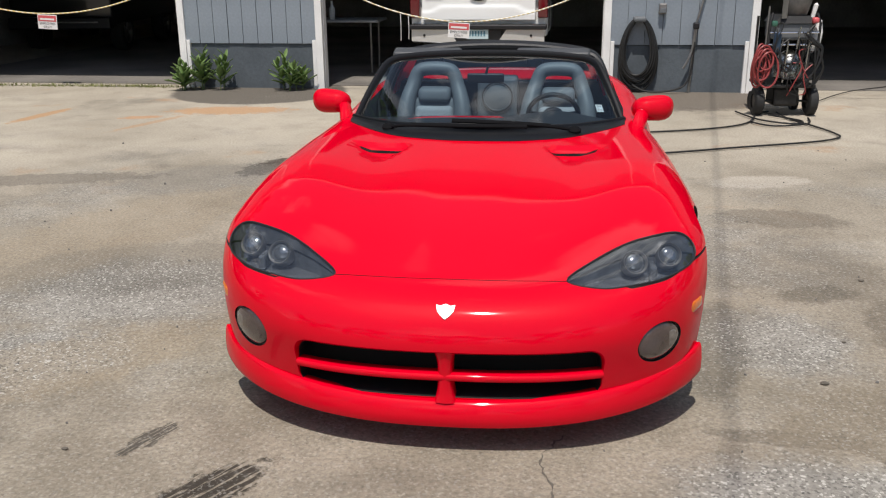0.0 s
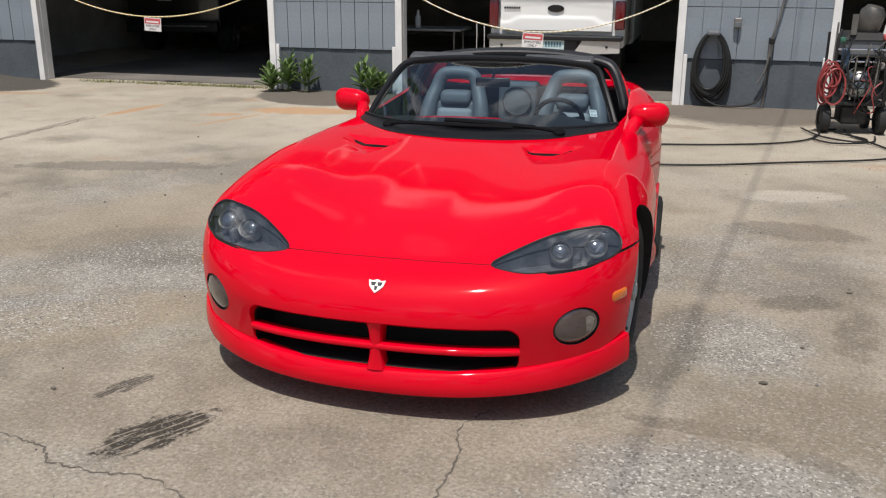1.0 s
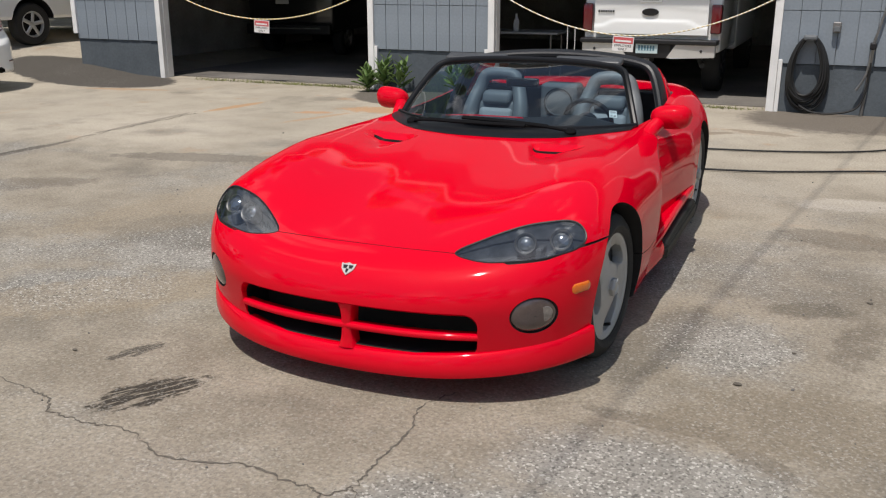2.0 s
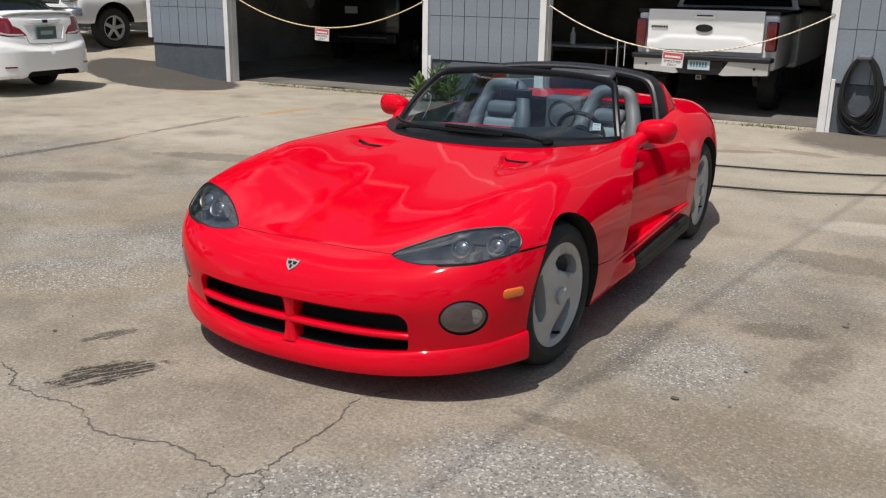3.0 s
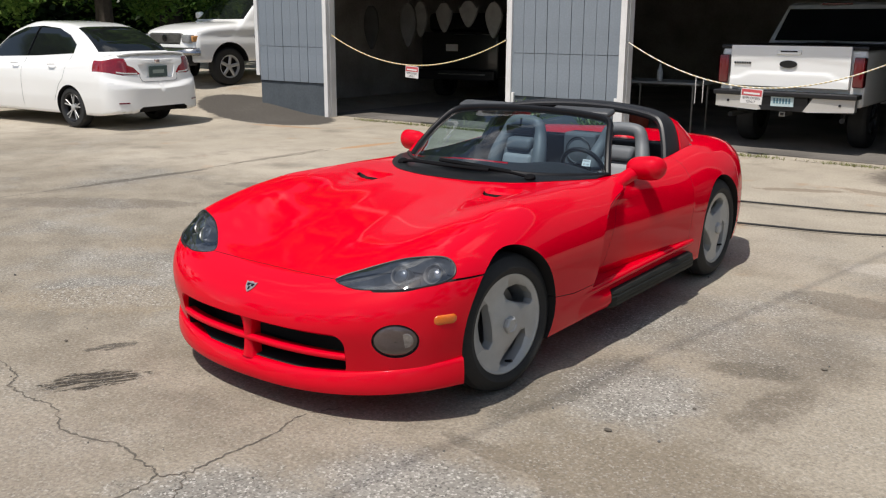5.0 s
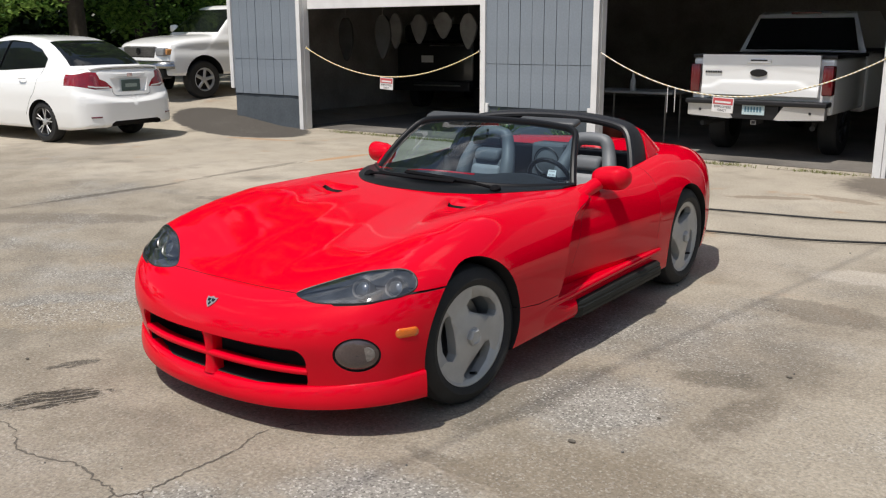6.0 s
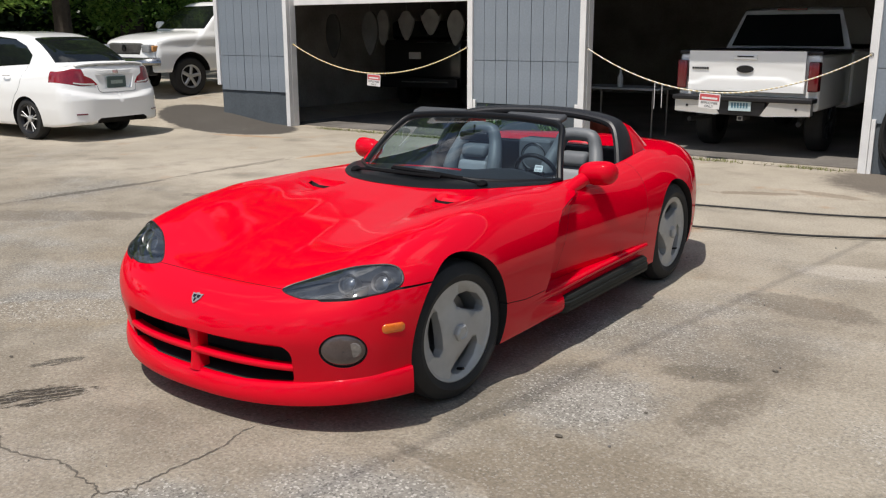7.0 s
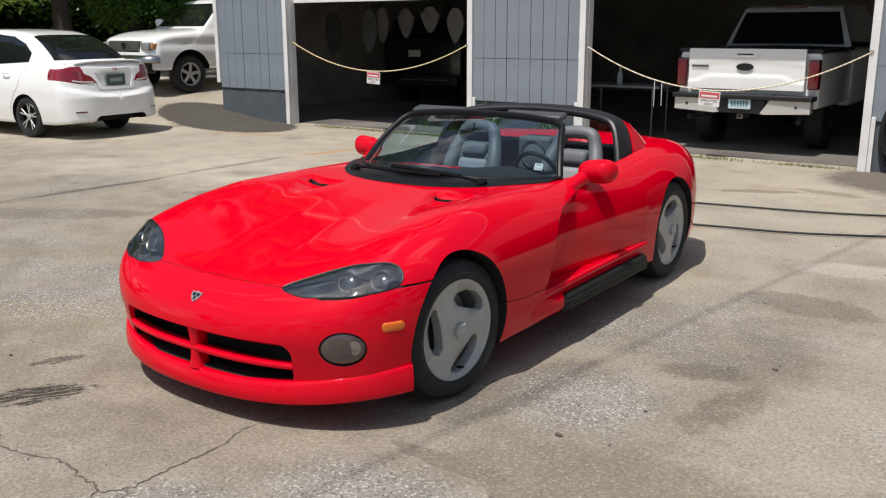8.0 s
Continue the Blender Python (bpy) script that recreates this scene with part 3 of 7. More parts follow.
def shape_solid(shape, ya, yb, zs, around, fan, along):
    """A body as one closed mesh: rays fan out from a spine."""
    phi = (np.arange(around) + 0.5) * 2 * np.pi / around
    ring = np.c_[np.cos(phi), np.zeros(around), np.sin(phi)]
    rows = []
    for k in range(1, fan):
        q = k / fan * np.pi / 2
        rows.append(cast(np.tile((0, ya, zs), (around, 1)), np.sin(q) * ring + np.cos(q) * np.array((0, -1, 0)), 3.5, shape))
    for y in np.linspace(ya, yb, along):
        rows.append(cast(np.tile((0, y, zs), (around, 1)), ring, 3.5, shape))
    for k in range(1, 20):
        q = k / 20 * np.pi / 2
        rows.append(cast(np.tile((0, yb, zs), (around, 1)), np.cos(q) * ring + np.sin(q) * np.array((0, 1, 0)), 3.5, shape))
    tips = cast(np.array([(0, ya, zs), (0, yb, zs)]), np.array([(0, -1.0, 0), (0, 1.0, 0)]), 3.5, shape)
    verts = np.vstack(rows + [tips])
    n = len(rows)
    faces = [(i * around + k, i * around + (k + 1) % around, (i + 1) * around + (k + 1) % around, (i + 1) * around + k) for i in range(n - 1) for k in range(around)]
    faces += [(n * around, (k + 1) % around, k) for k in range(around)]
    faces += [(n * around + 1, (n - 1) * around + k, (n - 1) * around + (k + 1) % around) for k in range(around)]
    bm = bmesh.new()
    vs = [bm.verts.new(v) for v in verts]
    for f in faces:
        bm.faces.new([vs[i] for i in f])
    bmesh.ops.recalc_face_normals(bm, faces=bm.faces)
    return bm


def on_skin(x, y, z0=0.5):
    """The point of the skin straight above (x, y)."""
    return Vector(cast(np.array([(x, y, z0)]), np.array([(0, 0, 1.0)]), 0.9)[0])


def tops(points):
    """The points of the skin straight above many (x, y)."""
    p = np.array([(v[0], v[1], 0.5) for v in points])
    return [Vector(q) for q in cast(p, np.tile((0, 0, 1.0), (len(p), 1)), 0.9)]


def out_skin(y, z, side=1):
    """The point of the flank at (y, z)."""
    return Vector(cast(np.array([(0.0, y, z)]), np.array([(float(side), 0, 0)]), 1.4)[0])


def front_skin(x, z):
    """The point of the nose at (x, z)."""
    return Vector(cast(np.array([(x, -0.1, z)]), np.array([(0, -1.0, 0)]), 1.4)[0])


def skinned(me, name, mats, parent, label="", shape=skin):
    """A carved piece of the body; its outer faces take the skin's own normals."""
    n = len(me.loops)
    vi = np.zeros(n, int)
    me.loops.foreach_get("vertex_index", vi)
    co = np.zeros(len(me.vertices) * 3)
    me.vertices.foreach_get("co", co)
    co = co.reshape(-1, 3)
    vn = skin_normal(co, shape)
    fc, fn = np.zeros(len(me.polygons) * 3), np.zeros(len(me.polygons) * 3)
    me.polygons.foreach_get("center", fc)
    me.polygons.foreach_get("normal", fn)
    fc, fn = fc.reshape(-1, 3), fn.reshape(-1, 3)
    outer = (np.abs(shape(*fc.T)) < 0.006) & ((fn * skin_normal(fc, shape)).sum(1) > 0.9)
    me.polygons.foreach_set("use_smooth", np.ones(len(me.polygons), bool))
    count = np.zeros(len(me.polygons), int)
    me.polygons.foreach_get("loop_total", count)
    owner = np.repeat(np.arange(len(count)), count)
    area = np.zeros(len(count))
    me.polygons.foreach_get("area", area)
    blend = np.zeros_like(co)
    inner = ~outer[owner]
    np.add.at(blend, vi[inner], (fn * area[:, None])[owner[inner]])
    blend /= np.maximum(np.linalg.norm(blend, axis=1), 1e-12)[:, None]
    soft = (blend[vi] * fn[owner]).sum(1) > 0.82
    hn = skin_normal(fc, hollow)
    drawn = (shape is skin) & (np.abs(hollow(*fc.T)) < 0.004) & ((fn * hn).sum(1) > 0.9) & (np.abs(fc[:, 0]) > 0.6) & (fc[:, 2] > 0.345) & (fc[:, 2] < 0.80) & (fc[:, 1] > np.interp(fc[:, 2], WING_EDGE_Z, WING_EDGE_Y) - 0.004) & (fc[:, 1] < 1.96)
    normals = np.where(outer[owner][:, None], vn[vi], np.where(soft[:, None], blend[vi], fn[owner]))
    normals = np.where(drawn[owner][:, None], skin_normal(co, hollow)[vi], normals)
    me.normals_split_custom_set(normals.tolist())
    for k, m in enumerate(mats):
        if k < len(me.materials):
            me.materials[k] = m
        else:
            me.materials.append(m)
    ob = new(name, me)
    ob.parent = parent
    if label:
        ob["label"] = label
    return ob


# ---- the red sports car ----
car = thing("sports_car", "glossy red low two-seat open sports car with black windscreen frame", "car", turn=1.0)
FRONT_AXLE, REAR_AXLE, HUB = 0.0, 2.445, 0.318
LAMP = [(0.395, -0.606), (0.50, -0.63), (0.62, -0.598), (0.73, -0.54), (0.81, -0.455), (0.842, -0.375), (0.80, -0.352), (0.71, -0.385), (0.60, -0.432), (0.49, -0.508)]


def cutters():
    """All that is cut out of the body, as one mesh of separate solids."""
    bm = bmesh.new()
    for y, r, h in ((FRONT_AXLE - 0.045, 0.326, 0.362), (REAR_AXLE - 0.028, 0.338, 0.352)):
        for s in (-1, 1):
            n = 64
            prism([(s * 0.56, y + r * math.cos(2 * math.pi * k / n), HUB + 0.012 + h * math.sin(2 * math.pi * k / n)) for k in range(n)], (s * 0.6, 0, 0), bm, 1)
    # one wide mouth with rolled lips, following the nose's sweep
    rings, r = [], 0.042
    for y, grow in ((-1.0, 0.042), (-0.83, 0.042), (-0.806, 0.034), (-0.793, 0.020), (-0.778, 0.009), (-0.755, 0.002), (-0.72, -0.002), (-0.62, -0.004), (-0.52, -0.004)):
        ring = []
        for cx, cz, a0 in ((0.515 - r, 0.368 - r, 0), (-0.515 + r, 0.368 - r, 90), (-0.515 + r, 0.208 + r, 180), (0.515 - r, 0.208 + r, 270)):
            ring += [(cx + (r + grow) * math.cos(radians(a0 + k * 11.25)), cz + (r + grow) * math.sin(radians(a0 + k * 11.25))) for k in range(9)]
        dense = []
        for i, p in enumerate(ring):
            q = ring[(i + 1) % len(ring)]
            n = max(1, round(abs(p[0] - q[0]) / 0.06))
            dense += [(p[0] + (q[0] - p[0]) * j / n, p[1] + (q[1] - p[1]) * j / n) for j in range(n)]
        rings.append([bm.verts.new((x, y + (float(nose_setback(np.array(abs(x)))) if y > -0.9 and y < -0.61 else 0.0), z)) for x, z in dense])
    n = len(rings[0])
    fs = [bm.faces.new(rings[0]), bm.faces.new(rings[-1])]
    for i in range(len(rings) - 1):
        fs += [bm.faces.new((rings[i][k], rings[i][(k + 1) % n], rings[i + 1][(k + 1) % n], rings[i + 1][k])) for k in range(n)]
    # back and deeper walls of the mouth take the near-black shade colour
    fs[1].material_index = 1
    for f in fs[2 + n * 5:]:
        f.material_index = 1
    bmesh.ops.recalc_face_normals(bm, faces=fs)
    for s in (-1, 1):
        # lamp wells
        rim = spline([(s * x, y, 0.5) for x, y in LAMP], 5, True)
        prism([p + Vector((0, 0, 0.5)) for p in rim], (0, 0, -0.47), bm, 3)
        # fog lamp wells
        c, d = Vector((s * 0.716, -0.607, 0.374)), Vector((s * 0.615, -0.78, -0.10)).normalized()
        e = Vector((0, 0, 1)).cross(d).normalized()
        f = d.cross(e)
        prism([c + d * 0.1 + e * (0.098 * math.cos(2 * math.pi * k / 40)) + f * (0.075 * math.sin(2 * math.pi * k / 40)) for k in range(40)], -d * 0.14, bm, 1)
        # bonnet vents by the screen
        vent = [(0.325, 0.588), (0.345, 0.548), (0.44, 0.535), (0.53, 0.545), (0.545, 0.583), (0.44, 0.598)]
        prism([(s * x, y, 0.90) for x, y in vent], (0, -0.02, -0.165), bm, 1)
    # cockpit
    pit = [(-0.70, 1.20), (0.70, 1.20), (0.73, 1.6), (0.71, 2.38), (-0.71, 2.38), (-0.73, 1.6)]
    prism([(x, y, 1.2) for x, y in pit], (0, 0, -0.84), bm, 2)
    prism([(-0.55, 0.86, 1.2), (0.55, 0.86, 1.2), (0.66, 1.15, 1.2), (-0.66, 1.15, 1.2)], (0, 0, -0.415), bm, 2)
    return bm


def flank_cutter():
    """The hollow flank behind the front wing, deepest at the wing's edge."""
    bm = bmesh.new()
    for s in (-1, 1):
        rows = []
        for z in np.linspace(0.350, 0.785, 22):
            lead = float(np.interp(z, WING_EDGE_Z, WING_EDGE_Y))
            y = np.linspace(lead, 1.95, 26)
            flank = cast(np.c_[0 * y + s * 0.01, y, 0 * y + z], np.tile((float(s), 0, 0), (len(y), 1)), 1.4, hollow)
            rows.append([Vector((p[0] + s * 0.003 * (z > 0.74), p[1], p[2])) for p in flank])
        outer = [[Vector((s * 1.2, p.y, p.z)) for p in row] for row in rows]
        a = [[bm.verts.new(p) for p in row] for row in rows]
        b = [[bm.verts.new(p) for p in row] for row in outer]
        m, n = len(a), len(a[0])
        fs = []
        for i in range(m - 1):
            for k in range(n - 1):
                fs += [(a[i][k], a[i][k + 1], a[i + 1][k + 1], a[i + 1][k]), (b[i][k], b[i + 1][k], b[i + 1][k + 1], b[i][k + 1])]
            fs += [(a[i][0], a[i + 1][0], b[i + 1][0], b[i][0]), (a[i][-1], b[i][-1], b[i + 1][-1], a[i + 1][-1])]
        for k in range(n - 1):
            fs += [(a[0][k], b[0][k], b[0][k + 1], a[0][k + 1]), (a[-1][k], a[-1][k + 1], b[-1][k + 1], b[-1][k])]
        for f in fs:
            bm.faces.new(f)
    bmesh.ops.recalc_face_normals(bm, faces=bm.faces)
    return bm


def slab(outline, x0, x1):
    """A solid from an outline in the side view (y, z)."""
    return mesh_of(prism([(x0, y, z) for y, z in outline], (x1 - x0, 0, 0), None, 1))


body_mats = [RED, CAVITY, GREY_TRIM, LAMP_BUCKET]
solid = carve(mesh_of(shape_solid(skin, -0.12, 2.9, 0.42, 168, 44, 104)), mesh_of(flank_cutter()))
for m in body_mats:
    solid.materials.append(m)
cut = mesh_of(cutters())
for m in body_mats:
    cut.materials.append(m)
solid = carve(solid, cut)


def split(me, outline, gap, x0=-1.3, x1=1.3):
    """Take the piece inside an outline out of a body mesh, with a shut line left round it."""
    o = np.array(outline, float)
    d = np.roll(o, -1, 0) - o
    n = np.c_[-d[:, 1], d[:, 0]] / np.linalg.norm(d, axis=1)[:, None]
    n *= -np.sign((d[:, 0] * np.roll(d, -1, 0)[:, 1] - d[:, 1] * np.roll(d, -1, 0)[:, 0]).sum()) * -1
    small = [tuple(p) for p in o + (n + np.roll(n, 1, 0)) * gap * 0.6]
    a, b = slab(small, x0, x1), slab(outline, x0, x1)
    for k in (a, b):
        for m in body_mats:
            k.materials.append(m)
    return carve(me, a, "INTERSECT"), carve(me, b)


NOSE_CUT = [(-1.3, -0.2), (-1.3, 1.2), (-0.612, 1.2), (-0.610, 0.567), (-0.55, 0.583), (-0.50, 0.597), (-0.44, 0.610), (-0.37, 0.612), (-0.1, 0.614), (-0.1, -0.2)]
nose, rest = split(solid, NOSE_CUT, 0.007)
BONNET_CUT = [(-1.0, 0.45), (-1.0, 1.3), (1.245, 1.3), (1.25, 0.80), (1.245, 0.785), (1.157, 0.7555), (1.028, 0.7355), (0.927, 0.7125), (0.840, 0.6705), (0.767, 0.6005), (0.721, 0.501), (0.693, 0.421), (0.655, 0.364), (0.45, 0.365), (0.28, 0.388)]
bonnet, rest = split(rest, BONNET_CUT, 0.003)
DOOR_CUT = [(0.88, 0.352), (1.10, 0.70), (1.27, 0.80), (1.275, 1.3), (2.02, 1.3), (1.985, 0.8), (1.87, 0.352)]
door_l, rest = split(rest, DOOR_CUT, 0.002, 0.705, 1.3)
door_r, rest = split(rest, DOOR_CUT, 0.002, -1.3, -0.705)
skinned(rest, "body", body_mats, car)
skinned(nose, "nose_panel", body_mats, car, "red front panel with a wide dark grille mouth")
skinned(bonnet, "bonnet", body_mats, car, "one-piece glossy red bonnet and front wings")
skinned(door_l, "door", body_mats, car)
skinned(door_r, "door", body_mats, car)


# ---- wheels ----
def spoked_face(r):
    """Face of a three-spoke wheel: a dished disc with three openings; axis along x, outer side +x."""
    disc = lathe([(0, 0.014), (0.06, 0.014), (0.095, 0.004), (0.15, -0.004), (r - 0.018, -0.002), (r - 0.010, 0.008), (r, 0.008), (r, -0.05), (r - 0.025, -0.05),
                  (0.16, -0.045), (0.07, -0.05), (0, -0.05)], (0, 0, 0), (1, 0, 0), 72)
    cut = bmesh.new()
    for k in range(3):
        a = radians(60 + 120 * k)
        # a slanted opening, pointed towards the hub
        pts = [(0.128, -0.128), (0.112, -0.06), (0.103, 0.005), (0.100, 0.060), (0.120, 0.088), (0.150, 0.078), (0.182, 0.025), (0.193, -0.05), (0.176, -0.105), (0.152, -0.128)]
        edge = [Vector(p) for p in pts]
        soft = []
        for i, p in enumerate(edge):
            soft += [p.lerp(edge[i - 1], 0.22), p.lerp(edge[i - 1], 0.06), p.lerp(edge[(i + 1) % len(edge)], 0.06), p.lerp(edge[(i + 1) % len(edge)], 0.22)]
        prism([(0.3, u * math.cos(a) - v * math.sin(a), u * math.sin(a) + v * math.cos(a)) for u, v in soft], (-0.6, 0, 0), cut)
    return carve(mesh_of(disc), mesh_of(cut))


WHEEL_FACE = spoked_face(0.234)


def sport_wheel(parent, y, side, r, width, spin, x, steer):
    """One wheel: rim with barrel, hub cap and valve, tyre, brake disc."""
    w = new("wheel")
    w.parent = parent
    w.empty_display_size = 0.1
    w.matrix_basis = pose(side * x, y, r, 0, 0, steer + (0 if side > 0 else 180)) @ pose(0, 0, 0, spin)
    face = new("rim", WHEEL_FACE.copy())
    for p in face.data.polygons:
        p.use_smooth = p.area < 0.0008 and abs(p.normal.x) > 0.5
    face.data.materials.clear()
    face.data.materials.append(RIM_GREY)
    face.parent = w
    part("rim_barrel", lathe([(0.222, -0.02), (0.214, -0.06), (0.208, -0.20), (0.222, -0.235), (0.230, -0.235), (0.230, -0.02)], (0, 0, 0), (1, 0, 0), 48), RIM_GREY, w, smooth=True)
    part("hub_cap", lathe([(0.040, 0.008), (0.040, 0.030), (0.031, 0.037), (0.026, 0.033), (0, 0.033)], (0, 0, 0), (1, 0, 0), 6), RIM_GREY, w)
    part("brake_disc", lathe([(0.05, -0.09), (0.165, -0.09), (0.165, -0.115), (0.05, -0.115)], (0, 0, 0), (1, 0, 0), 40), DULL_METAL, w, smooth=True)
    part("wheel_back", lathe([(0.0, -0.20), (0.225, -0.20)], (0, 0, 0), (1, 0, 0), 40), CAVITY, w)
    part("valve", rod((-0.03, 0.03, -0.196), (0.006, 0.03, -0.186), 0.007), BLACK_PLASTIC, w)
    h = width / 2
    mid = 0.024 - h
    prof = [(0.231, mid + h - 0.014), (0.240, mid + h - 0.006), (0.262, mid + h), (r - 0.030, mid + h - 0.010), (r - 0.010, mid + h - 0.028), (r - 0.001, mid + h - 0.055)]
    for g in (0.055, 0.0, -0.055):
        prof += [(r, mid + g + 0.008), (r - 0.008, mid + g + 0.005), (r - 0.008, mid + g - 0.005), (r, mid + g - 0.008)]
    prof += [(r - 0.001, mid - h + 0.055), (r - 0.010, mid - h + 0.028), (r - 0.030, mid - h + 0.01), (0.262, mid - h), (0.229, mid - h + 0.012)]
    part("tyre", lathe(prof, (0, 0, 0), (1, 0, 0), 72), RUBBER, w, smooth=True, angle=28)
    return w


for y, r, wide, spin, x, steer in ((FRONT_AXLE - 0.012, 0.320, 0.265, 2, 0.862, -6), (REAR_AXLE, 0.324, 0.30, 34, 0.880, 0)):
    for side in (1, -1):
        sport_wheel(car, y, side, r, wide, spin, x, steer)

# ---- front end ----
def plan_front(q, z):
    """A point of the nose's outline in plan and its outward way; q from -1 to 1."""
    def at(s):
        a = 0.884 * math.sin(abs(s) * math.pi / 2)
        return Vector((math.copysign(a, s), float(NOSE_LINE(0.2) + nose_setback(np.array(a))), z))
    d = (at(q + 0.004) - at(q - 0.004)).normalized() if abs(q) < 0.99 else (at(q) - at(q - 0.01 * np.sign(q))).normalized() * np.sign(q)
    return at(q), Vector((d.y, -d.x, 0))


rows = []
for q in np.linspace(-1.0, 1.0, 81):
    p, n = plan_front(float(q), 0)
    u = min(1.0, (abs(p.x) / 0.882) ** 2.2)
    z0, z1 = 0.106 + 0.055 * u, 0.200 + 0.078 * u
    sec = [(-0.03, z1 - 0.004), (0.006, z1), (0.016, z1 - 0.004), (0.026, z1 - 0.018), (0.036, (z0 + z1) / 2), (0.036, z0 + 0.018), (0.030, z0 + 0.004), (0.016, z0), (-0.06, z0 + 0.006), (-0.06, z1 - 0.02)]
    rows.append([p + n * (o if o < 0 else o * (1 - 0.6 * u)) + Vector((0, 0, z)) for o, z in sec])
bm = grid(rows, close_u=True)
for ring in (rows[0], rows[-1]):
    bm.faces.new([bm.verts.new(p) for p in ring])
bmesh.ops.remove_doubles(bm, verts=bm.verts, dist=1e-5)
bmesh.ops.recalc_face_normals(bm, faces=bm.faces)
part("front_spoiler", bm, RED, car, "red lip spoiler under the grille", smooth=True, angle=50)
# cross of red bars set inside the mouth
rows = []
for x in np.linspace(-0.525, 0.525, 43):
    y = -0.765 + float(nose_setback(np.array(abs(x))))
    rows.append([(x, y + o, 0.286 + h) for o, h in ((-0.012, 0.0), (-0.009, 0.010), (0.002, 0.0145), (0.020, 0.013), (0.045, 0.009), (0.045, -0.009), (0.020, -0.013), (0.002, -0.0145), (-0.009, -0.010))])
bm = grid(rows, close_u=True)
for ring in (rows[0], rows[-1]):
    bm.faces.new([bm.verts.new(p) for p in ring])
bmesh.ops.remove_doubles(bm, verts=bm.verts, dist=1e-5)
bmesh.ops.recalc_face_normals(bm, faces=bm.faces)
part("grille_bar", bm, RED, car, "red cross bar of the grille", smooth=True, angle=60)
rows = []
for z in np.linspace(0.196, 0.384, 15):
    flare = 0.012 * (abs(z - 0.288) / 0.09) ** 3
    rows.append([(w + math.copysign(flare, w) if w else 0.0, -0.762 + o - flare * 0.5, z) for w, o in ((0.0, -0.014), (0.016, -0.010), (0.024, 0.004), (0.026, 0.05), (-0.026, 0.05), (-0.024, 0.004), (-0.016, -0.010))])
bm = grid(rows, close_u=True)
bmesh.ops.recalc_face_normals(bm, faces=bm.faces)
part("grille_post", bm, RED, car, "red upright bar of the grille", smooth=True, angle=60)
part("grille_back", box(-0.535, 0.535, -0.535, -0.525, 0.185, 0.395), CAVITY, car)

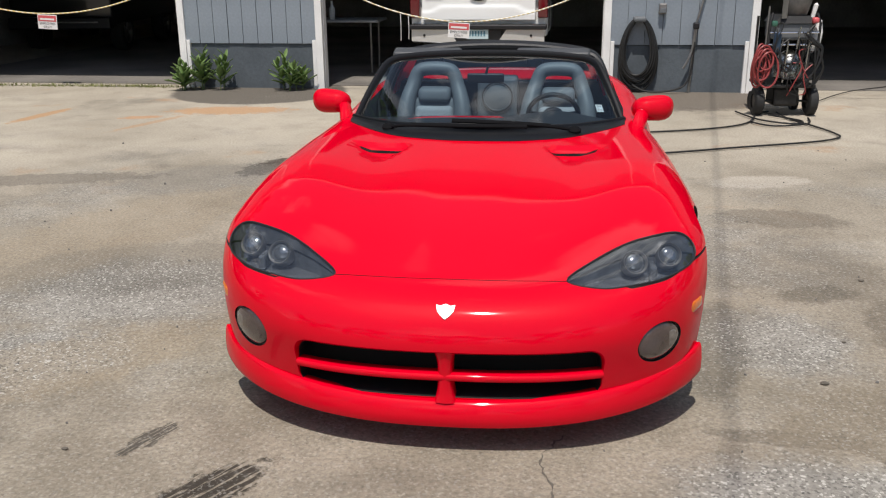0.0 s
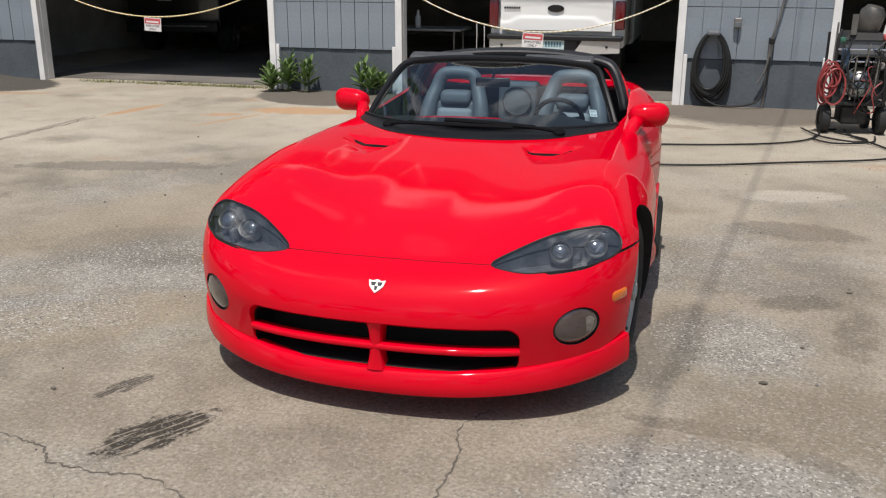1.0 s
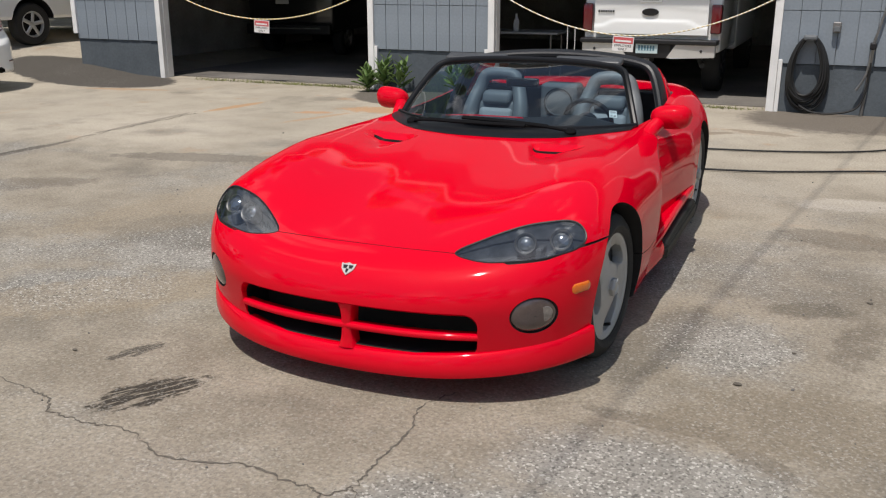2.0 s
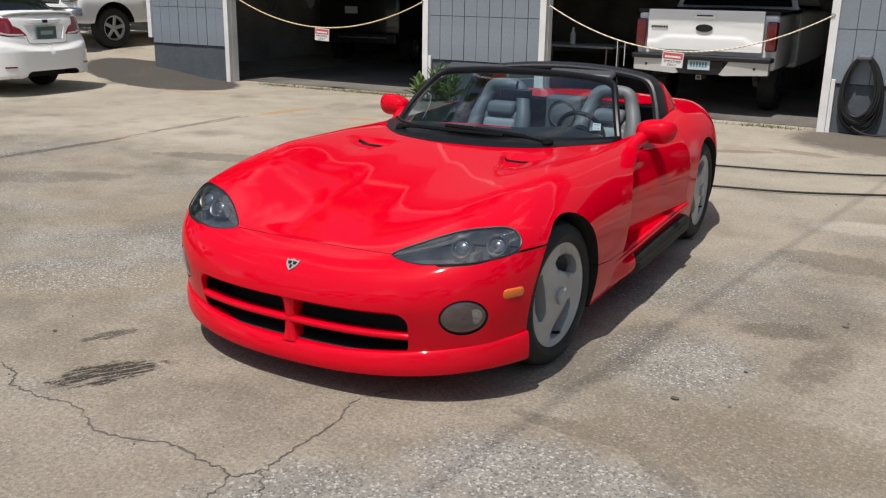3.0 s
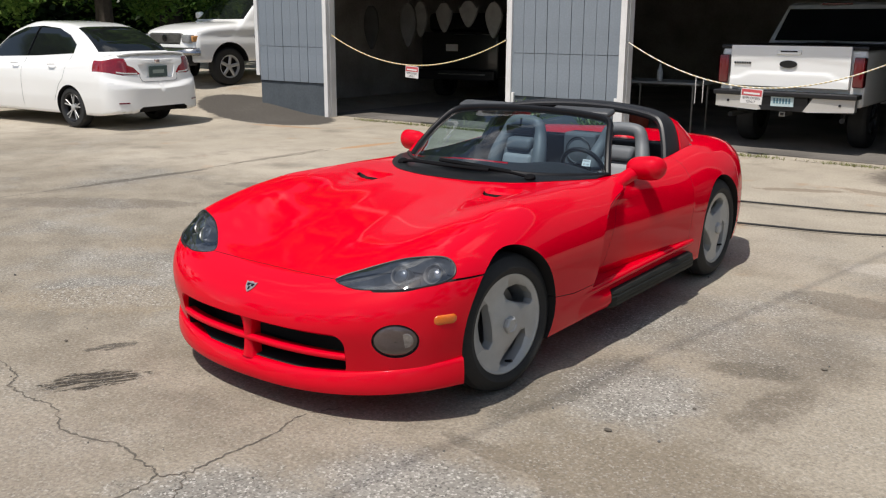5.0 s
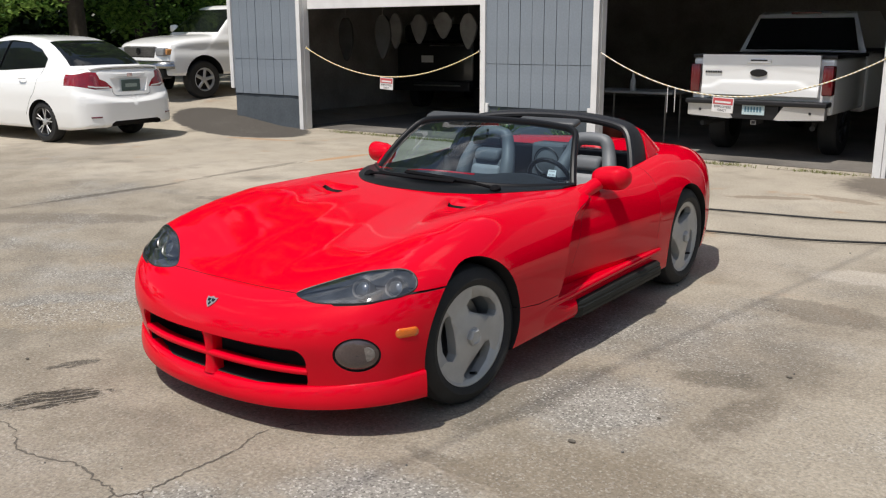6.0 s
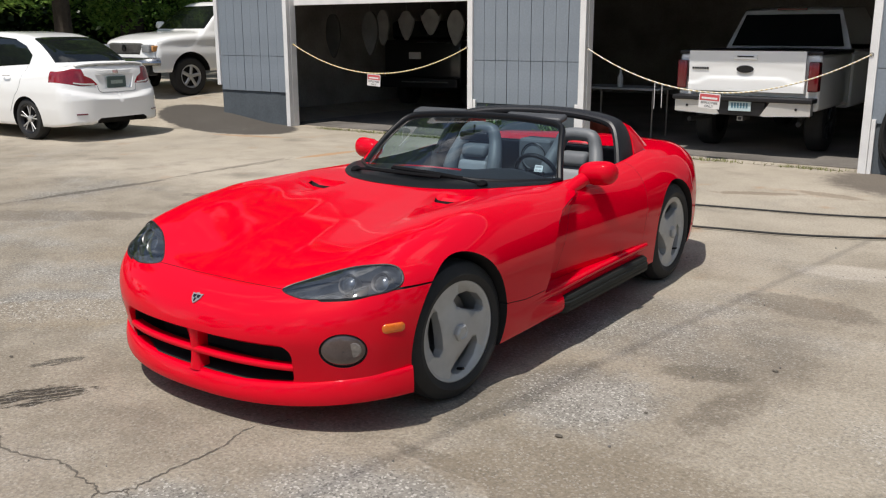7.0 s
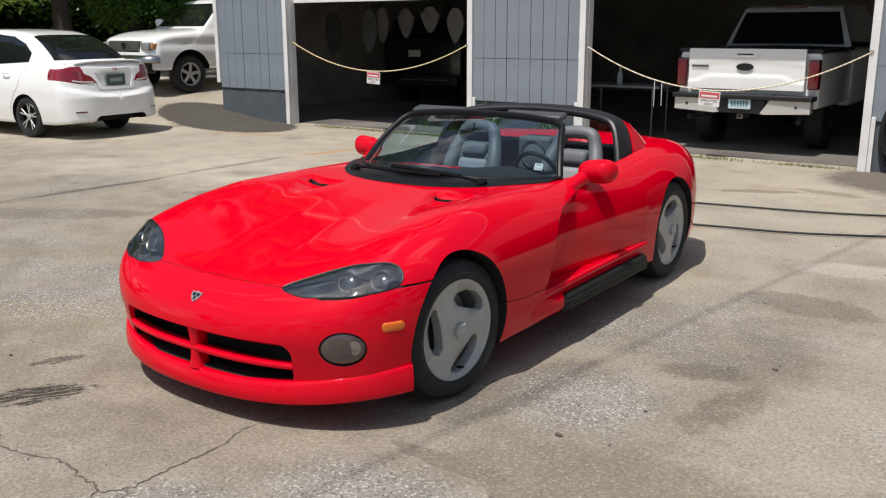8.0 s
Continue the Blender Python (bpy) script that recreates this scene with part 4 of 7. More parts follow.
for s in (-1, 1):
    # headlamp: dark bucket, clear cover, two round lamps
    lamp = part("headlamp", prism([(s * x, y, 0.545) for x, y in LAMP], (0, 0, -0.006)), LAMP_BUCKET, car, "headlamp under a smoked clear cover")
    rim = spline([(s * x, y, 0.0) for x, y in LAMP], 6, True)
    mid = sum(rim, Vector()) / len(rim)
    rings = []
    for k in np.linspace(1.0, 0.08, 12):
        rings.append([q - Vector((0, 0, 0.004)) for q in tops([mid.lerp(p, k * 0.985) for p in rim])])
    bm = grid(rings, close_u=True)
    bm.faces.new([bm.verts[-len(rim) + k] for k in range(len(rim))] if bm.verts.ensure_lookup_table() is None else [])
    bm.normal_update()
    if sum(f.normal.z for f in bm.faces) < 0:
        bmesh.ops.reverse_faces(bm, faces=bm.faces)
    cover = part("lamp_cover", bm, LAMP_GLASS, lamp, smooth=True, angle=80)
    cover.visible_shadow = False
    lip = [q - Vector((0, 0, 0.003)) for q in tops(rim)]
    part("lamp_seal", tube(lip, 0.004, 6, closed=True), BLACK_PLASTIC, lamp, smooth=True)
    for x, y, z, r in ((0.630, -0.470, 0.630, 0.042), (0.752, -0.405, 0.640, 0.042)):
        c, d = Vector((s * x, y, z - 0.022)), Vector((s * 0.12, -0.80, 0.50)).normalized()
        bulb = part("round_lamp", lathe([(0.0, -0.05), (r * 1.0, -0.05), (r * 1.05, 0.0), (r, 0.004), (r * 0.88, 0.0), (r * 0.86, -0.012)], c, d, 28), DULL_METAL, lamp, "chrome-ringed round lamp", smooth=True)
        part("lens", lathe([(r * 0.86, -0.010), (r * 0.7, -0.004), (r * 0.4, 0.001), (0, 0.003)], c, d, 28), LAMP_LENS, bulb, smooth=True)
    part("lamp_divider", box(s * 0.69 - 0.012, s * 0.69 + 0.012, -0.50, -0.42, 0.55, 0.600, 0.006), LAMP_BUCKET, lamp)
    # fog lamp
    c, d = Vector((s * 0.716, -0.607, 0.374)), Vector((s * 0.615, -0.78, -0.10)).normalized()
    e = Vector((0, 0, 1)).cross(d).normalized()
    f = d.cross(e)
    c -= d * 0.010
    rings = []
    for k, h in ((1, -0.012), (0.98, -0.002), (0.88, 0.006), (0.6, 0.012), (0.3, 0.015), (0.03, 0.016)):
        rings.append([c + d * h + e * (0.095 * k * math.cos(2 * math.pi * j / 40)) + f * (0.072 * k * math.sin(2 * math.pi * j / 40)) for j in range(40)])
    fog = part("fog_lamp", grid(rings, close_u=True), FOG_LENS, car, "round grey fog lamp lens", smooth=True, angle=70)
    ring = [c + d * -0.004 + e * (0.096 * math.cos(2 * math.pi * j / 40)) + f * (0.073 * math.sin(2 * math.pi * j / 40)) for j in range(40)]
    # paler disc for the lens's bright spot: bulb and reflection, put in by colour
    part("fog_bright_spot", lathe([(0.034, 0.0), (0.030, 0.0035), (0.015, 0.005), (0, 0.0055)], c + e * (0.040 * s) + d * 0.009 + f * 0.004, d, 24), FOG_BRIGHT, fog, smooth=True)
    part("fog_lamp_seal", tube(ring, 0.003, 6, closed=True), BLACK_PLASTIC, fog, smooth=True)
    # side marker
    rows = []
    for v in np.linspace(-1, 1, 7):
        half = 0.032 + 0.013 * max(0.0, 1 - v * v) ** 0.5
        rows.append([out_skin(float(-0.45 + half * u), float(0.456 + 0.020 * v), s) + Vector((s * 0.006 * (1 - max(abs(u), abs(v)) ** 4), 0, 0)) for u in np.linspace(-1, 1, 11)])
    part("side_marker", sheet(rows, (-s * 0.01, 0.004, 0)), AMBER, car, "amber side marker lens", smooth=True, angle=60)

# badge on the nose
BADGE_SILVER = material("badge_silver", (0.42, 0.41, 0.40), 0.4, metal=0.7, grain=0.2, grain_scale=200)
c = front_skin(0.0, 0.508)
nrm = Vector(skin_normal(np.array([c]))[0])
upv = (Vector((0, 0, 1)) - nrm * nrm.z).normalized()
sidev = upv.cross(nrm)
shield = [(u * 0.88, v * 0.86) for u, v in ((-0.036, 0.026), (-0.018, 0.022), (0, 0.030), (0.018, 0.022), (0.036, 0.026), (0.030, -0.002), (0.016, -0.020), (0, -0.034), (-0.016, -0.020), (-0.030, -0.002))]
badge = part("badge", prism([c + sidev * u + upv * v - nrm * 0.002 for u, v in shield], nrm * 0.006), BADGE_SILVER, car, "small silver shield badge")
slots = bmesh.new()
for u, v, w, h in ((-0.012, 0.006, 0.010, 0.007), (0.012, 0.006, 0.010, 0.007), (0, -0.011, 0.006, 0.008)):
    prism([c + sidev * (u + a * w) + upv * (v + b * h) + nrm * 0.0035 for a, b in ((-1, 1), (1, 1), (0.6, -1), (-0.6, -1))], nrm * 0.0025, slots)
part("badge_slots", slots, BLACK_GLOSS, badge)

# side exhaust covers under the doors
for s in (-1, 1):
    rows = []
    for y in np.linspace(0.815, 1.92, 24):
        tip = min(1.0, (y - 0.795) / 0.07, (1.94 - y) / 0.07) ** 0.5
        rows.append([(s * (0.90 + o * tip), y, 0.235 + (z - 0.235) * (0.55 + 0.45 * tip)) for o, z in
                     ((0.0, 0.288), (0.046, 0.287), (0.060, 0.282), (0.068, 0.270), (0.067, 0.266), (0.067, 0.258), (0.073, 0.252), (0.074, 0.236), (0.071, 0.231), (0.071, 0.225), (0.073, 0.219), (0.069, 0.203), (0.050, 0.190), (0.0, 0.188))])
    bm = grid(rows, close_u=True)
    for ring in (rows[0], rows[-1]):
        bm.faces.new([bm.verts.new(p) for p in ring])
    bmesh.ops.remove_doubles(bm, verts=bm.verts, dist=1e-5)
    bmesh.ops.recalc_face_normals(bm, faces=bm.faces)
    part("side_exhaust_cover", bm, EXHAUST_BLACK, car, "ribbed black side exhaust cover", smooth=True, angle=30)

# red sill: a rounded ledge under the door and a flared end piece ahead of the exhaust cover
for s in (-1, 1):
    ledge = []
    for y in np.linspace(0.42, 1.93, 40):
        p = out_skin(float(y), 0.330, s)
        ledge.append(Vector((p.x - s * 0.010, p.y, 0.330 + 0.006 * (y - 0.5))))
    part("sill_ledge", tube(ledge, [min(0.024, 0.006 + 0.0016 * i) for i in range(40)], 10), RED, car, smooth=True, angle=60)
    rows = []
    for y in np.linspace(0.46, 0.822, 20):
        k = min(1.0, (y - 0.46) / 0.34)
        flare = 0.036 * k * k * (3 - 2 * k)
        row = []
        for v in np.linspace(0, 1, 9):
            p = out_skin(float(y), float(0.205 + 0.110 * v), s)
            row.append(Vector((p.x + s * (flare * (1 - v ** 3) * min(1.0, 0.6 + 2 * v) - 0.004 + 0.002 * k), p.y, p.z)))
        rows.append(row)
    rows.append([Vector((q.x - s * 0.05, q.y + 0.004, q.z)) for q in rows[-1]])
    bm = grid(rows)
    bmesh.ops.recalc_face_normals(bm, faces=bm.faces)
    part("sill_end", bm, RED, car, smooth=True, angle=50)

# ---- windscreen ----
def screen_base(u):
    return Vector((0.705 * u, 0.84 + 0.38 * abs(u) ** 2.2, 0.838 - 0.068 * abs(u) ** 1.8))


def screen_top(u):
    return Vector((0.558 * u, 1.54 - 0.02 * u * u, 1.112 - 0.030 * abs(u) ** 2.5))


def screen_at(u, v):
    return screen_base(u).lerp(screen_top(u), v) + Vector((0, -0.016, 0.022)) * (4 * v * (1 - v))


us = np.linspace(-1, 1, 41)
screen = part("windscreen", grid([[screen_at(float(u), float(v)) for u in us] for v in np.linspace(0, 1, 13)]), PANE, car, "curved clear windscreen glass", smooth=True)
screen.visible_shadow = False
path = [screen_at(-1, v) for v in (0, 0.25, 0.5, 0.75, 0.87)] + [screen_at(s * u, v) for s, u, v in ((-1, 0.985, 0.94), (-1, 0.955, 0.975))] + [screen_top(float(u)) for u in np.linspace(-0.90, 0.90, 25)] + [screen_at(u, v) for u, v in ((0.955, 0.975), (0.985, 0.94))] + [screen_at(1, v) for v in (0.87, 0.75, 0.5, 0.25, 0)]
part("screen_frame", tube(path, 0.0225, 10, flat=0.85), COWL_BLACK, car, "black windscreen surround", smooth=True)
rows = [[] for _ in range(5)]
for u in us:
    p = screen_base(float(u))
    x0 = 0.70 * float(u)
    f = Vector((x0, 0.655 + 0.40 * (abs(x0) / 0.68) ** 3, 0))
    for k, row in enumerate(rows):
        q = k / 4
        x, y = f.x + (p.x * 1.01 - f.x) * q, f.y + (p.y + 0.02 - f.y) * q
        z = float(deck(np.array(abs(x)), np.array(y))) + (0.002 if k == 0 else 0.010)
        row.append(Vector((x, y, z if k < 4 else max(z, p.z + 0.006))))
part("cowl", sheet(rows, (0, 0, -0.016)), COWL_BLACK, car, "black cowl panel below the windscreen", smooth=True, angle=50)
ends = [screen_at(float(u), 0.0) + Vector((0, -0.004, 0.006)) for u in us]
for p in ends:
    p.z = max(p.z, float(deck(np.array(abs(p.x)), np.array(p.y))) + 0.008)
part("screen_seal", tube(ends, 0.013, 8), COWL_BLACK, car, smooth=True)
sticker = material("sticker_paper", (0.75, 0.76, 0.74), 0.6, grain=0.1)
st = [[screen_at(u, v) + Vector((0, 0.004, -0.001)) for u in (0.835, 0.86, 0.888)] for v in (0.19, 0.235, 0.28)]
tag = part("inspection_sticker", sheet(st, (0, 0.001, 0)), sticker, car, "small white inspection sticker inside the glass")
bars = bmesh.new()
for v0, v1, u0, u1 in ((0.250, 0.268, 0.842, 0.880), (0.204, 0.222, 0.843, 0.858), (0.204, 0.222, 0.866, 0.880)):
    sheet([[screen_at(u, v) + Vector((0, 0.001, 0.001)) for u in (u0, u1)] for v in (v0, v1)], (0, 0.001, 0), bars)
part("sticker_print", bars, material("sticker_ink", (0.22, 0.28, 0.32), 0.7, grain=0.1), tag)
for pts in (((-0.46, 0.86, 0.825), (-0.34, 0.80, 0.846), (-0.1, 0.765, 0.850), (0.22, 0.765, 0.850)), ((0.445, 0.83, 0.825), (0.33, 0.80, 0.848), (0.12, 0.79, 0.862), (-0.14, 0.80, 0.868))):
    wiper = part("wiper", tube(spline(pts, 6), 0.0085, 8, flat=0.8), WIPER_BLACK, car, "black wiper arm with rubber blade", smooth=True)
    blade = spline([Vector(p) + Vector((0, 0.012, 0.004)) for p in pts[1:]], 6)
    part("blade", tube(blade, 0.008, 6, flat=0.9), WIPER_BLACK, wiper, smooth=True)
    part("pivot", lathe([(0.03, -0.03), (0.03, 0.006), (0.018, 0.016), (0, 0.018)], pts[0], (0, -0.3, 1), 16), WIPER_BLACK, wiper, smooth=True)

# ---- door mirrors ----
for s, mx, my, mz in ((-1, 0.892, 1.51, 0.858), (1, 0.862, 1.375, 0.856)):
    rings = []
    for q in np.linspace(-1, 1, 25):
        k = max(1 - abs(q) ** 3.2, 0.0) ** 0.5
        rings.append([(s * (mx + 0.112 * q), my + (0.062 * math.cos(t) - 0.018) * max(k, 0.02) + 0.010 * q, mz - 0.004 + 0.004 * q + 0.066 * math.sin(t) * max(k, 0.02) * (1 + 0.10 * q)) for t in np.linspace(0, 2 * math.pi, 29)[:-1]])
    bm = grid(rings, close_u=True)
    for ring in (rings[0], rings[-1]):
        bm.faces.new([bm.verts.new(p) for p in ring])
    bmesh.ops.remove_doubles(bm, verts=bm.verts, dist=1e-6)
    bmesh.ops.recalc_face_normals(bm, faces=bm.faces)
    mirror = part("door_mirror", bm, RED, car, "rounded red door mirror", smooth=True, angle=80)
    part("stalk", tube(spline([(s * 0.765, my - 0.22, 0.750), (s * 0.780, my - 0.16, 0.785), (s * 0.805, my - 0.065, 0.822), (s * 0.84, my - 0.01, 0.845)], 5), [0.030 + 0.003 * k / 15 for k in range(16)], 12, flat=1.2), RED, mirror, smooth=True)
    part("mirror_glass", lathe([(0.0, 0.0), (0.052, 0.0), (0.054, -0.004)], (s * mx, my + 0.034, mz), (0, 1, 0), 24), CHROME, mirror)

# ---- sport bar behind the seats ----
hoop = [(-0.715, 0.80), (-0.675, 0.93), (-0.62, 1.04), (-0.53, 1.085), (-0.30, 1.113), (0.0, 1.123), (0.30, 1.113), (0.53, 1.085), (0.62, 1.04), (0.675, 0.93), (0.715, 0.80)]
arc = spline([(x, 0, z) for x, z in hoop], 6)
rows = []
for p in arc:
    low = min(1.0, max(0.0, (1.06 - p.z) / 0.25))
    back = 0.09 * (1 - min(1.0, abs(p.x) / 0.6) ** 2)
    y0, y1 = 2.115 - 0.11 * low + back, 2.24 - 0.01 * low + back
    rows.append([Vector((p.x, y, p.z - 0.012 * ((y - y0) / (y1 - y0) * 2 - 1) ** 2)) for y in np.linspace(y0, y1, 6)])
inner = []
for i, p in enumerate(arc):
    d = (arc[min(i + 1, len(arc) - 1)] - arc[max(i - 1, 0)]).normalized()
    inner.append(Vector((d.z, 0, -d.x)) * (1 if d.x > -2 else -1))
bm = bmesh.new()
top = [[bm.verts.new(p) for p in row] for row in rows]
under = [[bm.verts.new(p + n * 0.045) for p in row] for row, n in zip(rows, inner)]
m, n = len(top), len(top[0])
for i in range(m - 1):
    for k in range(n - 1):
        bm.faces.new((top[i][k], top[i][k + 1], top[i + 1][k + 1], top[i + 1][k]))
        bm.faces.new((under[i][k], under[i + 1][k], under[i + 1][k + 1], under[i][k + 1]))
    for k in (0, n - 1):
        bm.faces.new((top[i][k], top[i + 1][k], under[i + 1][k], under[i][k]))
bmesh.ops.recalc_face_normals(bm, faces=bm.faces)
part("sport_bar", bm, BLACK_PLASTIC, car, "black roll hoop behind the seats", smooth=True, angle=45)
part("bar_bead", tube([row[0] + q * 0.02 for row, q in zip(rows, inner)], 0.021, 8), BLACK_PLASTIC, car, smooth=True)
for s in (-1, 1):
    rows = []
    side_view = [(2.19, 0.80), (2.215, 0.87), (2.24, 0.95), (2.26, 1.02), (2.27, 1.062)]
    rear_view = [(2.62, 0.80), (2.52, 0.865), (2.445, 0.94), (2.385, 1.005), (2.29, 1.064)]
    for (ya, za), (yb, zb) in zip(side_view, rear_view):
        row = []
        for q in np.linspace(0, 1, 6):
            y, z = ya + (yb - ya) * q, za + (zb - za) * q
            x = float(np.interp(z, [0.80, 0.93, 1.025, 1.068], [0.718, 0.678, 0.618, 0.535]))
            row.append((s * (x + 0.004 - 0.10 * q * q * 0.4), y, z))
        rows.append(row)
    part("quarter_fin", sheet(rows, (-s * 0.07, 0, -0.004)), RED, car, "red fin behind the roll hoop", smooth=True, angle=50)

# ---- cockpit ----
tub = box(-0.69, 0.69, 1.18, 2.36, 0.365, 0.40)
part("cockpit_floor", tub, DASH, car)
rows = []
for y, z in ((0.90, 0.80), (1.05, 0.822), (1.20, 0.826), (1.30, 0.812), (1.36, 0.78), (1.38, 0.70), (1.34, 0.60)):
    rows.append([(x * (0.50 + 0.20 * min((y - 0.90) / 0.3, 1)), y, z + 0.035 * bump(np.array(x), 0.53, 0.25) * (1 if 1.1 < y < 1.37 else 0.3) - 0.02 * x * x) for x in np.linspace(-1, 1, 25)])
part("dashboard", sheet(rows, (0, 0, -0.05)), DASH, car, "dark grey dashboard", smooth=True, angle=60)
part("rear_bulkhead", box(-0.70, 0.70, 2.33, 2.37, 0.40, 0.86, 0.01), DASH, car)
tower = part("centre_tower", box(-0.125, 0.125, 2.17, 2.33, 0.42, 0.905, 0.02), GREY_TRIM, car, "grey panel between the seats with a round speaker")
part("speaker", lathe([(0.092, 0.0), (0.090, 0.010), (0.082, 0.014), (0.080, 0.008), (0.04, 0.018), (0, 0.022)], (0, 2.168, 0.785), (0, -1, 0.05), 36), GREY_LEATHER, tower, smooth=True)
part("speaker_rim", tube([(0.092 * math.cos(a), 2.160, 0.785 + 0.092 * math.sin(a)) for a in np.linspace(0, 2 * math.pi, 37)[:-1]], 0.005, 6, closed=True), BLACK_PLASTIC, tower, smooth=True)
part("centre_tunnel", box(-0.13, 0.13, 1.30, 2.2, 0.36, 0.58, 0.03), DASH, car)
part("gear_lever", tube([(0, 1.62, 0.57), (0, 1.60, 0.64), (0, 1.59, 0.69)], [0.012, 0.010, 0.024], 10), BLACK_PLASTIC, car, smooth=True)


SEAT_CLOTH = material("seat_centre", (0.30, 0.31, 0.32), 0.6, grain=0.12, grain_scale=150, stain=0.12, stain_scale=8, relief=0.0012, relief_scale=160)
DARK_TRIM = material("dark_grey_vinyl", (0.065, 0.068, 0.072), 0.45, grain=0.15, grain_scale=150, stain=0.15, stain_scale=8, relief=0.0008, relief_scale=200)


def bucket_seat(x):
    """High-backed seat: horseshoe bolster, head pad, back pad, cushion."""
    seat = part("seat", box(x - 0.19, x + 0.19, 1.58, 2.06, 0.40, 0.56, 0.05, segments=3), GREY_LEATHER, car, "grey leather bucket seat with a high bolstered back", smooth=True, angle=60)
    def lean(px, pz, fwd=0.0):
        return Vector((x + px * 1.09, 1.955 + (pz - 0.5) * 0.28 - fwd, pz))
    shoe = [lean(-0.160, 0.48, 0.03), lean(-0.165, 0.62, 0.04), lean(-0.155, 0.76, 0.03), lean(-0.125, 0.87), lean(-0.098, 0.945), lean(-0.05, 0.966), lean(0.05, 0.966), lean(0.098, 0.945), lean(0.125, 0.87), lean(0.155, 0.76, 0.03), lean(0.165, 0.62, 0.04), lean(0.160, 0.48, 0.03)]
    path = spline(shoe, 6)
    radii = [0.042 + 0.010 * min(1.0, max(0.0, (0.92 - p.z) / 0.2)) for p in path]
    part("back_bolster", tube(path, radii, 12), GREY_LEATHER, seat, smooth=True)
    def pad(z0, z1, w, d, mat, name):
        bm = box(-w, w, -d, d, z0, z1, 0.028, segments=3)
        for v in bm.verts:
            v.co = lean(v.co.x, v.co.z, 0.012 - v.co.y)
        part(name, bm, mat, seat, smooth=True, angle=60)
    pad(0.775, 0.862, 0.092, 0.050, GREY_TRIM, "head_pad")
    pad(0.50, 0.755, 0.108, 0.040, SEAT_CLOTH, "back_pad")
    pad(0.50, 0.80, 0.12, 0.020, GREY_TRIM, "back_shell")


for x in (-0.375, 0.375):
    bucket_seat(x)
c, d = Vector((0.345, 1.60, 0.765)), Vector((0, 0.90, 0.42)).normalized()
e, up = Vector((1, 0, 0)), d.cross(Vector((-1, 0, 0)))
wheel = part("steering_wheel", tube([c + e * 0.140 * math.cos(a) + up * 0.140 * math.sin(a) for a in np.linspace(0, 2 * math.pi, 41)[:-1]], 0.014, 10, closed=True), BLACK_PLASTIC, car, "black three-spoke steering wheel", smooth=True)
part("steering_hub", lathe([(0.0, -0.02), (0.065, -0.02), (0.06, 0.02), (0, 0.03)], c - d * 0.02, d, 24), BLACK_PLASTIC, wheel, smooth=True)
for a in (radians(8), radians(172), radians(-90)):
    part("spoke", tube([c - d * 0.015, c + (e * math.cos(a) + up * math.sin(a)) * 0.135], 0.018, 8, flat=0.4), BLACK_PLASTIC, wheel, smooth=True)
part("steering_column", rod(c - d * 0.03, (0.345, 1.34, 0.66), 0.035), DASH, car)
rv = part("rear_view_mirror", box(-0.125, 0.075, 1.455, 1.48, 0.962, 1.015, 0.010, segments=3), BLACK_PLASTIC, car, "black interior mirror", smooth=True)
part("mirror_stem", rod((-0.025, 1.465, 1.005), (-0.01, 1.45, 1.06), 0.007), BLACK_PLASTIC, rv)
for x0, x1 in ((-0.545, -0.165), (0.135, 0.535)):
    bm = box(x0, x1, -0.048, 0.048, -0.019, 0.019, 0.018, segments=3)
    bmesh.ops.transform(bm, matrix=pose(0, 1.575, 1.112, 14), verts=bm.verts)
    part("sun_visor", bm, DARK_TRIM, car, "dark grey padded sun visor above the screen", smooth=True, angle=60)


# ---- the other vehicles ----
def smin(a, b, k):
    return -smax(-a, -b, k)


def road_wheel(parent, x, y, r, width, side, spokes, rim_mat, rim_r=0.62, twin=False):
    """A wheel with a spoked rim; its outer face looks to side."""
    w = new("wheel")
    w.parent = parent
    w.empty_display_size = 0.1
    w.matrix_basis = pose(x, y, r, 0, 0, 0 if side > 0 else 180)
    q = r * rim_r
    prof = [(q, -0.012), (q + 0.02, 0.0), (r - 0.03, -0.004), (r - 0.005, -0.03), (r, -0.06), (r, 0.06 - width), (r - 0.005, 0.03 - width), (r - 0.03, 0.004 - width), (q, -width)]
    part("tyre", lathe(prof, (0, 0, 0), (1, 0, 0), 48), RUBBER, w, smooth=True)
    part("rim", lathe([(q - 0.03, -0.05), (q - 0.012, -0.008), (q, -0.002), (q + 0.008, -0.012), (q, -0.1)], (0, 0, 0), (1, 0, 0), 48), BLACK_PLASTIC if twin else rim_mat, w, smooth=True)
    part("wheel_back", lathe([(0, -0.09), (q, -0.09)], (0, 0, 0), (1, 0, 0), 32), CAVITY, w)
    part("hub", lathe([(0.055, -0.07), (0.05, -0.02), (0.03, -0.012), (0, -0.010)], (0, 0, 0), (1, 0, 0), 20), rim_mat, w, smooth=True)
    for k in range(spokes):
        for off in ((-0.17, 0.17) if twin else (0,)):
            a = 2 * math.pi * k / spokes + 0.2
            p0, p1 = (-0.03, 0.045 * math.cos(a), 0.045 * math.sin(a)), (-0.018, (q - 0.015) * math.cos(a + off), (q - 0.015) * math.sin(a + off))
            part("spoke", tube([p0, p1], 0.011 if twin else 0.034, 6, flat=0.6, up=(1, 0, 0)), rim_mat, w, smooth=True)


def inset(me, cutter, mats):
    """Part a body mesh along a cutter: the piece inside it and the rest, with a fine gap."""
    for m in mats:
        cutter.materials.append(m)
    inside = carve(me, cutter, "INTERSECT")
    return inside, carve(me, cutter)


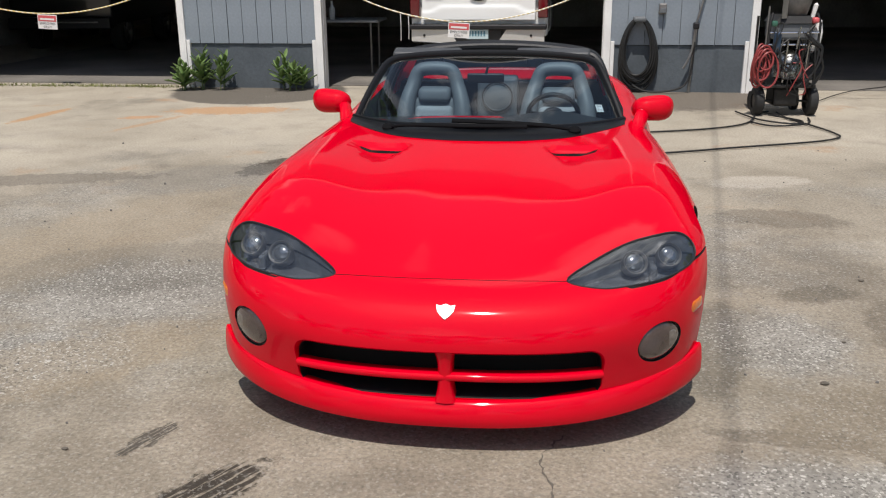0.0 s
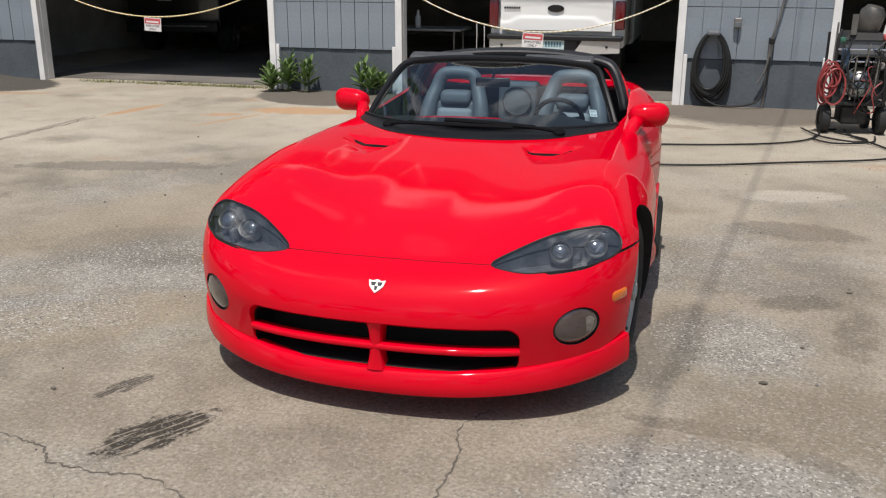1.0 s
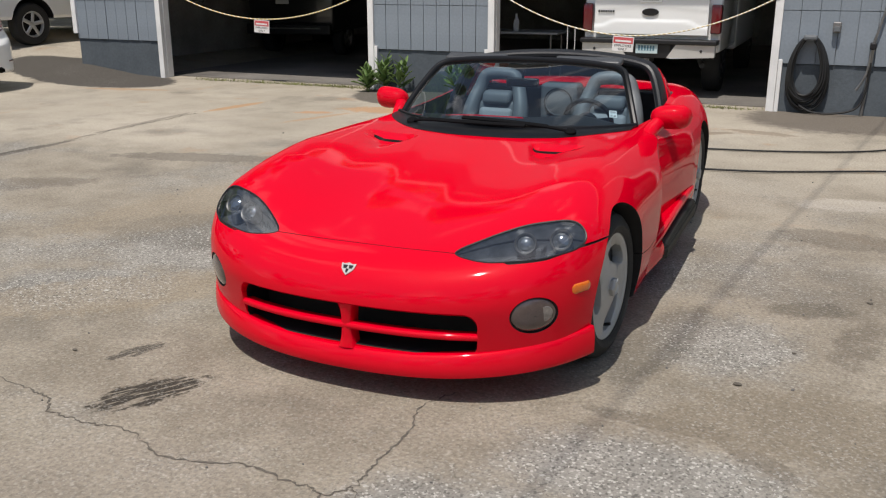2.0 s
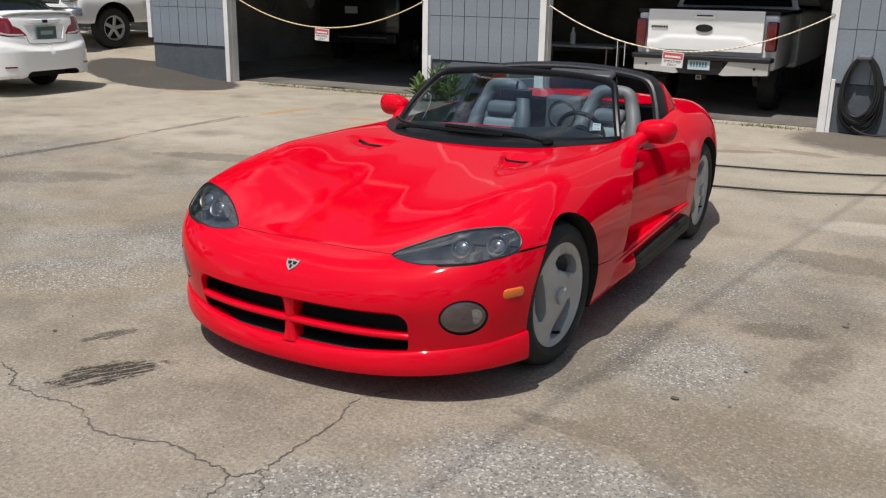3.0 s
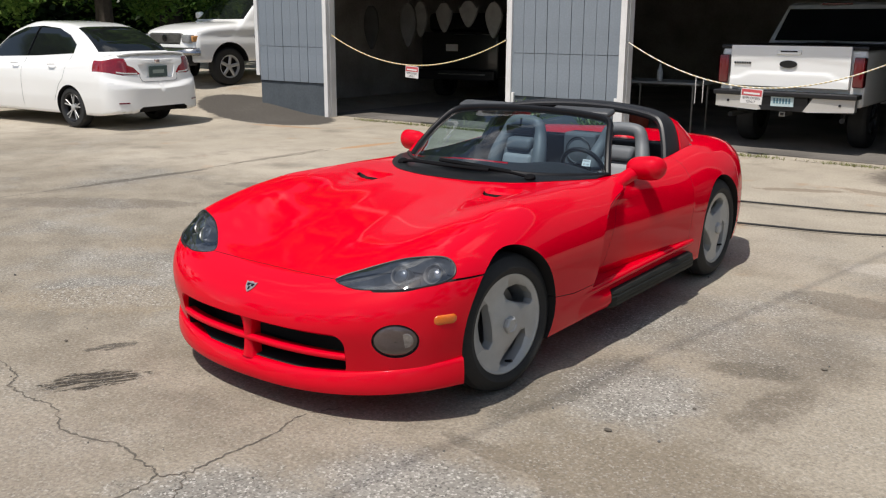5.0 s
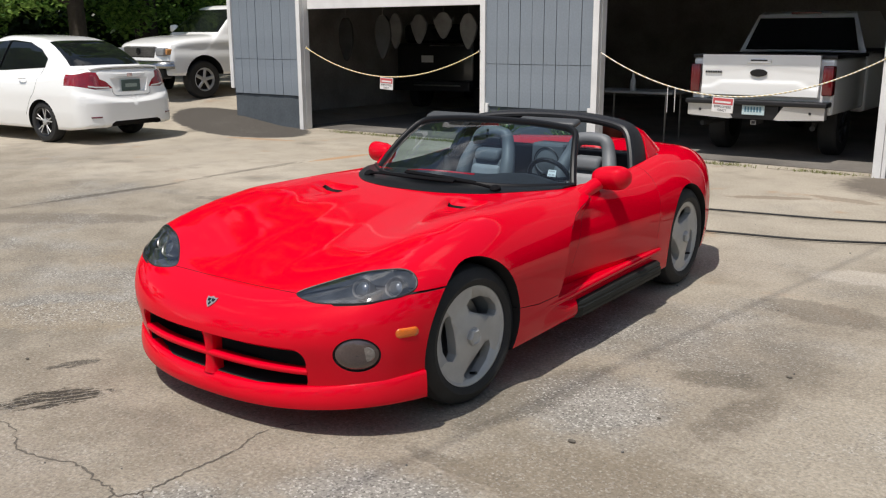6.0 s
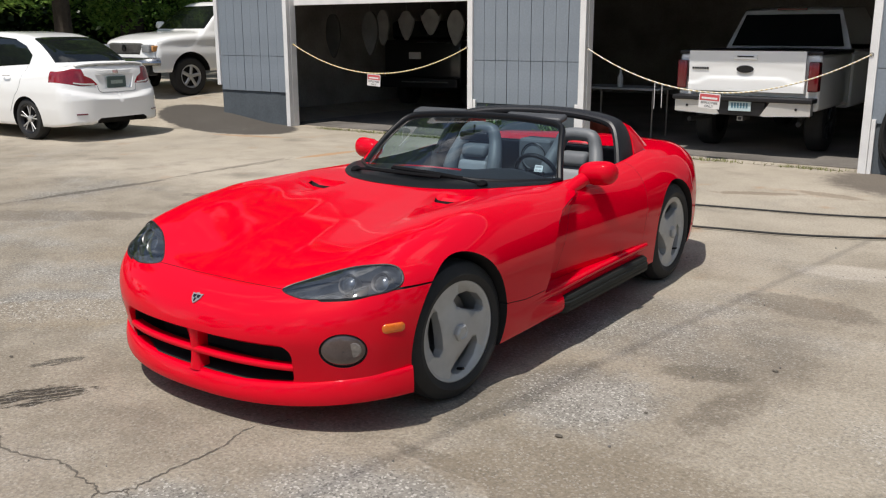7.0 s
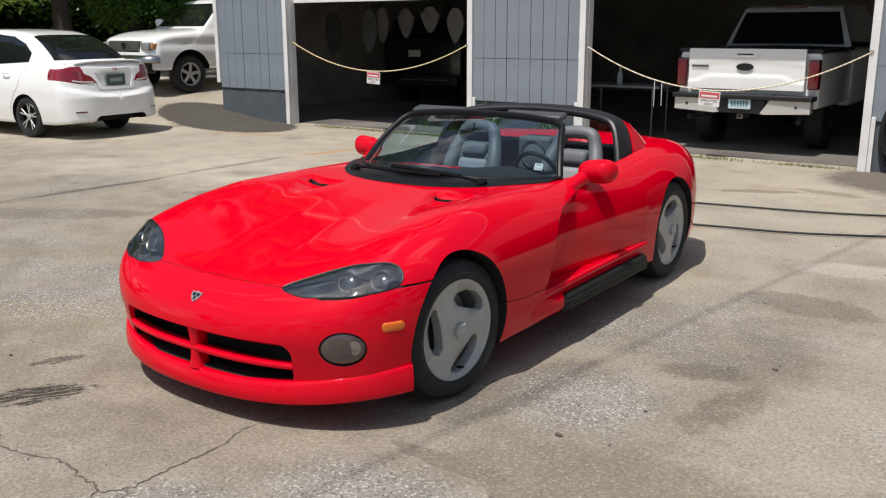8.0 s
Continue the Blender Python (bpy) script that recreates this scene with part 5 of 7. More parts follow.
def with_mats(me, mats):
    for m in mats:
        me.materials.append(m)
    return me


def islands(me):
    """The separate pieces of a mesh, each as a mesh."""
    bm = bmesh.new()
    bm.from_mesh(me)
    left, out = set(bm.verts), []
    while left:
        todo, got = [left.pop()], set()
        while todo:
            v = todo.pop()
            got.add(v)
            for e in v.link_edges:
                w = e.other_vert(v)
                if w in left:
                    left.discard(w)
                    todo.append(w)
        out.append(got)
    made = []
    for got in out:
        piece = bm.copy()
        bm.verts.index_update()
        keep = {v.index for v in got}
        piece.verts.ensure_lookup_table()
        bmesh.ops.delete(piece, geom=[v for v in piece.verts if v.index not in keep], context="VERTS")
        made.append(mesh_of(piece))
    bm.free()
    return made


# white saloon
ROOF = curve([0.0, 0.4, 0.85, 1.4, 2.05, 2.5, 2.9, 3.2], [0.98, 1.27, 1.52, 1.63, 1.605, 1.525, 1.34, 1.10])
BELT = curve([-0.95, -0.7, -0.2, 0.5, 1.5, 2.6, 3.1, 3.5, 3.65], [0.60, 0.74, 0.90, 1.00, 1.03, 1.07, 1.115, 1.135, 1.08])


def saloon(x, y, z):
    a = np.sqrt(x * x + 1e-6)
    low = smax((z - BELT(y) + 0.05 * (a / 0.85) ** 4) * 0.95, a - (0.885 - 0.30 * np.maximum(z - 0.72, 0) ** 1.5 - 0.25 * np.maximum(0.5 - z, 0) ** 1.5), 0.10)
    low = smax(low, -0.93 + 0.30 * (a / 0.88) ** 3 - y, 0.12)
    low = smax(low, y - (3.66 + 0.045 * (1 - step01(z, 0.60 + 0.10 * (a / 0.8) ** 2, 0.68 + 0.14 * (a / 0.8) ** 2)) - 0.22 * np.maximum(z - 0.62, 0) - 0.26 * (a / 0.88) ** 4), 0.09)
    low = smax(low, 0.20 + 0.05 * step01(y, 3.0, 3.6) - z, 0.04)
    cab = smax((z - ROOF(y) + 0.06 * (a / 0.7) ** 4) * 0.85, a - (0.80 - 0.36 * np.maximum(z - 0.92, 0)), 0.12)
    cab = smax(smax(cab, 0.7 - z, 0.02), smax(y - 3.15, 0.05 - y, 0.02), 0.02)
    return smin(low, cab, 0.05)


sedan = thing("saloon_car", "white four-door saloon car with dark windows and red tail lamps", "car", (-12.93, 4.97, 0.0), -85, kind="")
TAIL_RED = material("bright_red_lens", (0.32, 0.006, 0.014), 0.12, coat=1.0, grain=0.25, grain_scale=50, stain=0.35, stain_scale=7)
mats = [WHITE_CAR, CAVITY, DARK_GLASS, RED_LENS]
me = with_mats(mesh_of(shape_solid(saloon, 0.0, 2.75, 0.62, 120, 26, 80)), mats)
bm = bmesh.new()
for y in (-0.08, 2.57):
    for s in (-1, 1):
        prism([(s * 0.62, y + 0.345 * math.cos(2 * math.pi * k / 40), 0.32 + 0.345 * math.sin(2 * math.pi * k / 40)) for k in range(40)], (s * 0.5, 0, 0), bm, 1)
prism([(-0.5, 4.0, 0.0), (0.5, 4.0, 0.0), (0.46, 4.0, 0.31), (0.40, 4.0, 0.345), (-0.40, 4.0, 0.345), (-0.46, 4.0, 0.31)], (0, -0.6, 0), bm, 1)
prism([(-0.27, 4.0, 0.775), (0.27, 4.0, 0.775), (0.36, 4.0, 0.98), (-0.36, 4.0, 0.98)], (0, -0.43, 0), bm, 0)
me = carve(me, with_mats(mesh_of(bm), mats))
bm = bmesh.new()
for s in (-1, 1):
    rim = [(0.25, 1.045), (0.75, 1.40), (1.15, 1.525), (1.6, 1.55), (2.05, 1.515), (2.38, 1.41), (2.58, 1.27), (2.55, 1.135), (1.6, 1.085)]
    prism([(s * 0.4, y, z) for y, z in rim], (s * 0.8, 0, 0), bm, 2)
prism([(-0.52, 2.44, 1.7), (0.52, 2.44, 1.7), (0.66, 3.12, 1.7), (-0.66, 3.12, 1.7)], (0, 0, -0.535), bm, 2)
prism([(-0.60, 0.20, 1.7), (0.60, 0.20, 1.7), (0.52, 0.72, 1.7), (-0.52, 0.72, 1.7)], (0, 0, -0.70), bm, 2)
panes, me = inset(me, mesh_of(bm), mats)
bm = bmesh.new()
for s in (-1, 1):
    prism([(s * x, 4.2, z) for x, z in ((0.34, 0.835), (0.62, 0.825), (0.95, 0.905), (0.95, 1.01), (0.66, 1.085), (0.55, 1.075), (0.52, 0.975), (0.43, 0.935))], (0, -1.05, 0), bm, 3)
lamps, me = inset(me, mesh_of(bm), mats)
skinned(me, "body", mats, sedan, shape=saloon)
for piece in islands(panes):
    skinned(piece, "window", [DARK_GLASS] * 4, sedan, "dark tinted window", shape=saloon)
for piece in islands(lamps):
    skinned(piece, "tail_lamp", [TAIL_RED] * 4, sedan, "red wrap-round tail lamp", shape=saloon)
rows = [[(x, 3.45 - 0.05 * (abs(x) / 0.6) ** 3 + d, 1.138 + h - 0.03 * (abs(x) / 0.62) ** 4) for x in np.linspace(-0.62, 0.62, 15)] for d, h in ((-0.12, 0.0), (0.0, 0.022), (0.08, 0.030), (0.10, 0.018))]
part("boot_spoiler", sheet(rows, (0, 0, -0.02)), WHITE_CAR, sedan, smooth=True)
plate = part("number_plate", box(-0.175, 0.175, 3.60, 3.615, 0.785, 0.955, 0.006), material("dark_plate", (0.08, 0.12, 0.11), 0.5, grain=0.2), sedan, "dark green number plate")
part("plate_bars", box(-0.11, 0.11, 3.6155, 3.618, 0.84, 0.895), material("plate_bars", (0.35, 0.42, 0.38), 0.6, grain=0.3, grain_scale=50), plate)
part("badge", box(-0.05, 0.05, 3.585, 3.60, 1.00, 1.05, 0.005), CHROME, sedan)
rows = [[(x, 3.555 - 0.10 * (abs(x) / 0.56) ** 3 + d, z) for x in np.linspace(-0.54, 0.54, 13)] for d, z in ((0.0, 1.055), (0.026, 1.045), (0.032, 1.005), (0.010, 0.985))]
part("boot_garnish", sheet(rows, (0, -0.02, 0)), WHITE_CAR, sedan, "white trim bar over the number plate", smooth=True, angle=50)
for s in (-1, 1):
    edge = [cast(np.array([(s * x, 2.9, 0.415)]), np.array([(0.0, 1.0, 0.0)]), 1.5, saloon)[0] for x in np.linspace(0.60, 0.74, 5)]
    part("reflector", tube(edge, 0.012, 6), RED_LENS, sedan, smooth=True)
    clear = [cast(np.array([(s * x, 2.9, z)]), np.array([(0.0, 1.0, 0.0)]), 1.5, saloon)[0] for x, z in ((0.40, 0.848), (0.50, 0.850), (0.60, 0.856), (0.70, 0.876))]
    part("reversing_lamp", tube(clear, 0.012, 6), CLEAR_LENS, sedan, "clear strip along the tail lamp", smooth=True)
    seam = [cast(np.array([(s * x, 2.9, z)]), np.array([(0.0, 1.0, 0.0)]), 1.5, saloon)[0] for x, z in ((0.36, 0.83), (0.35, 0.77), (0.33, 0.735), (0.28, 0.722), (0.012, 0.718))]
    part("boot_seam", tube(seam, 0.004, 6), GREY_TRIM, sedan)
    # pillar between the side windows and the shut lines of the doors
    pillar = [cast(np.array([(s * 0.1, y, z)]), np.array([(float(s), 0.0, 0.0)]), 1.4, saloon)[0] for y, z in ((1.36, 1.10), (1.40, 1.22), (1.45, 1.35), (1.50, 1.47), (1.53, 1.54))]
    part("door_pillar", tube(pillar, 0.028, 8, flat=0.35), BLACK_PLASTIC, sedan, "black pillar between the side windows", smooth=True)
    for line in (((1.33, 0.30), (1.33, 0.70), (1.35, 1.08)), ((2.18, 0.42), (2.32, 0.66), (2.44, 0.80), (2.52, 1.12))):
        edge = [cast(np.array([(s * 0.1, p.x, p.y)]), np.array([(float(s), 0.0, 0.0)]), 1.4, saloon)[0] for p in spline([(y, z, 0) for y, z in line], 6)]
        part("door_seam", tube(edge, 0.003, 6), GREY_TRIM, sedan)
    for y in (1.08, 2.06):
        part("door_handle", tube([(s * 0.865, y, 0.965), (s * 0.895, y + 0.03, 0.97), (s * 0.895, y + 0.15, 0.975), (s * 0.865, y + 0.18, 0.975)], 0.012, 8), WHITE_CAR, sedan, smooth=True)
    part("door_mirror", box(s * 0.98 - 0.10, s * 0.98 + 0.10, 0.40, 0.52, 1.02, 1.16, 0.04, segments=3), WHITE_CAR, sedan, smooth=True)
    for y in (-0.08, 2.57):
        road_wheel(sedan, s * 0.86, y, 0.318, 0.205, s, 5, RIM_SILVER, 0.68, True)

# older white pickup beside the garage
TRUCK_TOP = curve([-0.95, -0.8, -0.4, 0.2, 0.7, 1.2], [1.02, 1.12, 1.235, 1.285, 1.30, 1.30])


def old_pickup(x, y, z):
    a = np.sqrt(x * x + 1e-6)
    low = smax((z - TRUCK_TOP(y) + 0.07 * (a / 0.95) ** 4) * 0.95, a - (0.985 - 0.35 * np.maximum(z - 0.85, 0) ** 2 - 0.03 * bump(z, 1.0, 0.1)), 0.10)
    low = smax(low, -0.92 + 0.16 * (a / 0.98) ** 4 + 0.12 * np.maximum(z - 0.8, 0) - y, 0.10)
    low = smax(smax(low, y - 4.4, 0.05), 0.48 - z, 0.04)
    cab = smax((z - 1.90 + 0.55 * np.maximum(1.15 - y, 0) ** 1.15 + 0.05 * (a / 0.7) ** 4) * 0.8, a - (0.93 - 0.30 * np.maximum(z - 1.2, 0)), 0.12)
    cab = smax(smax(cab, y - 2.75, 0.08), smax(0.30 - y + 1.05 * (z - 1.2), 0.9 - z, 0.05), 0.08)
    return smin(low, cab, 0.06)


truck = thing("pickup_truck", "older white pickup truck parked beside the garage", "pickup truck", (-13.15, 9.05, float(ground_height(-12.2, 9.0))), -4)
me = with_mats(mesh_of(shape_solid(old_pickup, 0.0, 4.0, 0.85, 112, 24, 84)), mats)
bm = bmesh.new()
for s in (-1, 1):
    prism([(s * 0.66, 0.46 * math.cos(2 * math.pi * k / 40), 0.42 + 0.46 * math.sin(2 * math.pi * k / 40)) for k in range(40)], (s * 0.6, 0, 0), bm, 1)
    prism([(s * 0.66, 3.5 + 0.46 * math.cos(2 * math.pi * k / 40), 0.42 + 0.46 * math.sin(2 * math.pi * k / 40)) for k in range(40)], (s * 0.6, 0, 0), bm, 1)
prism([(-0.56, -1.4, 0.835), (0.56, -1.4, 0.835), (0.62, -1.4, 1.055), (-0.62, -1.4, 1.055)], (0, 0.55, 0), bm, 1)
me = carve(me, with_mats(mesh_of(bm), mats))
bm = bmesh.new()
prism([(-0.85, 0.30, 1.335), (0.85, 0.30, 1.335), (0.70, 0.30, 1.81), (-0.70, 0.30, 1.81)], (0, 0.82, 0), bm, 2)
panes, me = inset(me, mesh_of(bm), mats)
bm = bmesh.new()
for s in (-1, 1):
    prism([(s * 0.5, y, z) for y, z in ((0.95, 1.34), (1.30, 1.76), (2.4, 1.78), (2.45, 1.34))], (s * 0.7, 0, 0), bm, 2)
panes2, me = inset(me, mesh_of(bm), mats)
skinned(me, "body", mats, truck, shape=old_pickup)
skinned(panes, "windscreen", [DARK_GLASS] * 4, truck, shape=old_pickup)
for piece in islands(panes2):
    skinned(piece, "side_window", [DARK_GLASS] * 4, truck, shape=old_pickup)
grille = part("grille", box(-0.60, 0.60, -0.88, -0.84, 0.845, 1.045, 0.012), DULL_METAL, truck, "chrome-framed dark grille")
for k in range(5):
    part("grille_bar", box(-0.57, 0.57, -0.895, -0.875, 0.875 + 0.034 * k, 0.887 + 0.034 * k, 0.003), DULL_METAL, grille)
part("grille_badge", lathe([(0.07, 0), (0.07, 0.012), (0, 0.016)], (0, -0.90, 0.955), (0, -1, 0), 24), BLACK_GLOSS, grille)
for s in (-1, 1):
    lamp = part("headlamp", box(s * 0.75 - 0.14, s * 0.75 + 0.14, -0.90, -0.72, 0.87, 1.03, 0.03, segments=3), material("truck_lamp_lens", (0.30, 0.31, 0.32), 0.12, coat=1.0, grain=0.3, grain_scale=40) if s < 0 else bpy.data.materials["truck_lamp_lens"], truck, "clear headlamp with amber corner", smooth=True)
    part("indicator", box(s * 0.905 - 0.03, s * 0.905 + 0.03, -0.84, -0.62, 0.89, 1.01, 0.02, segments=3), material("pale_amber_lens", (0.62, 0.30, 0.10), 0.2, coat=0.8, grain=0.2) if s < 0 else bpy.data.materials["pale_amber_lens"], lamp, smooth=True)
    part("door_mirror", box(s * 1.10 - 0.11, s * 1.10 + 0.11, 0.62, 0.74, 1.34, 1.50, 0.05, segments=3), WHITE_CAR, truck, smooth=True)
    for y in (0.0, 3.5):
        road_wheel(truck, s * 0.955, y, 0.385, 0.25, s, 5, RIM_SILVER, 0.60)
bm = tube(spline([(-0.98, -0.72, 0.70), (-0.85, -0.92, 0.70), (-0.4, -1.0, 0.70), (0.4, -1.0, 0.70), (0.85, -0.92, 0.70), (0.98, -0.72, 0.70)], 6), 0.09, 10, flat=0.75)
part("front_bumper", bm, SOFT_CHROME, truck, "chrome front bumper", smooth=True)
part("valance", box(-0.86, 0.86, -0.93, -0.70, 0.42, 0.63, 0.04), BLACK_PLASTIC, truck)
part("badge", box(0.975, 0.992, 0.62, 0.80, 0.95, 1.0, 0.004), BLACK_PLASTIC, truck)

# newer white pickup inside the garage, its tail to the bay
bay_truck = thing("pickup_truck", "white pickup truck parked nose-in inside the dark garage bay", "pickup truck", (-0.79, 8.80, 0.012), 0)
bay_truck.scale = (0.955, 0.955, 0.955)
TAIL_GREY = material("plate_paper", (0.55, 0.68, 0.70), 0.5, grain=0.2, grain_scale=60)
part("bed", box(-0.96, 0.96, 0.06, 1.75, 0.62, 1.36, 0.05, segments=3), WHITE_CAR, bay_truck, smooth=True)
part("bed_rail", box(-0.97, 0.97, 0.05, 1.78, 1.352, 1.40, 0.012), BLACK_PLASTIC, bay_truck)
gate_rows = []
for x, z0 in [(float(v), 0.0) for v in np.linspace(-0.785, 0.785, 33)]:
    row = []
    for z in np.linspace(0.86, 1.40, 28):
        edge = 1.03 - 0.075 * float(step01(abs(x), 0.50, 0.68))
        d = 0.020 * float(step01(z, edge - 0.02, edge + 0.03))
        scoop = 0.022 * float(step01(1.18 + 0.05 * math.cos(x * 2.0) - z, -0.03, 0.05)) * float(step01(z, edge + 0.01, edge + 0.03))
        row.append((x, -0.045 + d * 0.4 + scoop * 0.35 - 0.015 * (z - 0.86), z))
    gate_rows.append(row)
gate = part("tailgate", sheet(gate_rows, (0, 0.06, 0)), WHITE_CAR, bay_truck, "white tailgate with a raised lower panel", smooth=True, angle=50)
part("tailgate_badge", prism([(0.115 * math.cos(a), -0.03, 1.16 + 0.05 * math.sin(a)) for a in np.linspace(0, 2 * math.pi, 33)[:-1]], (0, -0.025, 0)), BLACK_GLOSS, gate, smooth=True)
part("tailgate_handle", box(-0.16, 0.16, -0.062, -0.03, 1.285, 1.345, 0.01), WHITE_CAR, gate)
part("handle_slot", box(-0.11, 0.11, -0.066, -0.06, 1.318, 1.336), BLACK_PLASTIC, gate)
for k in range(7):
    part("letter_bar", box(-0.735 + 0.034 * k, -0.735 + 0.034 * k + 0.024, -0.054, -0.035, 1.150, 1.178, 0.003), BLACK_PLASTIC, gate)
for s in (-1, 1):
    part("tail_lamp", box(s * 0.89 - 0.068, s * 0.89 + 0.068, -0.035, 0.14, 0.88, 1.27, 0.02, segments=3), RED_LENS, bay_truck, "tall red tail lamp", smooth=True)
    part("bumper_end", prism([(s * 0.92, -0.15, 0.575), (s * 0.92, -0.15, 0.735), (s * 0.40, -0.17, 0.735), (s * 0.28, -0.17, 0.555), (s * 0.34, -0.17, 0.545)], (0, 0.12, 0)), material("bumper_paint", (0.62, 0.61, 0.58), 0.3, metal=0.3, coat=0.5, grain=0.05, stain=0.1), bay_truck, "pale metal bumper end")
    part("sensor", lathe([(0.018, 0), (0.018, 0.006), (0, 0.006)], (s * 0.74, -0.158, 0.655), (0, -1, 0), 12), BLACK_PLASTIC, bay_truck)
    for y in (1.0, 4.7):
        road_wheel(bay_truck, s * 0.90, y, 0.40, 0.25, s, 6, BLACK_PLASTIC, 0.56)
    part("exhaust" if s > 0 else "tow_ring", rod((s * 0.75, -0.02, 0.45), (s * 0.62, 0.6, 0.47), 0.035), RUBBER, bay_truck)
part("bumper_step", box(-0.95, 0.95, -0.20, 0.05, 0.735, 0.80, 0.015), BLACK_PLASTIC, bay_truck)
part("bumper_core", box(-0.90, 0.90, -0.10, 0.0, 0.55, 0.735), BLACK_PLASTIC, bay_truck)
part("bumper_centre", box(-0.33, 0.33, -0.145, -0.10, 0.545, 0.735, 0.01), BLACK_PLASTIC, bay_truck)
plate = part("number_plate", box(-0.152, 0.152, -0.165, -0.148, 0.605, 0.757, 0.004), TAIL_GREY, bay_truck, "pale blue-green number plate")
for k in range(6):
    part("plate_bar", box(-0.115 + 0.04 * k, -0.09 + 0.04 * k, -0.168, -0.1645, 0.645, 0.715), material("plate_ink", (0.10, 0.22, 0.28), 0.6, grain=0.2) if k == 0 else bpy.data.materials["plate_ink"], plate)
hitch = part("tow_hitch", box(-0.04, 0.04, -0.12, 0.2, 0.47, 0.535, 0.004), DULL_METAL, bay_truck)
part("hitch_hole", box(-0.024, 0.024, -0.1225, -0.11, 0.484, 0.521), CAVITY, hitch)
cab_rows = [(1.80, 1.36, 0.93), (1.80, 1.40, 0.92), (1.98, 1.95, 0.71), (2.08, 1.99, 0.67), (3.6, 2.02, 0.67), (4.3, 1.42, 0.88), (4.3, 1.36, 0.92)]
bm = grid([[(-w, y, z), (-w * 0.98, y, z + 0.004), (0, y, z + 0.02), (w * 0.98, y, z + 0.004), (w, y, z)] for y, z, w in cab_rows])
bmesh.ops.solidify(bm, geom=bm.faces, thickness=0.05)
part("cab_roof", bm, WHITE_CAR, bay_truck, smooth=True, angle=40)
part("cab_body", box(-0.97, 0.97, 1.80, 5.8, 0.55, 1.36, 0.06, segments=3), WHITE_CAR, bay_truck, smooth=True)
bm = sheet([[(x * (0.82 - 0.14 * v), 1.765 + 0.175 * v, 1.44 + 0.46 * v) for x in np.linspace(-1, 1, 9)] for v in np.linspace(0, 1, 5)], (0, 0.012, 0))
part("rear_window", bm, material("rear_window_glass", (0.01, 0.011, 0.012), 0.05, coat=1.0, stain=0.2), bay_truck, "dark glossy rear window", smooth=True)
part("brake_lamp", box(-0.22, 0.22, 1.93, 1.97, 1.957, 1.99, 0.008), RED_LENS, bay_truck)

# dark vehicle deep in the other bay
BLACK_CAR = material("black_car_paint", (0.012, 0.012, 0.013), 0.3, coat=0.8, grain=0.1, stain=0.2)
suv = thing("dark_suv", "black off-road vehicle parked deep in the dark garage", "car", (-8.55, 12.0, 0.012), 8)
part("body", box(-0.92, 0.92, 0.0, 4.0, 0.5, 1.42, 0.06, segments=3), BLACK_CAR, suv, smooth=True)
part("cabin", box(-0.80, 0.80, 0.1, 3.0, 1.42, 1.80, 0.09, segments=3), DARK_GLASS, suv, smooth=True)
part("bumper", box(-0.90, 0.90, -0.16, 0.0, 0.45, 0.66, 0.03), BLACK_PLASTIC, suv)
part("chrome_strip", box(-0.10, 0.80, -0.03, -0.005, 1.36, 1.385, 0.004), CHROME, suv)
part("number_plate", box(-0.30, -0.02, -0.025, -0.004, 1.03, 1.17, 0.004), WHITE_PAINT, suv)
part("bumper_strip", box(-0.4, 0.7, -0.18, -0.162, 0.56, 0.585, 0.004), DULL_METAL, suv)
for s in (-1, 1):
    for y in (0.8, 3.3):
        road_wheel(suv, s * 0.90, y, 0.36, 0.24, s, 5, DULL_METAL)


# ---- bay door, ropes and signs ----
door = thing("overhead_door", "white overhead garage door pulled part way down", "garage door", (-6.525, WALL_Y + 0.16, 2.04), kind="structure")
for k in range(3):
    part("door_panel", box(-1.86, 1.86, 0.0, 0.045, 0.0 + 0.24 * k, 0.235 + 0.24 * k, 0.006), WHITE_PAINT, door)


def rope_material(name, dark, pale):
    m = material(name, (0.72, 0.55, 0.16), 0.8, grain=0.3, grain_scale=120, relief=0.002, relief_scale=200)
    nt = m.node_tree
    wv = nt.nodes.new("ShaderNodeTexWave")
    wv.inputs["Scale"].default_value, wv.inputs["Distortion"].default_value = 9.0, 0.5
    wv.bands_direction = "DIAGONAL"
    nt.links.new(nt.nodes["Texture Coordinate"].outputs["Object"], wv.inputs["Vector"])
    mx = nt.nodes.new("ShaderNodeMix")
    mx.data_type = "RGBA"
    mx.inputs[6].default_value, mx.inputs[7].default_value = dark, pale
    nt.links.new(wv.outputs["Fac"], mx.inputs[0])
    nt.links.new(mx.outputs[2], nt.nodes["Principled BSDF"].inputs["Base Color"])
    return m


ROPE = rope_material("yellow_white_rope", (0.70, 0.50, 0.10, 1), (0.74, 0.70, 0.60, 1))
ROPE_PALE = rope_material("pale_rope", (0.62, 0.50, 0.25, 1), (0.80, 0.78, 0.72, 1))
SIGN_WHITE = material("sign_white", (0.78, 0.76, 0.74), 0.4, grain=0.05, stain=0.08, stain_scale=6)
SIGN_RED = material("sign_red", (0.62, 0.10, 0.11), 0.45, grain=0.1, stain=0.15, stain_scale=8)
SIGN_INK = material("sign_ink", (0.05, 0.05, 0.055), 0.6, grain=0.1)


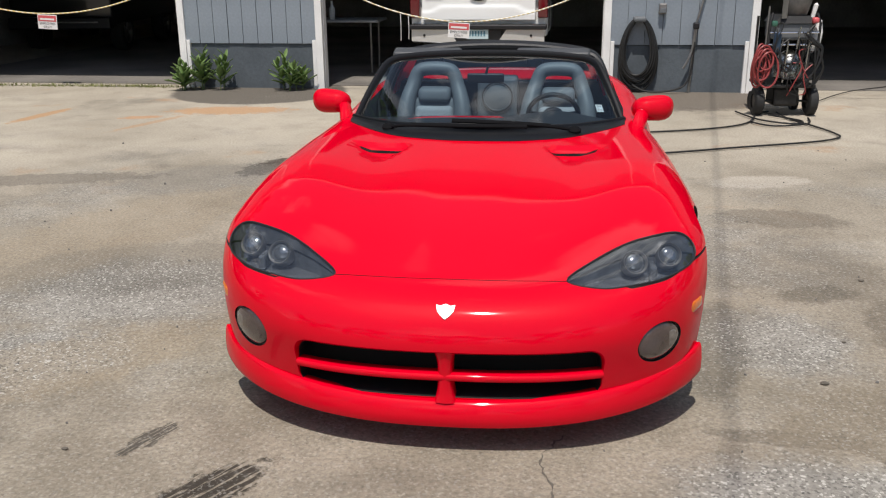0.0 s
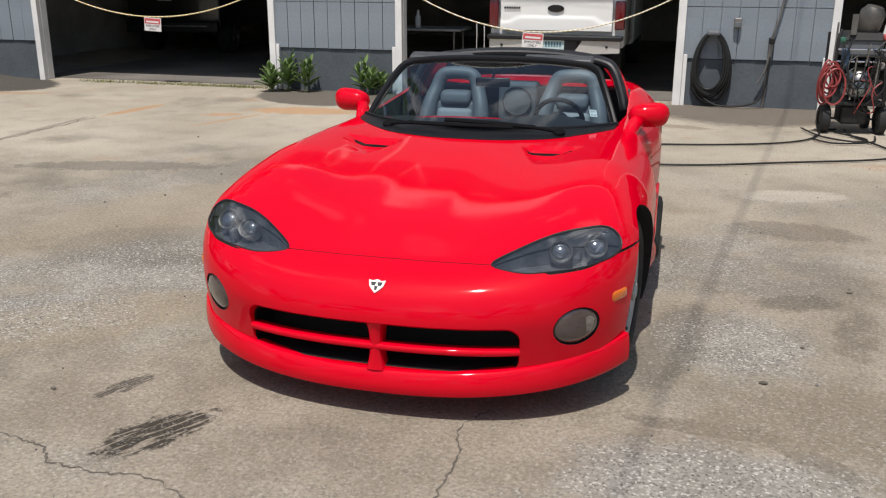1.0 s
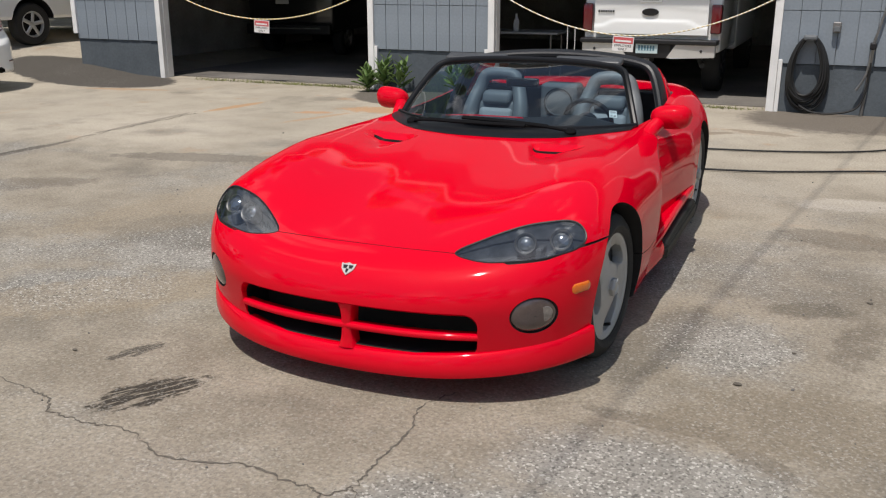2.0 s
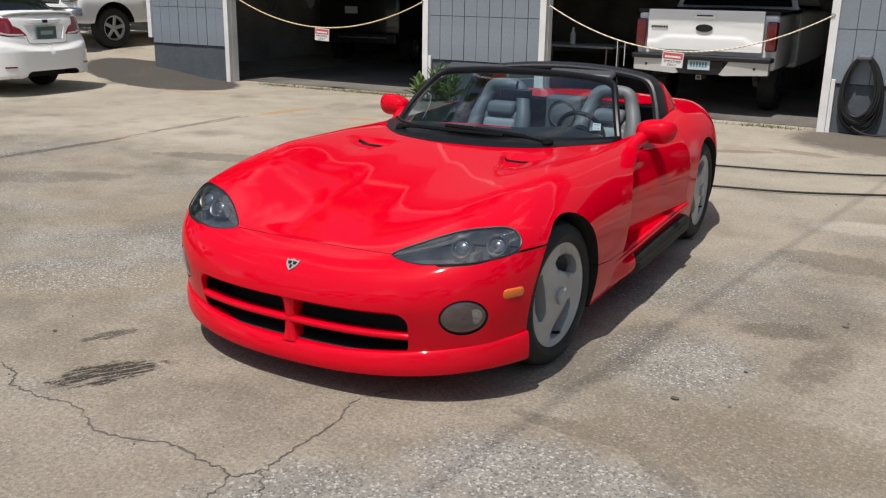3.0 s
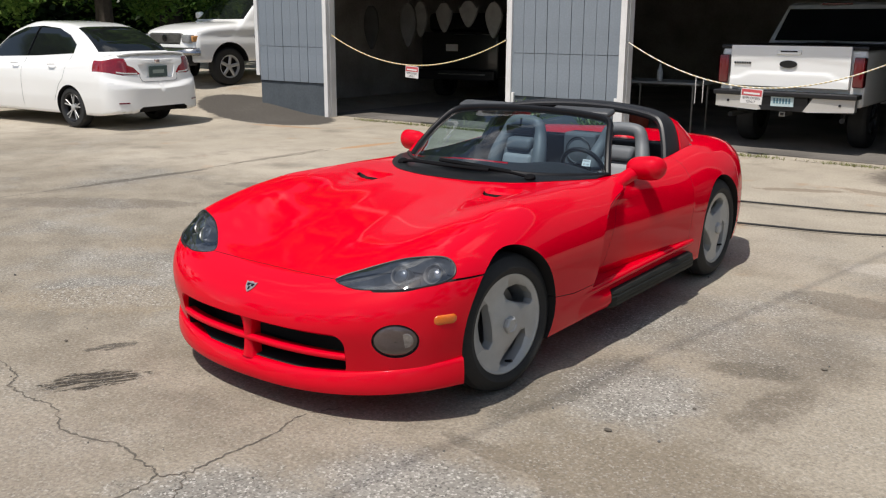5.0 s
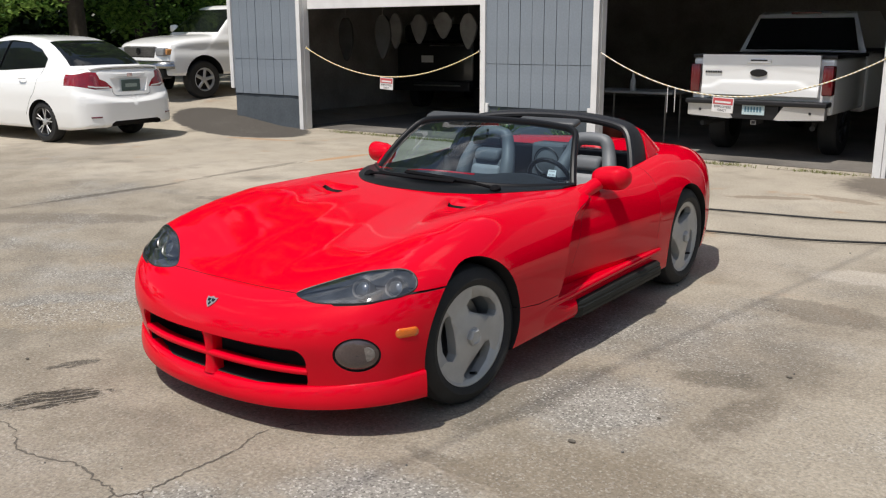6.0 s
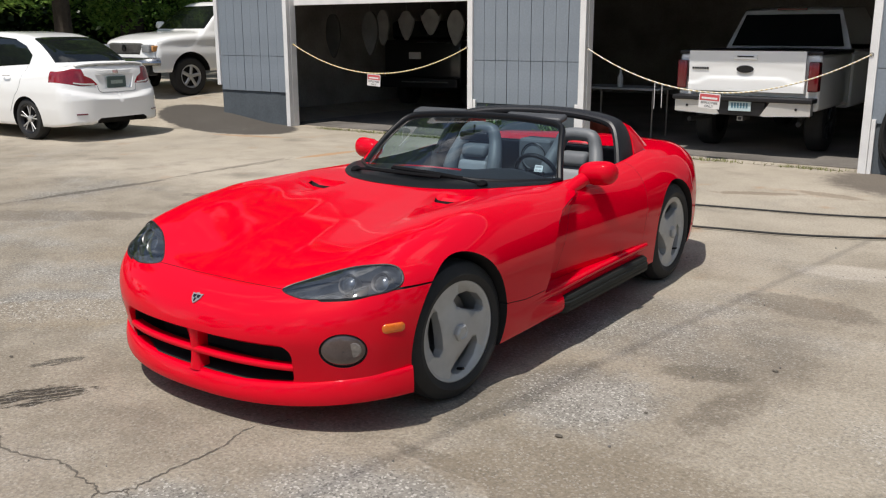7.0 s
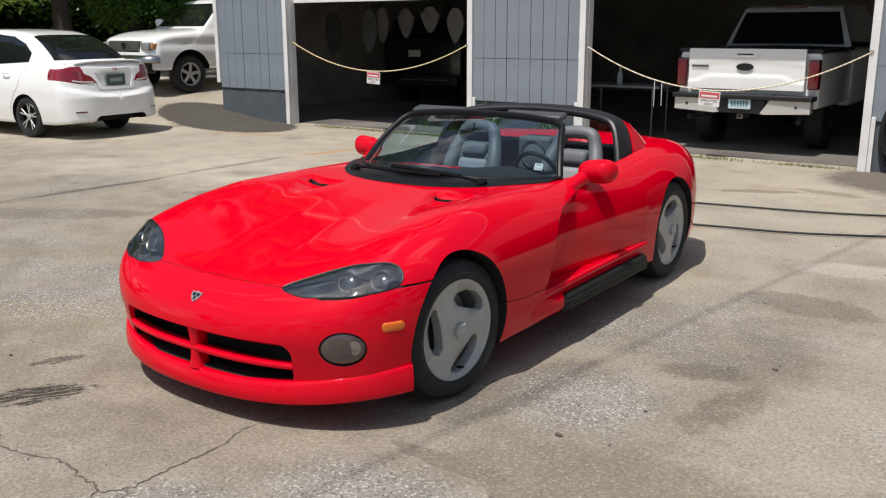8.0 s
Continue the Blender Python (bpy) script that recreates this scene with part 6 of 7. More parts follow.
def lettering(text, size, at, parent):
    """Flat raised letters facing -y, centred at a point."""
    cu = bpy.data.curves.new("lettering", "FONT")
    cu.body, cu.size, cu.align_x, cu.align_y, cu.extrude = text, size, "CENTER", "CENTER", 0.0008
    ob = new("work_text", cu)
    g = bpy.context.evaluated_depsgraph_get()
    g.update()
    me = bpy.data.meshes.new_from_object(ob.evaluated_get(g))
    bpy.data.objects.remove(ob)
    me.transform(pose(*at, 90, 0, 0))
    me.materials.clear()
    me.materials.append(SIGN_INK)
    t = new("lettering", me)
    t.parent = parent
    return t


for x0, z0, x1, z1, low, sx in ((-8.25, 1.40, -4.66, 1.37, 0.955, -6.44), (-2.67, 1.37, 0.85, 1.34, 0.855, -0.955)):
    y = WALL_Y - 0.03
    mid = (x0 + x1) / 2
    pts = []
    for q in np.linspace(0, 1, 33):
        x = x0 + (x1 - x0) * q
        pts.append((x, y, z0 + (z1 - z0) * q - ((z0 + z1) / 2 - low) * 4 * q * (1 - q)))
    rope = part("rope", tube(pts, 0.0085, 8), ROPE if sx < -2 else ROPE_PALE, smooth=True)
    tagged(rope, "yellow and white twisted rope slung across the garage bay", "rope", "bay ropes")
    for p in (pts[0], pts[-1]):
        eye = part("hook", tube([Vector(p) + Vector((0.02 * math.cos(a), 0.0, 0.02 * math.sin(a))) for a in np.linspace(0, 2 * math.pi, 13)[:-1]], 0.004, 6, closed=True), DULL_METAL, rope, smooth=True)
    for cx, drop in ((-1.70, 0.34), (-1.60, 0.30)) if sx > -2 else ():
        q = (cx - x0) / (x1 - x0)
        z = z0 + (z1 - z0) * q - ((z0 + z1) / 2 - low) * 4 * q * (1 - q)
        part("loose_end", tube(spline([(cx, y, z), (cx + 0.006, y - 0.01, z - drop * 0.5), (cx + 0.002, y, z - drop)], 4), 0.0045, 6), SIGN_WHITE, rope, "frayed loose end of the rope", smooth=True)
    q = (sx - x0) / (x1 - x0)
    top = z0 + (z1 - z0) * q - ((z0 + z1) / 2 - low) * 4 * q * (1 - q) - 0.012
    sign = part("warning_sign", box(-0.135, 0.135, -0.004, 0.004, -0.185, 0.0, 0.002), SIGN_WHITE)
    sign.matrix_world = pose(sx, y - 0.02, top, 0, 3, 0)
    tagged(sign, "small white sign with red heading hanging on the rope", "sign", "bay signs")
    part("red_panel", box(-0.125, 0.125, -0.0065, -0.0045, -0.085, -0.010), SIGN_RED, sign)
    part("heading_bar", box(-0.10, 0.10, -0.0085, -0.0066, -0.068, -0.045), SIGN_WHITE, sign)
    lettering("EMPLOYEES", 0.042, (0, -0.0055, -0.115), sign)
    lettering("ONLY", 0.042, (0, -0.0055, -0.158), sign)

# ---- fittings on the wall between the bays ----
HOSE_BLACK = material("black_hose", (0.010, 0.010, 0.010), 0.55, grain=0.2, grain_scale=60, relief=0.001, relief_scale=200)
coil = thing("garden_hose", "coiled black hose hung on the garage wall", "hose", (1.25, WALL_Y - 0.05, 0.0))
rnd = random.Random(4)
for k in range(15):
    w, h, dx = 0.215 - 0.004 * k + rnd.uniform(-0.025, 0.025), 0.43 - 0.006 * k + rnd.uniform(-0.03, 0.03), rnd.uniform(-0.02, 0.02)
    pts = [(dx + w * math.cos(a) * (1 - 0.18 * math.sin(a)), -0.006 * k + 0.03 + 0.01 * math.sin(3 * a + k), 0.90 - h + h * math.sin(a)) for a in np.linspace(0, 2 * math.pi, 41)[:-1]]
    part("hose_loop", tube(pts, 0.014, 8, closed=True), HOSE_BLACK, coil, smooth=True)
part("hose_bracket", box(-0.075, 0.075, -0.10, 0.05, 0.86, 0.92, 0.02), GREY_TRIM, coil)
part("hose_tail", tube(spline([(-0.05, -0.02, 0.10), (0.1, -0.05, 0.03), (0.35, -0.08, 0.03), (0.58, -0.03, 0.10), (0.66, 0.0, 0.32), (0.67, 0.01, 0.62)], 6), 0.013, 8), HOSE_BLACK, coil, smooth=True)
outlet = part("outlet_box", box(1.475, 1.565, WALL_Y - 0.06, WALL_Y + 0.01, 0.95, 1.07, 0.01), DULL_METAL)
tagged(outlet, "grey weatherproof electrical outlet box on the siding", "outlet box")
part("outlet_cover", box(1.485, 1.555, WALL_Y - 0.075, WALL_Y - 0.062, 0.96, 1.02, 0.006), GREY_TRIM, outlet)
pipe = part("water_pipe", tube(spline([(2.06, WALL_Y - 0.04, 1.5), (1.98, WALL_Y - 0.05, 1.08), (1.92, WALL_Y - 0.05, 0.80), (1.89, WALL_Y - 0.05, 0.50), (1.80, WALL_Y - 0.06, 0.30)], 6), 0.014, 8), DULL_METAL, smooth=True)
tagged(pipe, "grey hose and tap running down the garage wall", "pipe")
part("tap", box(1.89, 1.96, WALL_Y - 0.09, WALL_Y - 0.01, 0.77, 0.85, 0.015), BLACK_PLASTIC, pipe)
post = part("wall_pipe", rod((1.89, WALL_Y - 0.02, 0.0), (1.93, WALL_Y - 0.02, 0.78), 0.018), DULL_METAL, smooth=True)
tagged(post, "thin grey stand pipe against the wall base", "pipe")

# ---- welding and washing cart ----
cart = thing("equipment_cart", "wheeled steel cart loaded with a tank, hoses and tools", "cart", (2.67, 6.42, 0.0), 4)
CART_STEEL = material("dirty_black_steel", (0.035, 0.034, 0.033), 0.5, metal=0.4, grain=0.3, stain=0.4, stain_scale=9)
RED_HOSE = material("red_hose", (0.34, 0.05, 0.05), 0.5, grain=0.2, grain_scale=50, stain=0.2, stain_scale=5)
RUST_GREY = material("worn_grey_metal", (0.16, 0.15, 0.14), 0.5, metal=0.5, grain=0.3, stain=0.4, stain_scale=10)
part("deck", box(-0.27, 0.27, -0.12, 0.42, 0.30, 0.335, 0.008), CART_STEEL, cart)
for s in (-1, 1):
    wheel = new("wheel")
    wheel.parent = cart
    wheel.matrix_basis = pose(s * 0.275, 0.02, 0.15, 0, 0, 90 if s > 0 else -90) @ pose(0, 0, 0, 0, 0, -90)
    part("tyre", lathe([(0.07, -0.045), (0.12, -0.05), (0.148, -0.035), (0.15, 0.0), (0.148, 0.035), (0.12, 0.05), (0.07, 0.045)], (0, 0, 0), (1, 0, 0), 28), RUBBER, wheel, smooth=True)
    part("hub", lathe([(0, -0.03), (0.07, -0.035), (0.07, 0.035), (0, 0.03)], (0, 0, 0), (1, 0, 0), 20), RUST_GREY, wheel)
    part("rear_wheel", lathe([(0.0, -0.03), (0.10, -0.03), (0.10, 0.03), (0.0, 0.03)], (s * 0.22, 0.40, 0.10), (1, 0, 0), 20), RUBBER, cart, smooth=True)
    part("upright", tube([(s * 0.25, -0.08, 0.32), (s * 0.25, -0.10, 0.95), (s * 0.22, -0.06, 1.05)], 0.014, 8), CART_STEEL, cart, smooth=True)
    part("rear_upright", tube([(s * 0.25, 0.36, 0.32), (s * 0.25, 0.36, 1.0)], 0.014, 8), CART_STEEL, cart)
for z in (0.55, 0.74, 0.86):
    part("cross_bar", tube([(-0.25, -0.10, z), (0.25, -0.10, z)], 0.010, 8), CHROME if z > 0.6 else CART_STEEL, cart)
part("axle", tube([(-0.27, 0.02, 0.15), (0.27, 0.02, 0.15)], 0.012, 8), CART_STEEL, cart)
part("engine_block", box(-0.13, 0.13, -0.06, 0.25, 0.10, 0.30, 0.03), CART_STEEL, cart)
part("tank", lathe([(0, 0.0), (0.10, 0.0), (0.15, 0.04), (0.15, 0.18), (0.10, 0.27), (0.04, 0.31), (0, 0.31)], (0.02, 0.06, 0.36), (0, 0, 1), 28), SOFT_CHROME, cart, smooth=True)
part("tank_hoop", tube([(-0.17, -0.09, 0.70), (-0.16, -0.12, 0.50), (-0.08, -0.14, 0.40), (0.08, -0.14, 0.40), (0.16, -0.12, 0.50), (0.17, -0.09, 0.70)], 0.012, 8), HOSE_BLACK, cart, smooth=True)
part("machine_case", box(-0.18, 0.20, -0.06, 0.34, 0.78, 0.96, 0.03), GREY_TRIM, cart)
part("machine_lid", prism([(-0.20, -0.08, 0.95), (0.22, -0.08, 0.95), (0.16, -0.05, 1.02), (-0.14, -0.05, 1.02)], (0, 0.40, 0)), CART_STEEL, cart)
part("top_motor", lathe([(0, 0), (0.10, 0.0), (0.12, 0.05), (0.12, 0.20), (0.08, 0.26), (0, 0.27)], (0.04, 0.10, 1.02), (0.2, -0.2, 1), 24), RUST_GREY, cart, smooth=True)
part("canvas_flap", sheet([[(-0.15 + 0.02 * k, -0.12 + 0.01 * k, 1.0 + 0.1 * j) for k in range(4)] for j in range(3)], (0.01, 0.02, 0)), DULL_METAL, cart)
part("red_cap", box(0.17, 0.235, -0.12, -0.03, 0.95, 1.01, 0.022, segments=3), SIGN_RED, cart, smooth=True)
part("white_jug", lathe([(0, 0), (0.042, 0), (0.05, 0.03), (0.05, 0.20), (0.03, 0.27), (0.018, 0.32), (0, 0.32)], (0.25, 0.02, 0.66), (0.10, 0, 1), 20), WHITE_PAINT, cart, "white plastic jug", smooth=True)
part("white_bottle", lathe([(0, 0), (0.02, 0), (0.024, 0.13), (0, 0.15)], (0.21, 0.05, 1.0), (0.2, 0, 1), 16), WHITE_PAINT, cart, smooth=True)
part("blue_bottle", box(-0.20, -0.13, -0.14, -0.06, 0.66, 0.86, 0.02), material("blue_plastic", (0.02, 0.045, 0.085), 0.4, grain=0.2), cart, smooth=True)
part("green_cap", box(-0.24, -0.18, -0.14, -0.08, 0.92, 0.98, 0.02), material("green_plastic", (0.04, 0.13, 0.09), 0.4, grain=0.2), cart, smooth=True)
part("antenna", rod((-0.27, -0.08, 0.72), (-0.265, -0.08, 1.12), 0.010), DULL_METAL, cart)
for k in range(9):
    w, h = 0.075 + rnd.uniform(-0.035, 0.03), 0.17 + rnd.uniform(-0.07, 0.04)
    cx, cz = -0.29 + rnd.uniform(-0.05, 0.05), 0.55 + rnd.uniform(-0.06, 0.06)
    part("red_hose_loop", tube([(cx + w * math.cos(a), -0.10 - 0.008 * k + 0.015 * math.sin(2 * a), cz + h * math.sin(a)) for a in np.linspace(0, 2 * math.pi, 25)[:-1]], 0.010, 6, closed=True), RED_HOSE, cart, smooth=True)
for k in range(6):
    pts = [(0.10 + 0.03 * k, -0.11, 0.86 - 0.02 * k), (0.24 + rnd.uniform(-0.03, 0.05), -0.14, 0.70), (0.26 + rnd.uniform(-0.05, 0.05), -0.15, 0.50), (0.18 + rnd.uniform(-0.1, 0.1), -0.13, 0.32)]
    part("hose", tube(spline(pts, 5), 0.009, 6), HOSE_BLACK, cart, smooth=True)
for k in range(3):
    pts = [(-0.16 + 0.06 * k, -0.10, 0.80), (-0.12 + rnd.uniform(-0.1, 0.1), -0.15, 0.66), (rnd.uniform(-0.1, 0.1), -0.16, 0.52 + rnd.uniform(-0.06, 0.06)), (0.1 + rnd.uniform(-0.05, 0.1), -0.12, 0.78)]
    part("cable_loop", tube(spline(pts, 5), 0.007, 6), HOSE_BLACK, cart, smooth=True)

for k in range(10):
    x, z = rnd.uniform(-0.22, 0.24), rnd.uniform(0.42, 0.98)
    pts = [(x, -0.12, z), (x + rnd.uniform(-0.09, 0.09), -0.16, z - rnd.uniform(0.02, 0.1)), (x + rnd.uniform(-0.05, 0.05), -0.15, z - rnd.uniform(0.12, 0.3)), (x + rnd.uniform(-0.12, 0.12), -0.11, z - rnd.uniform(0.2, 0.34))]
    part("loose_wire", tube(spline(pts, 4), 0.006, 6), RED_HOSE if k % 4 == 0 else HOSE_BLACK, cart, smooth=True)
for x, z0, z1 in ((-0.08, 0.36, 0.78), (0.13, 0.36, 0.80), (0.03, 0.70, 0.92)):
    part("tube_rail", rod((x, -0.13, z0), (x + 0.02, -0.13, z1), 0.009), SOFT_CHROME, cart)

# cables on the ground
for n, pts in enumerate((((-0.4, 4.95), (0.5, 5.10), (1.17, 5.23), (1.75, 5.45), (2.11, 5.71), (2.30, 6.05), (2.40, 6.45), (2.55, 6.55)),
                         ((-0.3, 3.95), (0.6, 4.12), (1.21, 4.25), (1.9, 4.56), (2.60, 4.87), (2.88, 5.10), (2.90, 5.32), (2.80, 5.70), (2.67, 6.05), (2.62, 6.5)),
                         ((2.30, 6.1), (2.26, 5.85), (2.40, 5.66), (2.62, 5.70), (2.80, 5.85), (2.86, 6.15)), ((2.2, 6.5), (2.35, 6.0), (2.62, 5.78), (2.75, 5.95), (2.5, 6.3)),
                         ((2.9, 6.6), (3.25, 7.3), (3.8, 8.1), (4.4, 8.6)))):
    cable = part("cable", tube(spline([(x, y, 0.016 + 0.002 * n) for x, y in pts], 8), 0.009 if n < 4 else 0.006, 8), HOSE_BLACK, smooth=True)
    tagged(cable, "black rubber cable lying loose on the concrete", "cable", "yard cables")

# ---- things inside the bays ----
GREY_PANEL = material("pale_grey_panel", (0.40, 0.40, 0.395), 0.6, grain=0.1, stain=0.3, stain_scale=5)
table = thing("folding_table", "pale folding table inside the dark bay", "table", (-2.95, 10.0, 0.012))
part("tabletop", box(-0.75, 0.62, -0.35, 0.35, 0.72, 0.755, 0.01), material("table_plastic", (0.35, 0.36, 0.36), 0.5, grain=0.1), table)
for x in (-0.62, 0.5):
    for y in (-0.28, 0.28):
        part("leg", rod((x, y, 0.0), (x, y, 0.72), 0.016), DULL_METAL, table)
bottle = part("spray_bottle", lathe([(0, 0), (0.045, 0), (0.045, 0.15), (0.02, 0.20), (0.018, 0.26), (0, 0.26)], (-3.05, 9.85, 0.767), (0, 0, 1), 16), CLEAR_LENS, smooth=True)
tagged(bottle, "clear plastic bottle standing on the folding table", "bottle")
tub = part("bucket", lathe([(0, 0), (0.15, 0), (0.19, 0.30), (0.20, 0.31), (0.18, 0.31), (0.14, 0.02), (0, 0.02)], (-3.3, 9.7, 0.012), (0, 0, 1), 24), material("orange_bucket", (0.35, 0.06, 0.03), 0.5, grain=0.15), smooth=True)
tagged(tub, "orange-red plastic bucket on the garage floor", "bucket")
PANELS = [(-8.93, 11.2, 1.33, 2.02, 0.16), (-8.33, 11.2, 1.43, 1.99, 0.20), (-7.73, 11.2, 1.53, 2.02, 0.24), (-7.13, 11.2, 1.33, 1.99, 0.19), (-8.90, 9.7, 1.12, 1.92, 0.17), (-7.98, 9.7, 1.18, 1.95, 0.18)]
# darker copy of the panel grey, for two panels dimmed by the bay's shade
DIM_PANEL = material("shade_dark_panel", (0.085, 0.085, 0.083), 0.7, grain=0.15, stain=0.3, stain_scale=5)
for x, y, lo, top, w in PANELS:
    pts = [(x, y, lo), (x + w * 0.7, y, lo + 0.2), (x + w, y, lo + 0.4), (x + w * 0.85, y, top - 0.14), (x + w * 0.4, y, top - 0.02), (x, y, top), (x - w * 0.4, y, top - 0.02), (x - w * 0.85, y, top - 0.14), (x - w, y, lo + 0.4), (x - w * 0.7, y, lo + 0.2)]
    near = y < 10
    cover = part("hanging_panel", prism(spline(pts, 4, True), (0, 0.05, 0)), DIM_PANEL if near else GREY_PANEL, smooth=True)
    tagged(cover, "oval panel hanging inside the bay, coloured dark for the dim light" if near else "pale oval panel hanging at the back of the bay", "panel", "hanging panels")
    part("hanging_cord", rod((x, y + 0.025, top), (x, y + 0.025, GARAGE_H), 0.006), DULL_METAL, cover)

# ---- plants by the wall ----
LEAF = material("milkweed_leaf", (0.16, 0.25, 0.075), 0.55, grain=0.25, grain_scale=20, stain=0.3, stain_scale=8, specular=0.3)
STEM = material("plant_stem", (0.12, 0.16, 0.05), 0.6, grain=0.2)
rows = [[(s * w, y, 0.010 * abs(s) + 0.05 * y - 0.55 * y * y) for s in (-1, 0, 1)] for y, w in ((0.0, 0.004), (0.03, 0.018), (0.07, 0.030), (0.11, 0.026), (0.15, 0.010), (0.165, 0.001))]
LEAF_MESH = mesh_of(sheet(rows, (0, 0, -0.0012)), "leaf")
LEAF_MESH.materials.append(LEAF)
for v in LEAF_MESH.polygons:
    v.use_smooth = True


def leafy_plant(x, y, stems, height):
    plant = thing("milkweed_plant", "green broad-leaved weed growing at the wall base", "plant", (x, y, 0.0), group="weeds at the wall")
    for k in range(stems):
        a, lean = rnd.uniform(0, 6.3), rnd.uniform(0.08, 0.38)
        bx, by, h = rnd.uniform(-0.07, 0.07), rnd.uniform(-0.05, 0.05), height * rnd.uniform(0.6, 1.0)
        tip = Vector((bx + lean * math.cos(a) * h, by + lean * math.sin(a) * h, h))
        part("stem", tube([(bx, by, 0), ((bx * 2 + tip.x) / 3, (by * 2 + tip.y) / 3, h * 0.5), tip], [0.007, 0.006, 0.004], 6), STEM, plant, smooth=True)
        n = int(10 + h * 14)
        for j in range(n):
            q = 0.18 + 0.82 * j / (n - 1)
            leaf = new("leaf", LEAF_MESH)
            leaf.parent = plant
            size = (1.55 - 0.75 * q) * rnd.uniform(0.8, 1.15)
            base = Vector((bx, by, 0)).lerp(tip, q)
            leaf.matrix_basis = Matrix.Translation(base) @ pose(0, 0, 0, 0, 0, 137.5 * j + rnd.uniform(-20, 20)) @ pose(0, 0, 0, rnd.uniform(10, 40) + 30 * q) @ Matrix.Scale(size, 4)


leafy_plant(-4.52, WALL_Y - 0.26, 4, 0.34)
leafy_plant(-4.34, WALL_Y - 0.20, 3, 0.45)
leafy_plant(-4.08, WALL_Y - 0.20, 2, 0.42)
leafy_plant(-3.20, WALL_Y - 0.20, 3, 0.47)
leafy_plant(-2.98, WALL_Y - 0.18, 2, 0.30)

# dry weeds in the joint at the bay's edge
WEED = material("dry_weed", (0.21, 0.22, 0.075), 0.8, grain=0.3)
bm = bmesh.new()
for k in range(1500):
    cx = rnd.choice((-7.4, -6.6, -5.9, -5.3, -5.0, -1.6, -0.9, 0.3)) + rnd.gauss(0, 0.22)
    cy = WALL_Y + 0.02 + rnd.gauss(0, 0.05)
    h, a = rnd.uniform(0.012, 0.05), rnd.uniform(0, 6.3)
    d = Vector((math.cos(a), math.sin(a), 0)) * 0.006
    o = Vector((rnd.gauss(0, 0.02), rnd.gauss(0, 0.02), h))
    p = Vector((cx, cy, 0))
    bm.faces.new([bm.verts.new(v) for v in (p - d, p + d, p + d * 0.3 + o)])
tagged(part("weeds", bm, WEED), "sparse dry weeds and dirt in the concrete joint", "weeds", kind="stuff")

# ---- cracks and joints in the yard ----
BARK_POLE = material("weathered_pole_wood", (0.16, 0.13, 0.10), 0.9, grain=0.3, grain_scale=10, stain=0.3)
CRACK = material("crack_dirt", (0.14, 0.123, 0.10), 0.95, grain=0.4, grain_scale=60)


JOINT = material("joint_dirt", (0.19, 0.175, 0.15), 0.95, grain=0.4, grain_scale=40, stain=0.5, stain_scale=2, second=(0.28, 0.26, 0.22))


def crack(points, width, wobble, seed, mat=CRACK):
    r = random.Random(seed)
    ps = spline([(x, y, 0) for x, y in points], 14)
    bm, last = bmesh.new(), None
    drift = 0.0
    for i, p in enumerate(ps):
        d = (ps[min(i + 1, len(ps) - 1)] - ps[max(i - 1, 0)]).normalized()
        n = Vector((-d.y, d.x, 0))
        drift = drift * 0.5 + r.gauss(0, wobble * 1.3)
        w = width * r.uniform(0.1, 1.0)
        c = p + n * drift
        z = 0.0025 + float(ground_height(c.x, c.y))
        pair = (bm.verts.new((c.x + n.x * w, c.y + n.y * w, z)), bm.verts.new((c.x - n.x * w, c.y - n.y * w, z)))
        if last:
            bm.faces.new((last[0], last[1], pair[1], pair[0]))
        last = pair
    tagged(part("ground_crack", bm, mat), "dark dirt-filled crack in the concrete", "crack", "ground cracks", "structure")


crack([(-1.9, -1.15), (-1.32, -1.25), (-1.06, -1.29), (-0.95, -1.37), (-0.74, -1.39), (-0.56, -1.38), (-0.30, -1.47), (-0.05, -1.41), (0.19, -1.43), (0.30, -1.46), (0.33, -1.64), (0.30, -1.95)], 0.0060, 0.0045, 1)
crack([(0.30, -1.46), (0.37, -1.38), (0.37, -1.19), (0.38, -0.97), (0.35, -0.75), (0.42, -0.6)], 0.0055, 0.0045, 2)
crack([(0.37, -1.38), (0.46, -1.46), (0.50, -1.60), (0.47, -1.8)], 0.004, 0.005, 3)
crack([(-5.6, -1.5), (-5.5, 0.0), (-5.45, 1.26), (-5.44, 2.57), (-5.42, 3.35), (-5.43, 4.2), (-5.42, 5.1)], 0.011, 0.010, 5)
crack([(-8.3, WALL_Y + 0.02), (-6.5, WALL_Y), (-4.7, WALL_Y + 0.02)], 0.012, 0.008, 7)
crack([(-2.7, WALL_Y + 0.02), (-1.0, WALL_Y - 0.01), (0.8, WALL_Y + 0.02)], 0.010, 0.008, 8)
crack([(2.7, WALL_Y - 0.3), (4.5, WALL_Y - 0.35), (6.3, WALL_Y - 0.3)], 0.010, 0.008, 9)
pebbles = bmesh.new()
for k in range(260):
    x, y, r = rnd.uniform(-4, 3.2), rnd.uniform(-2.4, 5.0), abs(rnd.gauss(0, 0.004)) + 0.002
    bmesh.ops.create_icosphere(pebbles, subdivisions=1, radius=r, matrix=Matrix.LocRotScale((x, y, r * 0.4), Euler((rnd.random() * 3, rnd.random() * 3, 0)), (1, 0.8, 0.6)))
tagged(part("gravel", pebbles, material("gravel_stone", (0.16, 0.15, 0.14), 0.9, grain=0.3)), "scattered small stones on the yard", "gravel", kind="stuff")
